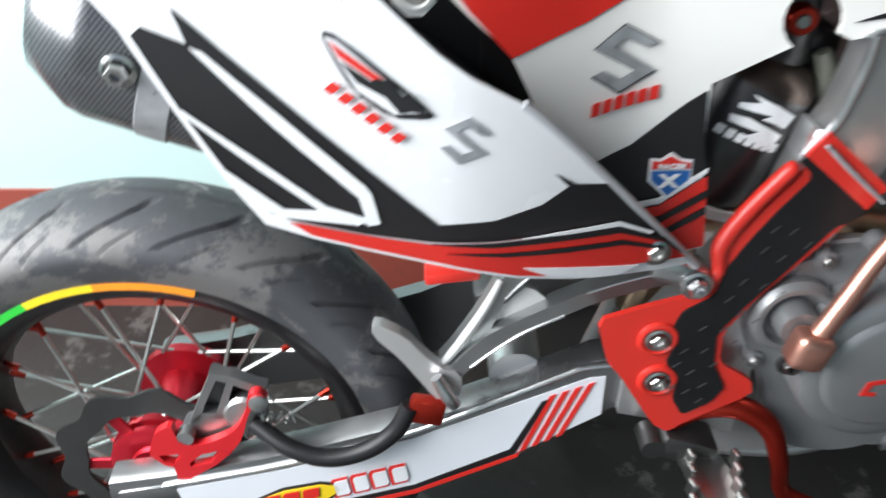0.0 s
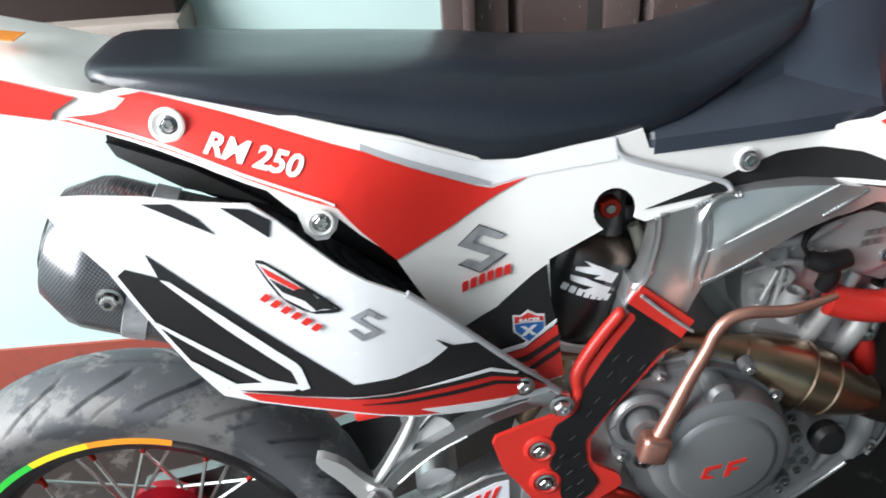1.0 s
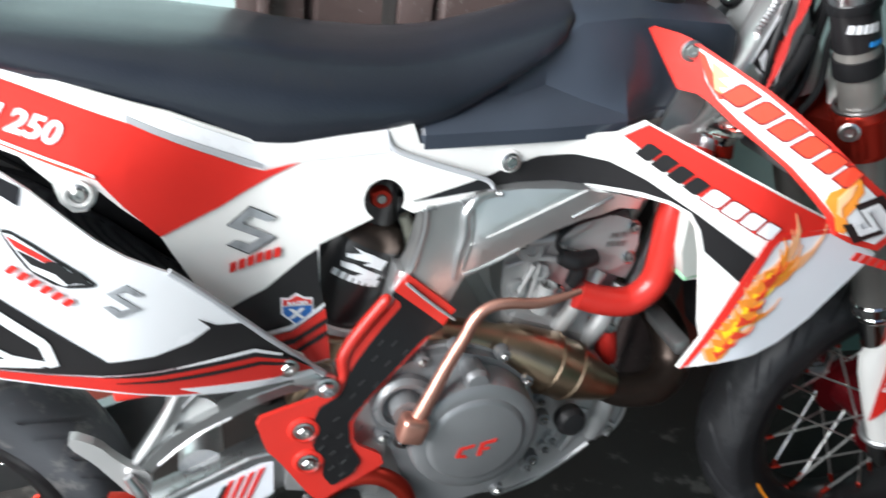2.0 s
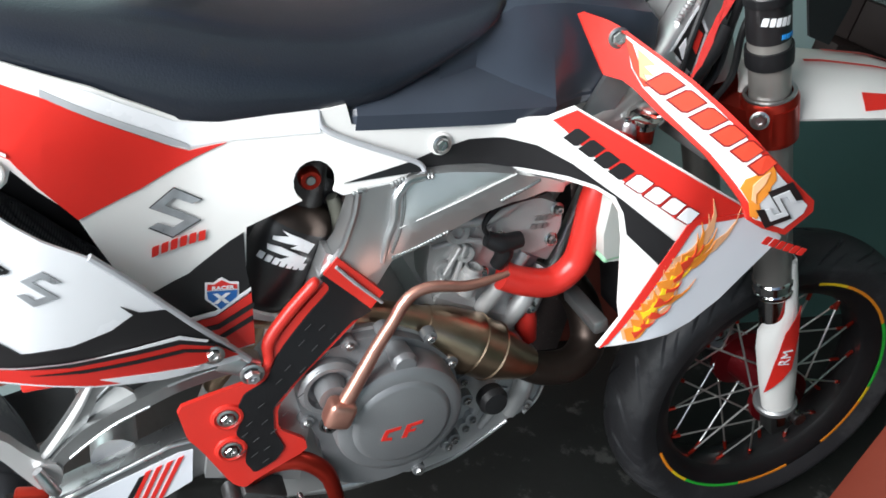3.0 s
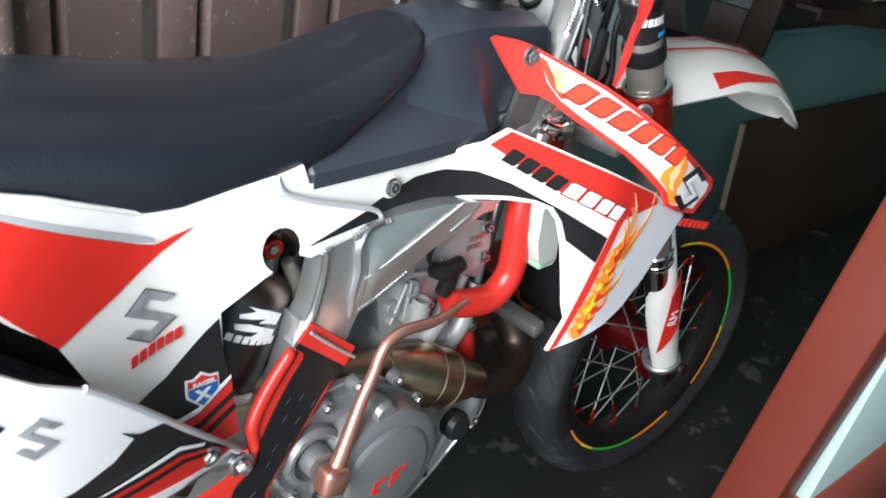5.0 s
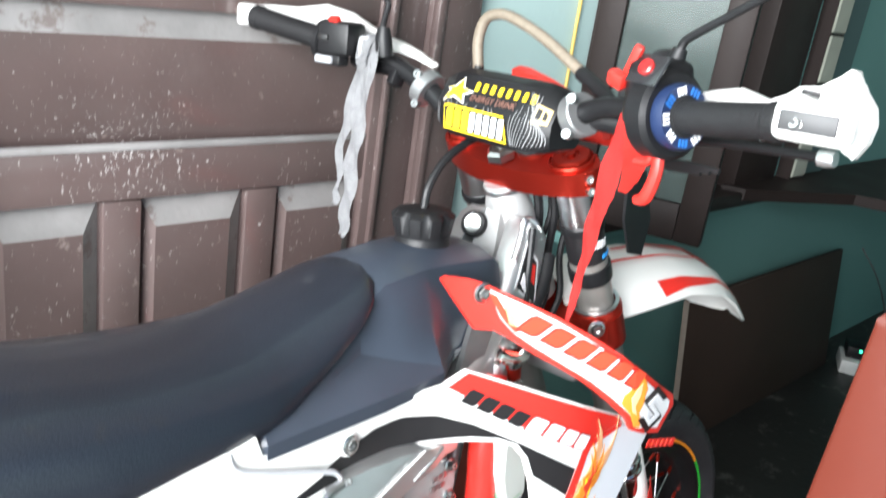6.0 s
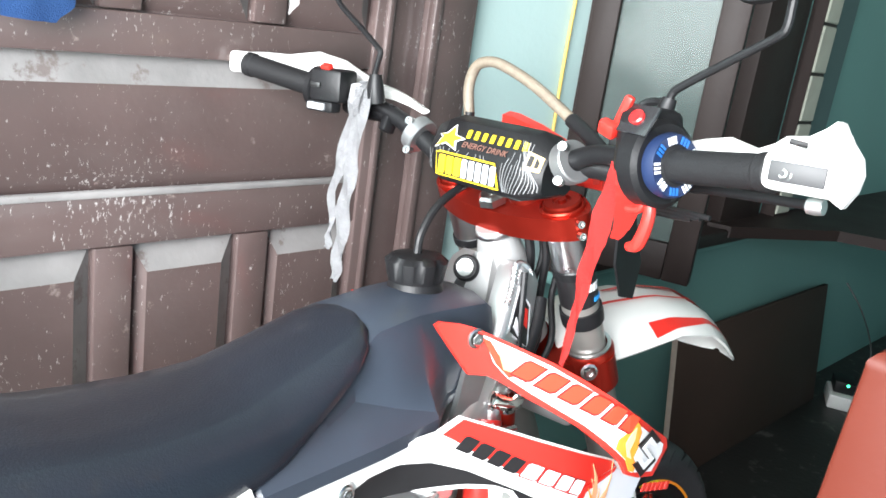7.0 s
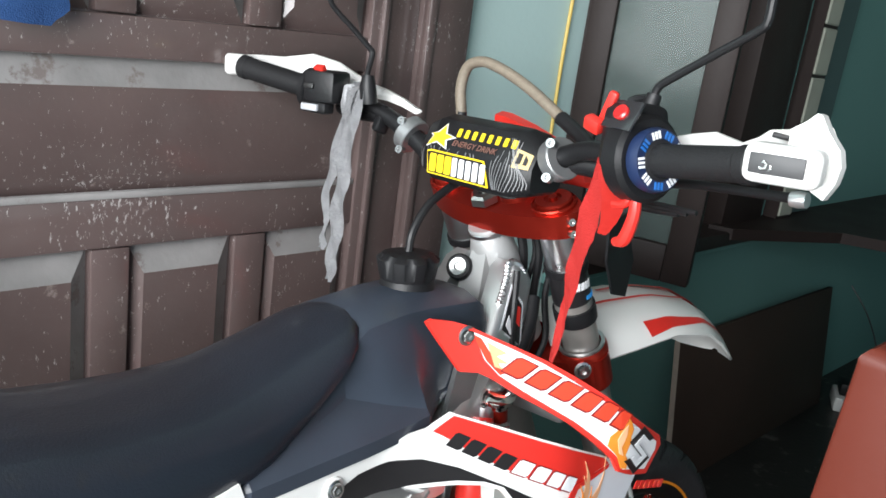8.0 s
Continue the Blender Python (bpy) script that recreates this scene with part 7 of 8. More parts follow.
def fork():
    for s in (-1, 1):
        leg = part("fork_tube", tube([on_fork(1.131, s), on_fork(0.93, s), on_fork(0.90, s), on_fork(0.66, s), on_fork(0.612, s)], [0.0265, 0.0265, 0.0285, 0.0285, 0.0285], 28, 1), FORK_GREY, bike, "hard-anodised grey upper fork tube")
        part("polished_sleeve", tube([on_fork(1.108, s), on_fork(1.048, s)], 0.0274, 28, 1), ALU_POLISHED, leg, "polished upper sleeve")
        part("fork_cap", lathe([(0.0300, 0), (0.0300, 0.004), (0.0285, 0.006), (0.0285, 0.003), (0.025, 0.003), (0.025, 0.009), (0.023, 0.011), (0.012, 0.011), (0.010, 0.008), (0.006, 0.008), (0.006, 0.013), (0, 0.013)], on_fork(1.133, s), -FD, 32), RED_ANOD, leg, "red anodised fork cap")
        part("wiper_ring", lathe([(0.0285, 0), (0.031, 0.003), (0.031, 0.010), (0.029, 0.012), (0.029, 0.022), (0.031, 0.024), (0.031, 0.030), (0.0285, 0.034)], on_fork(0.628, s), FD, 28), CHROME, leg, "bright seal rings")
        part("lower_tube", tube([on_fork(0.62, s), on_fork(0.31, s)], 0.023, 24, 1), CHROME, leg, "chrome lower fork tube")
        part("axle_lug", box((0.046, 0.040, 0.085), tuple(on_fork(0.325, s)), (0, -25.6, 0), 0.010), DARK_STEEL, leg, "dark cast fork foot")
        part("foot_flange", lathe([(0.024, 0), (0.037, 0), (0.037, 0.008), (0.033, 0.011), (0.024, 0.011)], on_fork(0.348, s), -FD, 28), SATIN, leg, "pale guard flange")
        for z, w in ((1.048, 0.006), (0.977, 0.012)):
            part("rubber_band", lathe([(0.0268, -w), (0.0300, -w), (0.0305, 0), (0.0300, w), (0.0268, w)], on_fork(z, s), FD, 28), BLACK_PLASTIC, leg, "black fork collar")
        if s < 0:
            st = part("sticker_band", lathe([(0.0268, -0.030), (0.0274, -0.030), (0.0274, 0.024), (0.0268, 0.024)], on_fork(1.020, s), FD, 28), BLACK, leg, "black fork sticker")
            c = on_fork(1.016, s)

            def rnd_y(x, z):
                return -0.095 - math.sqrt(max(1e-5, 0.0276 ** 2 - ((x - 1.12 - (1.135 - z) * 0.479) * 0.90) ** 2))
            pieces("word_bar", 5, lay(bars(5, 0.034, 0.011, 0.002, 0), (c.x - 0.024, 1.014), 14, rnd_y, 0.0008), WHITE_DECAL, leg, "white word mark")
            for k in range(3):
                part("mark", lay(bars(1, 0.0055, 0.006, 0, 0, False), (c.x + 0.004 + 0.007 * k, 1.003 + 0.002 * k), 14, rnd_y, 0.0008), SKYBLUE, leg, "blue square")
        # lower leg guard
        ring = []
        for z, w, dx in ((0.665, 0.010, 0.026), (0.62, 0.014, 0.024), (0.57, 0.020, 0.018), (0.535, 0.034, 0.002), (0.50, 0.037, 0.0), (0.42, 0.034, 0.0), (0.345, 0.028, 0.0)):
            c = on_fork(z, s)
            c.x += dx
            ring.append([c + V((w * math.cos(a) * 0.95, s * (0.030 * math.sin(a) * (0.4 + 0.6 * w / 0.04) + 0.006), w * math.cos(a) * 0.40)) for a in (math.pi * k / 8 for k in range(9))] + [c + V((w * math.cos(a) * 0.90, s * (0.026 * math.sin(a) * (0.4 + 0.6 * w / 0.04) + 0.002), w * math.cos(a) * 0.38)) for a in (math.pi * k / 8 for k in range(8, -1, -1))])
        lg = part("fork_guard", loft(ring), WHITE, bike, "white plastic fork leg guard with red flash", smooth=45)
        if s < 0:
            fy = lambda x, z: -0.095 - 0.0375 + 9.0 * (x - 1.12 - (1.135 - z) * 0.479) ** 2
            part("decal", plate([(1.430, 0.400), (1.412, 0.470), (1.398, 0.540), (1.412, 0.590), (1.432, 0.530), (1.446, 0.465)], fy, 0.001, 0.003), RED, lg, "red flash")
            letters("letter", lay(text_bm("RM", 0.018, narrow=1.0), (1.4330, 0.474), 100, fy, 0.0046), WHITE_DECAL, lg, "white lettering")
    # clamps
    def clamp(z, thick, fat):
        bm = bmesh.new()
        c = on_fork(z, 0)
        pts = []
        for a in range(0, 360, 10):
            r = radians(a)
            mid = max(0.0, 1 - abs(math.sin(r)) / 0.75)
            pts.append((fat * math.cos(r) * (1 + (0.16 if math.cos(r) < 0 else -0.25) * sst(0, 1, mid)), 0.135 * math.copysign(abs(math.sin(r)) ** 0.7, math.sin(r))))
        ax, up = V((0.902, 0, 0.432)), V((-0.432, 0, 0.902))
        lo = [bm.verts.new(c + ax * u + V((0, v, 0)) - up * thick / 2) for u, v in pts]
        hi = [bm.verts.new(c + ax * u + V((0, v, 0)) + up * thick / 2) for u, v in pts]
        bm.faces.new(lo[::-1])
        bm.faces.new(hi)
        for k in range(len(pts)):
            bm.faces.new((lo[k], lo[(k + 1) % len(pts)], hi[(k + 1) % len(pts)], hi[k]))
        bmesh.ops.bevel(bm, geom=[e for e in bm.edges if e.calc_face_angle(0) > 1.0], offset=0.004, segments=2, affect="EDGES", profile=0.5)
        return bm
    t = part("upper_clamp", clamp(1.118, 0.034, 0.042), RED_ANOD, bike, "red anodised upper fork clamp")
    part("stem_nut", lathe([(0.020, 0), (0.020, 0.010), (0.016, 0.014), (0.008, 0.014), (0.008, 0.008), (0, 0.008)], (1.092, 0, 1.122), -FD, 6), STEEL, t)
    for y in (-0.150,):
        for dz in (-0.008, 0.008):
            part("pinch_bolt", lathe([(0, 0), (0.005, 0), (0.005, 0.008), (0.003, 0.008), (0, 0.004)], (1.112 - dz * 0.4, y * 0.88, 1.112 + dz), (-0.5, -1, 0), 12), STEEL, t)
    low = part("lower_clamp", clamp(0.892, 0.050, 0.046), RED_ANOD, bike, "red anodised lower fork clamp")
    for s in (-1, 1):
        part("collar", lathe([(0.029, -0.034), (0.036, -0.032), (0.037, 0.030), (0.033, 0.036), (0.029, 0.036)], on_fork(0.892, s), -FD, 32), RED_ANOD, low)
        part("pinch_bolt", bolt(tuple(on_fork(0.895, s) + V((-0.036, -0.024, 0.0))), (-0.6, -0.8, 0), 0.008, 0.008), STEEL, low)
        part("rim_ring", lathe([(0.029, 0.036), (0.034, 0.036), (0.034, 0.039), (0.029, 0.039)], on_fork(0.892, s), -FD, 32), ALU_POLISHED, low)
    part("stem", tube([(1.094, 0, 1.12), on_fork(0.89, 0) - V((0.035, 0, 0.015))], 0.016, 14, 1), STEEL, bike)


fork()


def front_fender():
    """A ridged mudguard whose beak drops at the tip; it is turned with the steering."""
    data = ((1.215, 0.945, 0.060, 0.055), (1.27, 0.945, 0.105, 0.060), (1.34, 0.952, 0.112, 0.058), (1.44, 0.952, 0.108, 0.052), (1.54, 0.936, 0.102, 0.052), (1.59, 0.913, 0.095, 0.056), (1.64, 0.880, 0.082, 0.056), (1.685, 0.842, 0.060, 0.040), (1.712, 0.812, 0.030, 0.016), (1.720, 0.802, 0.010, 0.005))
    rows = []
    for x, z, w, drop in data:
        rows.append([(x, y * w, z - drop * abs(y) ** 2.2) for y in (-1, -0.93, -0.75, -0.5, 0, 0.5, 0.75, 0.93, 1)] + [(x, y * (w - 0.003), z - 0.004 - drop * abs(y) ** 2.2) for y in (1, 0.93, 0.75, 0.5, 0, -0.5, -0.75, -0.93, -1)])
    f = part("front_fender", loft(rows), WHITE, bike, "white plastic front fender with red stripes", smooth=50)
    f.matrix_basis = Matrix.Translation((1.20, -0.004, 0)) @ pose(0, 0, 0, 0, 0, -9) @ Matrix.Translation((-1.20, 0, 0))

    def surf(x, y):
        for a, b in zip(data, data[1:]):
            if a[0] <= x <= b[0]:
                k = (x - a[0]) / (b[0] - a[0])
                z, w, d = (a[i] + (b[i] - a[i]) * k for i in (1, 2, 3))
                return V((x, y * w, z - d * abs(y) ** 2.2 + 0.0022))
        return V((x, 0, 0.9))
    for q in ([(1.38, -0.95, -0.76), (1.47, -0.90, -0.78), (1.57, -0.84, -0.785), (1.66, -0.79, -0.775)], [(1.31, -0.34, -0.29), (1.45, -0.39, -0.35), (1.60, -0.44, -0.41)], [(1.36, -0.02, 0.04), (1.48, -0.04, 0.12), (1.58, -0.14, 0.12), (1.66, -0.29, 0.0), (1.71, -0.43, -0.36)],
              [(1.33, 0.72, 0.92), (1.45, 0.74, 0.88), (1.66, 0.74, 0.78)]):
        b = bmesh.new()
        rows = []
        for (x0, a0, b0), (x1, a1, b1) in zip(q, q[1:]):
            for k in range(6):
                u = k / 5
                x = x0 + (x1 - x0) * u
                rows.append([b.verts.new(surf(x, (a0 + (a1 - a0) * u) * (1 - v) + (b0 + (b1 - b0) * u) * v)) for v in (0, 0.5, 1)])
        for r, t in zip(rows, rows[1:]):
            for k in range(2):
                b.faces.new((r[k], r[k + 1], t[k + 1], t[k]))
        bmesh.ops.remove_doubles(b, verts=b.verts[:], dist=1e-6)
        part("decal", b, RED, f, "red stripe")
    plate_front = loft([[(1.185, -0.105, 1.205), (1.190, -0.105, 1.205), (1.190, 0.105, 1.205), (1.185, 0.105, 1.205)], [(1.195, -0.10, 1.15), (1.20, -0.10, 1.15), (1.20, 0.10, 1.15), (1.195, 0.10, 1.15)]])
    n = part("number_plate", plate_front, RED_PLASTIC, bike, "red plastic front plate behind the bars")
    part("plate_top", loft([[(1.165, y, 1.196 + 0.035 * sst(-0.10, 0.06, y)), (1.180, y, 1.200 + 0.036 * sst(-0.10, 0.06, y)), (1.188, y, 1.16), (1.172, y, 1.16)] for y in (-0.100, -0.05, 0.0, 0.045, 0.062, 0.066)]), RED_PLASTIC, n)
    part("plate_shade", plate([(1.15, 1.120), (1.195, 1.130), (1.235, 1.060), (1.225, 1.010), (1.185, 1.020), (1.155, 1.070)], lambda x, z: -0.165 + 0.15 * (x - 1.15), 0.004), BLACK_PLASTIC, n, "black side flap")


front_fender()
steered(("fork_tube", "fork_guard", "upper_clamp", "lower_clamp", "number_plate"), STEER)


# ---- handlebar and controls
def mix(a, b, k):
    return V(a) * (1 - k) + V(b) * k


BEND = [(1.075, 0.0, 1.150), (1.075, 0.060, 1.152), (1.069, 0.118, 1.182), (1.057, 0.174, 1.207), (1.040, 0.235, 1.213), (1.013, 0.302, 1.219), (0.993, 0.397, 1.234)]


BEND_LEFT = BEND[:4] + [(1.030, 0.222, 1.2175), (0.997, 0.279, 1.230), (0.9585, 0.381, 1.2466)]


def bar_spot(s, y):
    """The bar's centre at a distance from the middle on side s."""
    line = BEND_LEFT if s > 0 else BEND
    for a, b in zip(line, line[1:]):
        if a[1] <= y <= b[1]:
            p = mix(a, b, (y - a[1]) / (b[1] - a[1]))
            return V((p.x, s * p.y, p.z))
    return V((line[-1][0], s * line[-1][1], line[-1][2]))


def handlebar():
    pts = [(x, -y, z) for x, y, z in reversed(BEND[1:])] + BEND_LEFT
    h = part("handlebar", tube(pts, [0.011] * 4 + [0.0135] * 5 + [0.011] * 4, 16), BLACK_PLASTIC, bike, "black tapered handlebar")
    for s in (-1, 1):
        g0, g1 = bar_spot(s, 0.285 if s < 0 else 0.268), bar_spot(s, 0.394 if s < 0 else 0.378)
        d = (g1 - g0).normalized()
        L = (g1 - g0).length
        part("grip", lathe([(0.0, -0.004), (0.026, -0.004), (0.026, 0.002), (0.0165, 0.006), (0.0165, L - 0.014), (0.0180, L - 0.012), (0.0180, L - 0.002), (0.0165, L), (0, L)], g0, d, 28), GRIP, h, "black rubber grip")
        at = 0.116 if s > 0 else 0.138
        c = part("bar_clamp", lathe([(0.012, -0.009), (0.024, -0.009), (0.0255, -0.0075), (0.0255, 0.0075), (0.024, 0.009), (0.012, 0.009)], bar_spot(s, at), (bar_spot(s, at + 0.018) - bar_spot(s, at - 0.02)), 28), SATIN, h, "silver hand guard clamp")
        for dz in (0.018, -0.022):
            part("clamp_bolt", lathe([(0.0055, 0), (0.0055, 0.010), (0.0028, 0.010), (0.0028, 0.006), (0, 0.006)], bar_spot(s, at) + V((-0.014, 0, dz)), (-1, -0.25, 0.25), 16), STRUT, c)
    # padded cross cover with drawn-in ends
    AX, AZ, MID = 1.068, 1.172, -0.030

    def draw_in(y):
        y = abs(y) + (0.011 if y > 0 else 0.013)
        return 1 - 0.26 * max(0.0, (y - 0.076) / 0.026) - 0.05 * sst(0.096, 0.104, y)
    rings = []
    for y in (-0.090, -0.087, -0.083, -0.066, -0.064, -0.03, 0.03, 0.066, 0.068, 0.086, 0.090, 0.093):
        k = draw_in(y)
        prof = [(-0.040, -0.028), (-0.0405, -0.010), (-0.040, 0.005), (-0.031, 0.024), (-0.022, 0.043), (0.002, 0.049), (0.034, 0.041), (0.040, 0.014), (0.040, -0.028), (0.030, -0.036), (-0.030, -0.036)]
        rings.append([V((AX + u * k, MID + y, AZ + v * k)) for u, v in prof])
    p = part("bar_pad", loft(rings), BLACK_PLASTIC, bike, "black foam bar pad with yellow and white print", smooth=50)

    def front(y, v, lift=0.0):
        """A spot on the pad: v from 0 to 1 up its rear-facing side, 1 to 2 up its sloped top."""
        k = draw_in(y)
        if v <= 1:
            return V((AX + (-0.0405 - lift) * k, MID + y, AZ + (-0.028 + 0.033 * v) * k))
        return V((AX + (-0.040 + 0.018 * (v - 1) - 0.8 * lift) * k, MID + y, AZ + (0.005 + 0.038 * (v - 1) + 0.6 * lift) * k))

    def print_on(q, m, lift, name="decal", label=""):
        b = bmesh.new()
        f = [b.verts.new(front(y, v, lift)) for y, v in q]
        g = [b.verts.new(front(y, v, lift - 0.0006)) for y, v in q]
        b.faces.new(f)
        b.faces.new(g[::-1])
        for k in range(len(q)):
            b.faces.new((f[k], g[k], g[(k + 1) % len(q)], f[(k + 1) % len(q)]))
        part(name, b, m, p, label)

    def contour(spots, w):
        """A thin printed line through spots."""
        b = bmesh.new()
        rows = [[b.verts.new(front(y + w * a, v, 0.0012 if v < 1 else 0.0016)) for a in (-0.5, 0.5)] for y, v in spots]
        for r, s in zip(rows, rows[1:]):
            b.faces.new((r[0], r[1], s[1], s[0]))
        part("contour_line", b, CONTOUR, p, "thin grey contour line")
    for i in range(13):
        a = -0.046 - 0.0030 * i
        contour([(a + 0.0055 * math.sin(2.6 * v + 0.35 * i) + 0.010 * (v / 2) ** 2, v) for v in (0.02, 0.25, 0.5, 0.75, 0.97, 1.02, 1.2, 1.4, 1.6, 1.8)][:10 if i > 7 else 6 + i % 3], 0.0008 + 0.0004 * (i % 2))
    for i in range(9):
        a = 0.074 - 0.011 * i
        contour([(a + 0.006 * math.sin(5 * v + i), v) for v in (0.86, 0.92, 0.98, 1.02, 1.08)], 0.0012)
    for i in range(4):
        a = 0.090 - 0.004 * i
        contour([(a - 0.004 * math.sin(3 * v + i), v) for v in (0.05, 0.25, 0.5, 0.75, 0.97)], 0.0010)
    print_on([(0.064, 0.02), (0.068, 0.90), (0.060, 0.97), (-0.030, 0.97), (-0.040, 0.02)], YELLOW, 0.0016, "decal", "yellow frame")
    print_on([(0.0615, 0.08), (0.0655, 0.86), (0.0585, 0.91), (-0.028, 0.91), (-0.037, 0.08)], BLACK, 0.0024)

    def block_word(y0, y1, v0, v1, count, m, lift, label, gap=0.06):
        w = bars(count, 1.0, 1.0, gap, 0.0)
        for v in w.verts:
            q = front(y0 + (y1 - y0) * v.co.x, v0 + (v1 - v0) * v.co.z, lift - v.co.y)
            v.co = q
        pieces("word_bar", count, w, m, p, label)
    block_word(0.059, 0.022, 0.14, 0.84, 3, YELLOW, 0.0032, "yellow word mark")
    block_word(0.020, -0.034, 0.13, 0.84, 5, WHITE_DECAL, 0.0032, "white word mark")
    print_on([(0.0760, 1.02), (0.0670, 1.40), (0.0760, 1.50), (0.0610, 1.54), (0.0500, 1.86), (0.0450, 1.53), (0.0280, 1.46), (0.0410, 1.32), (0.0360, 1.04), (0.0570, 1.20)], WHITE_DECAL, 0.0014, "star", "white star outline")
    print_on([(0.0730, 1.07), (0.0645, 1.40), (0.0720, 1.485), (0.0590, 1.515), (0.0500, 1.80), (0.0465, 1.51), (0.0320, 1.455), (0.0435, 1.32), (0.0390, 1.08), (0.0565, 1.235)], YELLOW, 0.0022, "star", "yellow star print")
    block_word(0.028, -0.066, 1.50, 1.76, 8, YELLOW, 0.0014, "yellow word mark", 0.07)
    b = text_bm("ENERGY DRINK", 0.0075, 0.0005, 0.2)
    for v in b.verts:
        v.co = front(0.030 - v.co.x * 0.95, 1.20 + v.co.z / 0.0085 * 0.20, 0.0018 - v.co.y)
    part("lettering", b, COPPER, p, "small dull red lettering")
    print_on([(-0.069, 0.98), (-0.069, 1.56), (-0.087, 1.56), (-0.087, 0.98)], CREAM, 0.0016, "mark", "small cream square print")
    print_on([(-0.072, 1.10), (-0.072, 1.45), (-0.077, 1.45), (-0.077, 1.10)], BLACK, 0.0024, "mark")
    print_on([(-0.080, 1.10), (-0.080, 1.45), (-0.084, 1.32), (-0.084, 1.10)], BLACK, 0.0024, "mark")
    for s in (-1, 1):
        riser = part("bar_riser", lathe([(0.016, 0), (0.014, 0.012), (0.017, 0.016), (0.017, 0.030), (0, 0.032)], (1.100, s * 0.045, 1.128), (-0.3, 0, 1), 20), BLACK_PLASTIC, bike, "black bar riser on a red collar")
        part("collar", lathe([(0.019, -0.003), (0.019, 0.006), (0.016, 0.009), (0.014, 0.009)], (1.106, s * 0.045, 1.128), -FD, 24), RED_ANOD, riser, "red anodised collar")


handlebar()


def controls():
    # left switch cluster
    c = bar_spot(1, 0.236) + V((-0.004, 0, 0.008))
    sw = part("switch_left", merge(box((0.050, 0.050, 0.046), tuple(c + V((-0.006, 0, 0.004))), (0, 0, 22), 0.006, 2), lathe([(0.027, -0.004), (0.030, -0.002), (0.030, 0.006), (0.026, 0.008)], bar_spot(1, 0.262), (-0.3, 1, 0.1), 28), box((0.022, 0.048, 0.016), tuple(c + V((-0.020, 0.002, -0.026))), (0, 0, 12), 0.004)), BLACK_PLASTIC, bike, "black left switch cluster")
    part("red_button", box((0.010, 0.016, 0.012), tuple(c + V((-0.022, -0.004, 0.028))), (0, -30, 12), 0.002), RED_HOSE, sw, "orange-red button")
    part("slider", box((0.010, 0.018, 0.008), tuple(c + V((-0.032, 0.004, 0.004))), (0, 0, 12), 0.002), DARK_STEEL, sw)
    part("dip_switch", box((0.008, 0.030, 0.010), tuple(c + V((-0.032, 0.002, -0.026))), (0, 0, 12), 0.002), GREY_LINE, sw)
    ml = part("mirror_left", tube([(1.034, 0.168, 1.218), (1.030, 0.168, 1.240), (1.030, 0.169, 1.256)], [0.0125, 0.0115, 0.008], 16, 1), HOSE, bike, "black mirror stalk in a rubber boot")
    part("stalk", tube([(1.030, 0.169, 1.250), (1.030, 0.1705, 1.259), (1.030, 0.164, 1.280), (1.030, 0.1635, 1.288), (1.030, 0.1707, 1.2935), (1.030, 0.2086, 1.3172), (1.030, 0.2452, 1.3384), (1.030, 0.262, 1.352), (1.030, 0.268, 1.372), (1.030, 0.268, 1.400)], 0.004, 10, 4), BLACK_PLASTIC, ml)
    part("head", lathe([(0, 0), (0.035, 0.002), (0.048, 0.010), (0.046, 0.016), (0, 0.018)], (1.034, 0.262, 1.440), (-1, -0.2, 0.1), 32), BLACK_PLASTIC, ml)
    lv = part("clutch_perch", merge(tube([bar_spot(1, 0.175) + V((0.004, 0, -0.006)), bar_spot(1, 0.215) + V((0.010, 0, -0.014)), bar_spot(1, 0.235) + V((0.018, 0, -0.014))], 0.013, 12), box((0.022, 0.014, 0.040), tuple(bar_spot(1, 0.165) + V((0, 0, -0.008))), (0, 20, 0), 0.004)), BLACK_PLASTIC, bike, "black clutch lever perch")
    part("lever", tube([bar_spot(1, 0.215) + V((0.030, 0, -0.014)), bar_spot(1, 0.30) + V((0.050, 0, -0.016)), bar_spot(1, 0.39) + V((0.052, 0.01, -0.014))], [0.007, 0.006, 0.0065], 10), ALU, lv)
    # right throttle housing, switch and donut
    c = bar_spot(-1, 0.245)
    th = part("throttle_housing", merge(box((0.066, 0.036, 0.072), tuple(c + V((-0.004, -0.004, 0.020))), (0, 0, -14), 0.014, 3), lathe([(0.040, -0.012), (0.045, -0.008), (0.045, 0.010), (0.040, 0.014), (0.02, 0.014)], bar_spot(-1, 0.262), (-0.2, -1, 0.12), 32)), BLACK_PLASTIC, bike, "black throttle housing with starter switch")
    part("switch_face", box((0.032, 0.040, 0.004), tuple(c + V((-0.034, -0.008, 0.044))), (0, -62, -14), 0.0015), CLEAR_DARK, th, "smoked clear switch face")
    part("start_button", lathe([(0.008, 0), (0.008, 0.003), (0.006, 0.0045), (0, 0.0045)], c + V((-0.036, -0.008, 0.046)), (-0.88, 0.1, 0.47), 20), RED_LENS, th, "red start button")
    part("red_toggle", merge(box((0.012, 0.020, 0.016), tuple(c + V((-0.030, 0.026, 0.030))), (20, -20, -10), 0.003), box((0.008, 0.010, 0.034), tuple(c + V((-0.026, 0.014, 0.050))), (24, -10, 0), 0.003)), RED_HOSE, th, "red toggle")
    d = bar_spot(-1, 0.283)
    dn = (bar_spot(-1, 0.39) - bar_spot(-1, 0.30)).normalized()
    donut = part("grip_donut", lathe([(0.017, -0.006), (0.031, -0.007), (0.033, 0.0), (0.031, 0.007), (0.017, 0.006)], d, dn, 40), NAVY, bike, "blue grip donut with white print")
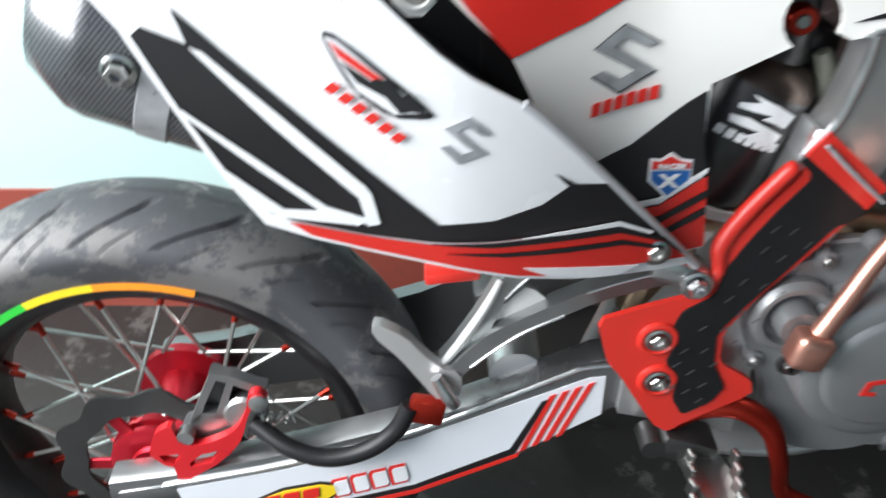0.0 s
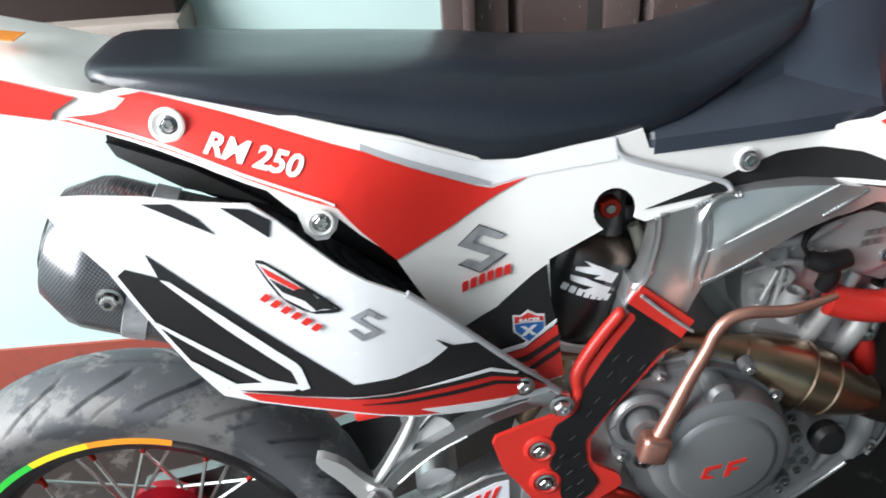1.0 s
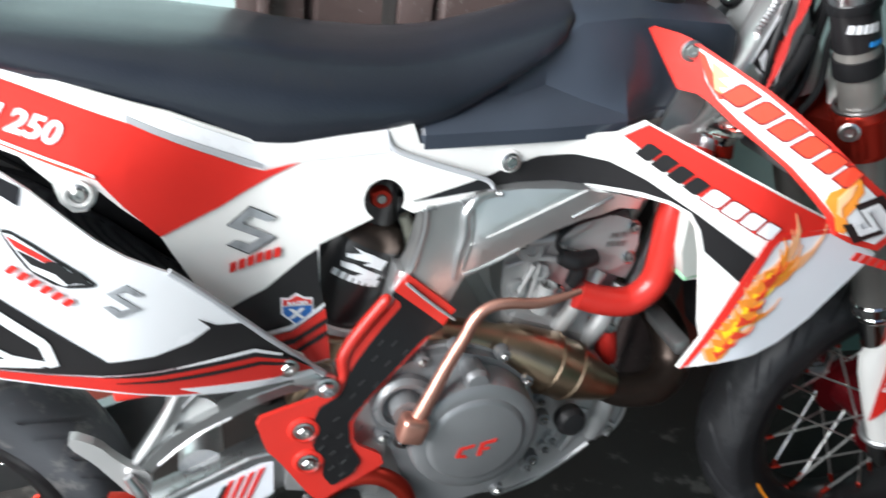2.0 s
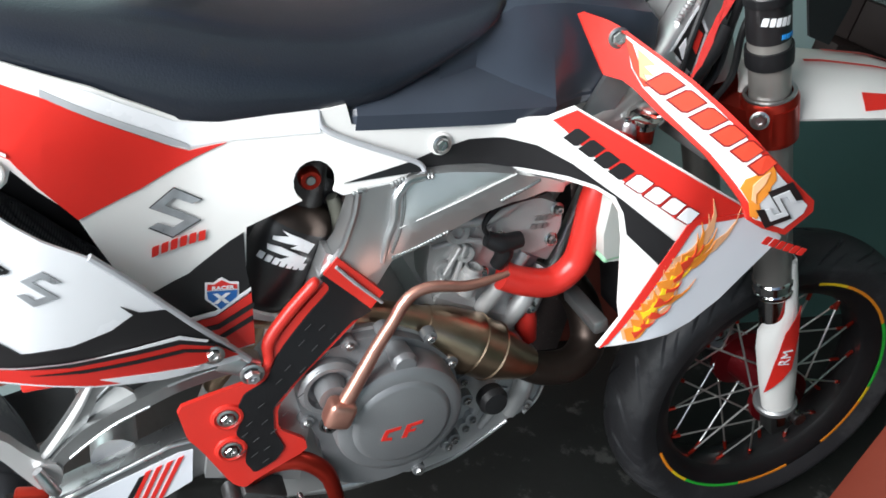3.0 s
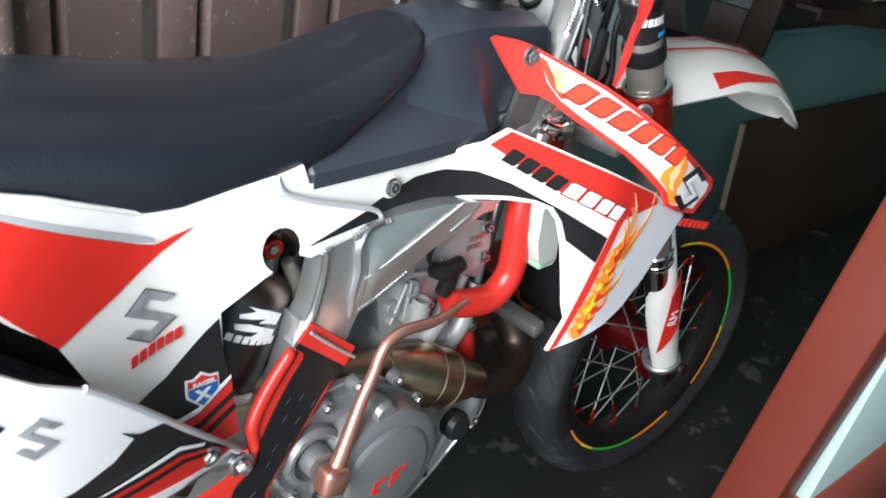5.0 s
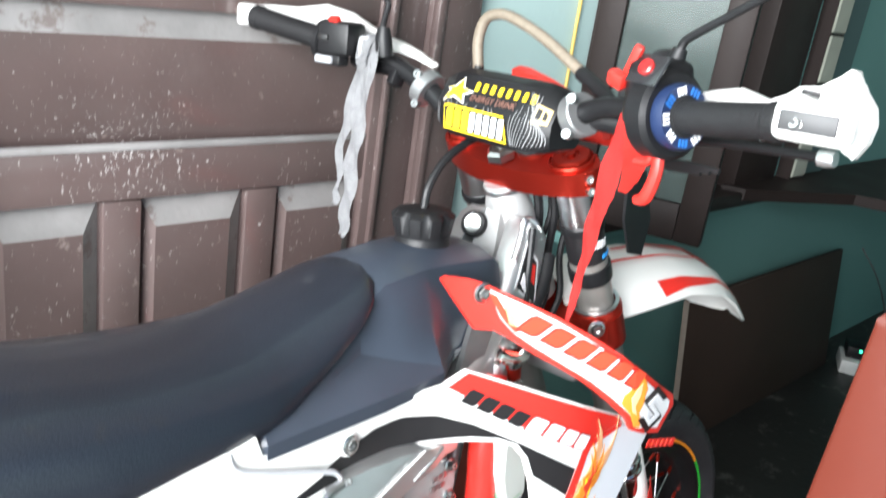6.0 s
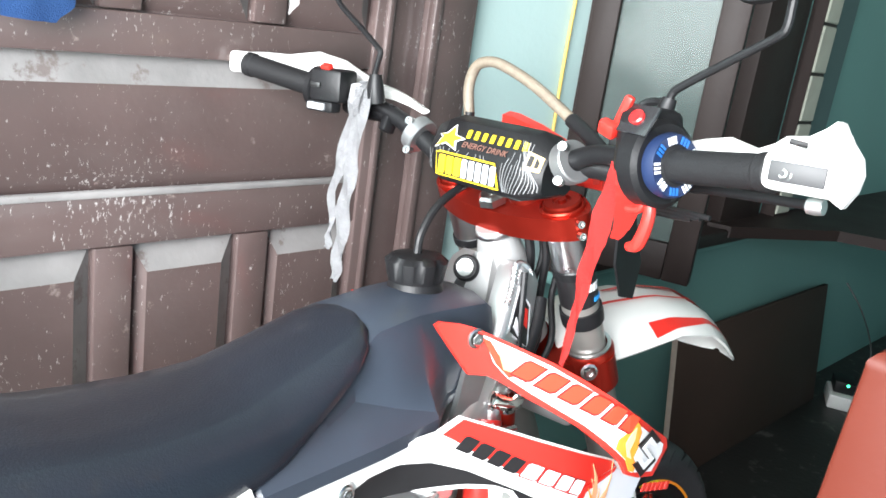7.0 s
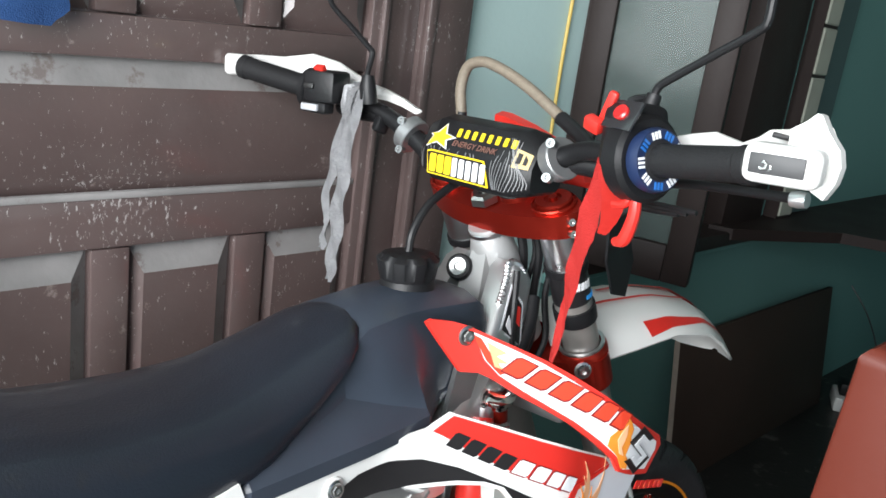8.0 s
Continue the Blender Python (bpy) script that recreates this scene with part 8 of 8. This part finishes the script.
    u, w = dn.orthogonal().normalized(), dn.cross(dn.orthogonal().normalized())
    for k in range(9):
        a = 2 * math.pi * k / 9
        e = u * math.cos(a) + w * math.sin(a)
        t = -u * math.sin(a) + w * math.cos(a)
        b = bmesh.new()
        for o in (-0.0042, 0.0, 0.0042):
            f = [b.verts.new(d + dn * 0.0080 + e * r + t * (q + o)) for r, q in ((0.0215, -0.0011), (0.0215, 0.0011), (0.0290, 0.0013), (0.0290, -0.0013))]
            g = [b.verts.new(v.co - dn * 0.0008) for v in f]
            b.faces.new(f)
            b.faces.new(g[::-1])
            for j in range(4):
                b.faces.new((f[j], g[j], g[(j + 1) % 4], f[(j + 1) % 4]))
        part("print_mark", b, WHITE_DECAL if k % 2 == 0 else BLUE, donut)
    lever = part("brake_lever", tube([(1.075, -0.150, 1.190), (1.095, -0.210, 1.182), (1.090, -0.300, 1.192), (1.075, -0.396, 1.200)], [0.008, 0.007, 0.005, 0.005], 12), BLACK_PLASTIC, bike, "black front brake lever with a silver tip")
    part("ball_tip", lathe([(0, -0.008), (0.0075, -0.007), (0.0085, 0.0), (0.0075, 0.007), (0, 0.009)], (1.075, -0.400, 1.200), (0, -1, 0.1), 20), ALU, lever, "silver ball tip")
    mc = part("master_cylinder", merge(tube([(1.075, -0.135, 1.190), (1.085, -0.175, 1.190), (1.090, -0.205, 1.186)], 0.015, 14), box((0.035, 0.045, 0.035), (1.092, -0.195, 1.215), (0, 0, 10), 0.006)), BLACK_PLASTIC, bike, "black brake master cylinder")
    part("banjo_hose", tube([(1.110, -0.190, 1.225), (1.130, -0.175, 1.262), (1.125, -0.205, 1.270), (1.085, -0.222, 1.255)], 0.005, 8), HOSE, mc)
    part("hydraulic_hose", tube([(1.140, 0.093, 1.150), (1.140, 0.094, 1.217)], 0.0075, 12, 3), HOSE, bike, "black hose end")
    part("hydraulic_hose", tube([(1.140, 0.094, 1.212), (1.140, 0.100, 1.250), (1.140, 0.092, 1.278), (1.140, 0.074, 1.288), (1.140, 0.045, 1.287), (1.140, -0.013, 1.266), (1.138, -0.081, 1.230)], 0.0075, 12), TAN_HOSE, bike, "tan braided hose arching over the bars")
    part("hydraulic_hose", tube([(1.138, -0.078, 1.231), (1.125, -0.112, 1.219), (1.105, -0.150, 1.205)], 0.0095, 12), HOSE, bike)
    for k in range(3):
        part("lever_cable", tube([(1.100, -0.205, 1.158 - 0.004 * k), (1.100, -0.250, 1.160 - 0.004 * k), (1.100, -0.292 + 0.01 * k, 1.160 - 0.003 * k)], 0.003, 8), HOSE, bike)
    mr = part("mirror_right", tube([(1.048, -0.250, 1.258), (1.050, -0.254, 1.280)], [0.010, 0.007], 14, 1), HOSE, bike, "black mirror on a long bent stalk")
    part("stalk", tube([(1.050, -0.254, 1.277), (1.050, -0.2557, 1.2846), (1.050, -0.264, 1.293), (1.050, -0.312, 1.325), (1.050, -0.347, 1.348), (1.050, -0.354, 1.357), (1.050, -0.355, 1.376), (1.050, -0.355, 1.392)], 0.0042, 10), BLACK_PLASTIC, mr)
    part("head", lathe([(0, 0), (0.035, 0.002), (0.050, 0.010), (0.048, 0.018), (0, 0.020)], (1.052, -0.330, 1.424), (-0.9, 0.2, 0.05), 36), BLACK_PLASTIC, mr)
    part("mirror_glass", lathe([(0.044, 0.0185), (0.043, 0.0200), (0, 0.0208)], (1.052, -0.330, 1.424), (-0.9, 0.2, 0.05), 36), CHROME, mr)


controls()


def hand_guards():
    for s in (-1, 1):
        # shield in front of the grip
        path = [(1.070, 0.262, 1.222, 0.014), (1.078, 0.285, 1.225, 0.019), (1.082, 0.308, 1.2275, 0.022), (1.084, 0.335, 1.2225, 0.0205), (1.083, 0.352, 1.229, 0.0225), (1.080, 0.363, 1.2365, 0.0235), (1.070, 0.400, 1.241, 0.025), (1.048, 0.427, 1.245, 0.026)]
        if s > 0:
            path = [(1.080, 0.119, 1.213, 0.004), (1.081, 0.150, 1.222, 0.006), (1.080, 0.180, 1.228, 0.008), (1.074, 0.205, 1.231, 0.010), (1.066, 0.224, 1.235, 0.014), (1.052, 0.261, 1.242, 0.025), (1.038, 0.307, 1.247, 0.028), (1.013, 0.346, 1.243, 0.023), (0.985, 0.376, 1.247, 0.018), (0.965, 0.392, 1.248, 0.015), (0.948, 0.388, 1.247, 0.013)]
        rings = []
        for i, (x, y, z, h) in enumerate(path):
            a, b = path[max(0, i - 1)], path[min(len(path) - 1, i + 1)]
            n = V((b[1] - a[1], -(b[0] - a[0]), 0)).normalized()
            out = V((n.x, s * n.y, 0))
            c = V((x, s * y, z))
            prof = [(-1, 0), (-0.6, 0.006), (0, 0.009), (0.6, 0.006), (1, 0)]
            rings.append([c + V((0, 0, h * v)) + out * q for v, q in prof] + [c + V((0, 0, h * v * 0.97)) + out * (q - 0.004) for v, q in reversed(prof)])
        shell = loft(rings)
        if s < 0:
            # flared outer end
            end = [(-0.400, 1.266), (-0.413, 1.275), (-0.4203, 1.2822), (-0.4249, 1.281), (-0.4325, 1.2684), (-0.4458, 1.2542), (-0.4498, 1.2407), (-0.4473, 1.2258), (-0.4388, 1.2103), (-0.4292, 1.2145), (-0.4192, 1.2197), (-0.400, 1.224)]
            flare = lambda y, z, q: V((1.030 + 0.15 * (y + 0.43) - 9.0 * max(0, -0.43 - y) ** 2 + q, y, z))
            shell = merge(shell, loft([[flare(y, z, q) for y, z in end] for q in (-0.004, 0.006)]))
        g = part("hand_guard", shell, WHITE, bike, "white plastic hand guard", smooth=50)
        e = bar_spot(s, 0.397 if s < 0 else 0.381)
        d = (bar_spot(s, 0.397) - bar_spot(s, 0.31)).normalized()
        m = box((0.034, 0.060, 0.034), tuple(e + d * 0.022 + V((0, 0, 0.001))), (0, 0, 12), 0.009, 3) if s < 0 else box((0.034, 0.018, 0.032), tuple(e + d * 0.008), (0, 0, -12), 0.007, 3)
        part("bar_end", m, WHITE, g, "white bar end bracket")
        if s < 0:
            part("bar_end_inset", box((0.003, 0.042, 0.017), tuple(e + d * 0.020 + V((-0.0195, -0.004, 0.002))), (0, 0, 12), 0.001), SCORE, g, "grey recess")
            part("bolt", bolt(tuple(e + d * 0.010 + V((-0.0215, -0.004, 0.002))), (-1, 0, 0.1), 0.005, 0.004), STEEL, g)
            part("vent", box((0.006, 0.024, 0.005), (1.0665, -0.382, 1.255), (8, 0, 20), 0.001), BLACK_PLASTIC, g)


hand_guards()
steered(("handlebar", "bar_pad", "bar_riser", "switch_left", "mirror_left", "clutch_perch", "throttle_housing", "grip_donut", "brake_lever", "master_cylinder", "hydraulic_hose", "lever_cable", "mirror_right", "hand_guard"), BARS)


# ---- loose things: cloth strips on the bars, cloth on the door, wire on the wall
def strip(path, widths, thick=0.0016, across=(0, 1, 0), wave=0.0, seed=1):
    """A cloth strip along points, with frayed ends."""
    rnd = random.Random(seed)
    pts = curve_points(path, 8)
    bm = bmesh.new()
    rows = []
    n = len(pts)
    for i, p in enumerate(pts):
        u = i / (n - 1) * (len(widths) - 1)
        k = min(int(u), len(widths) - 2)
        w = widths[k] + (widths[k + 1] - widths[k]) * (u - k)
        a = V(across).normalized()
        rows.append([bm.verts.new(p + a * (w * (j / 4 - 0.5)) + V((wave * math.sin(i * 0.7 + j * 1.3), 0, 0)) + V((rnd.uniform(-1, 1), rnd.uniform(-1, 1), rnd.uniform(-1, 1))) * 0.0006) for j in range(5)])
    for r, s in zip(rows, rows[1:]):
        for j in range(4):
            bm.faces.new((r[j], r[j + 1], s[j + 1], s[j]))
    bmesh.ops.solidify(bm, geom=bm.faces[:], thickness=thick)
    return bm


def to_world(p):
    return bike.matrix_world @ BARS @ V(p)


def white_ribbon():
    k = bar_spot(1, 0.196) + V((0, 0, 0.006))
    knot = tube([k + V((-0.014, 0.006, 0.018)), k + V((-0.020, 0.0, -0.004)), k + V((-0.016, -0.004, -0.026))], [0.012, 0.013, 0.010], 10)
    for v in knot.verts:
        v.co = to_world(v.co)
    r = tagged(part("cloth_strip", knot, CLOTH_W), "white torn cloth strip knotted on the bar, hanging down", "cloth strip")
    for name, pts, w, seed in (("tail", [(1.024, 0.188, 1.236), (1.018, 0.206, 1.150), (1.016, 0.226, 1.08), (1.015, 0.226, 1.02), (1.015, 0.232, 0.990)], (0.034, 0.031, 0.023, 0.015, 0.010, 0.018), 2),
                               ("tail", [(1.020, 0.180, 1.236), (1.012, 0.184, 1.14), (1.010, 0.190, 1.07), (1.010, 0.196, 1.00), (1.010, 0.204, 0.948)], (0.032, 0.029, 0.029, 0.028, 0.019), 3)):
        b = strip(pts, w, wave=0.0035, seed=seed)
        for v in b.verts:
            v.co = to_world(v.co)
        part(name, b, CLOTH_W, r)
    loop = strip([(1.034, 0.192, 1.244), (1.018, 0.190, 1.232), (1.012, 0.190, 1.210), (1.018, 0.192, 1.190)], (0.024, 0.026, 0.024, 0.020), seed=5)
    for v in loop.verts:
        v.co = to_world(v.co)
    part("loop", loop, CLOTH_W, r)


white_ribbon()


def red_ribbon():
    b = strip([(1.030, -0.222, 1.208), (1.028, -0.214, 1.150), (1.034, -0.200, 1.085), (1.040, -0.190, 1.030), (1.034, -0.184, 0.962)], (0.018, 0.025, 0.020, 0.012, 0.008), wave=0.002, seed=6)
    for v in b.verts:
        v.co = to_world(v.co)
    r = tagged(part("red_tag", b, CLOTH_R), "red cloth tag with a plastic lock clip hanging from the bar", "tag")
    c = merge(strip([(1.020, -0.232, 1.205), (1.016, -0.246, 1.178), (1.018, -0.244, 1.150), (1.020, -0.236, 1.130)], (0.020, 0.030, 0.022, 0.010), 0.004, seed=8),
              tube([(1.020, -0.262, 1.196), (1.020, -0.270, 1.165), (1.022, -0.262, 1.132), (1.024, -0.250, 1.125)], [0.006, 0.006, 0.007, 0.005], 10), tube([(1.020, -0.240, 1.200), (1.018, -0.262, 1.196), (1.016, -0.262, 1.170), (1.018, -0.246, 1.165)], 0.004, 8))
    for v in c.verts:
        v.co = to_world(v.co)
    part("clip", c, RED_HOSE, r, "glossy red plastic clip")


red_ribbon()


def blue_cloth():
    b = strip([(0.16, WY - 0.045, 1.42), (0.22, WY - 0.05, 1.36), (0.29, WY - 0.045, 1.310), (0.345, WY - 0.035, 1.282)], (0.12, 0.11, 0.09, 0.035), 0.003, (0.6, 0.1, 0.8), 0.004, 9)
    tagged(part("blue_cloth", b, CLOTH_B), "frayed blue cloth hanging over the door", "cloth")


blue_cloth()
tagged(part("wire", tube([(1.422, WY - 0.006, 2.2), (1.418, WY - 0.006, 1.7), (1.408, WY - 0.006, 1.30), (1.412, WY - 0.006, 1.10), (1.408, WY - 0.006, 0.9)], 0.004, 8), YELLOW_WIRE), "yellow electric wire clipped up the wall", "wire", kind="structure")
tagged(part("power_lead", tube([(4.44, 1.15, 0.80), (4.47, 1.13, 0.456), (4.47, 1.11, 0.29), (4.40, 1.05, 0.12), (4.10, 0.98, 0.012), (3.70, 0.95, 0.008), (3.50, 0.93, 0.03)], 0.005, 8), HOSE), "black power lead hanging down the teal wall", "cable")
tagged(part("charger_lead", tube([(3.44, 1.10, 0.50), (3.46, 1.02, 0.40), (3.50, 0.96, 0.26), (3.47, 0.93, 0.14), (3.44, 0.91, 0.108)], 0.003, 8), DARK_STEEL), "thin grey lead running up from the charger", "cable")
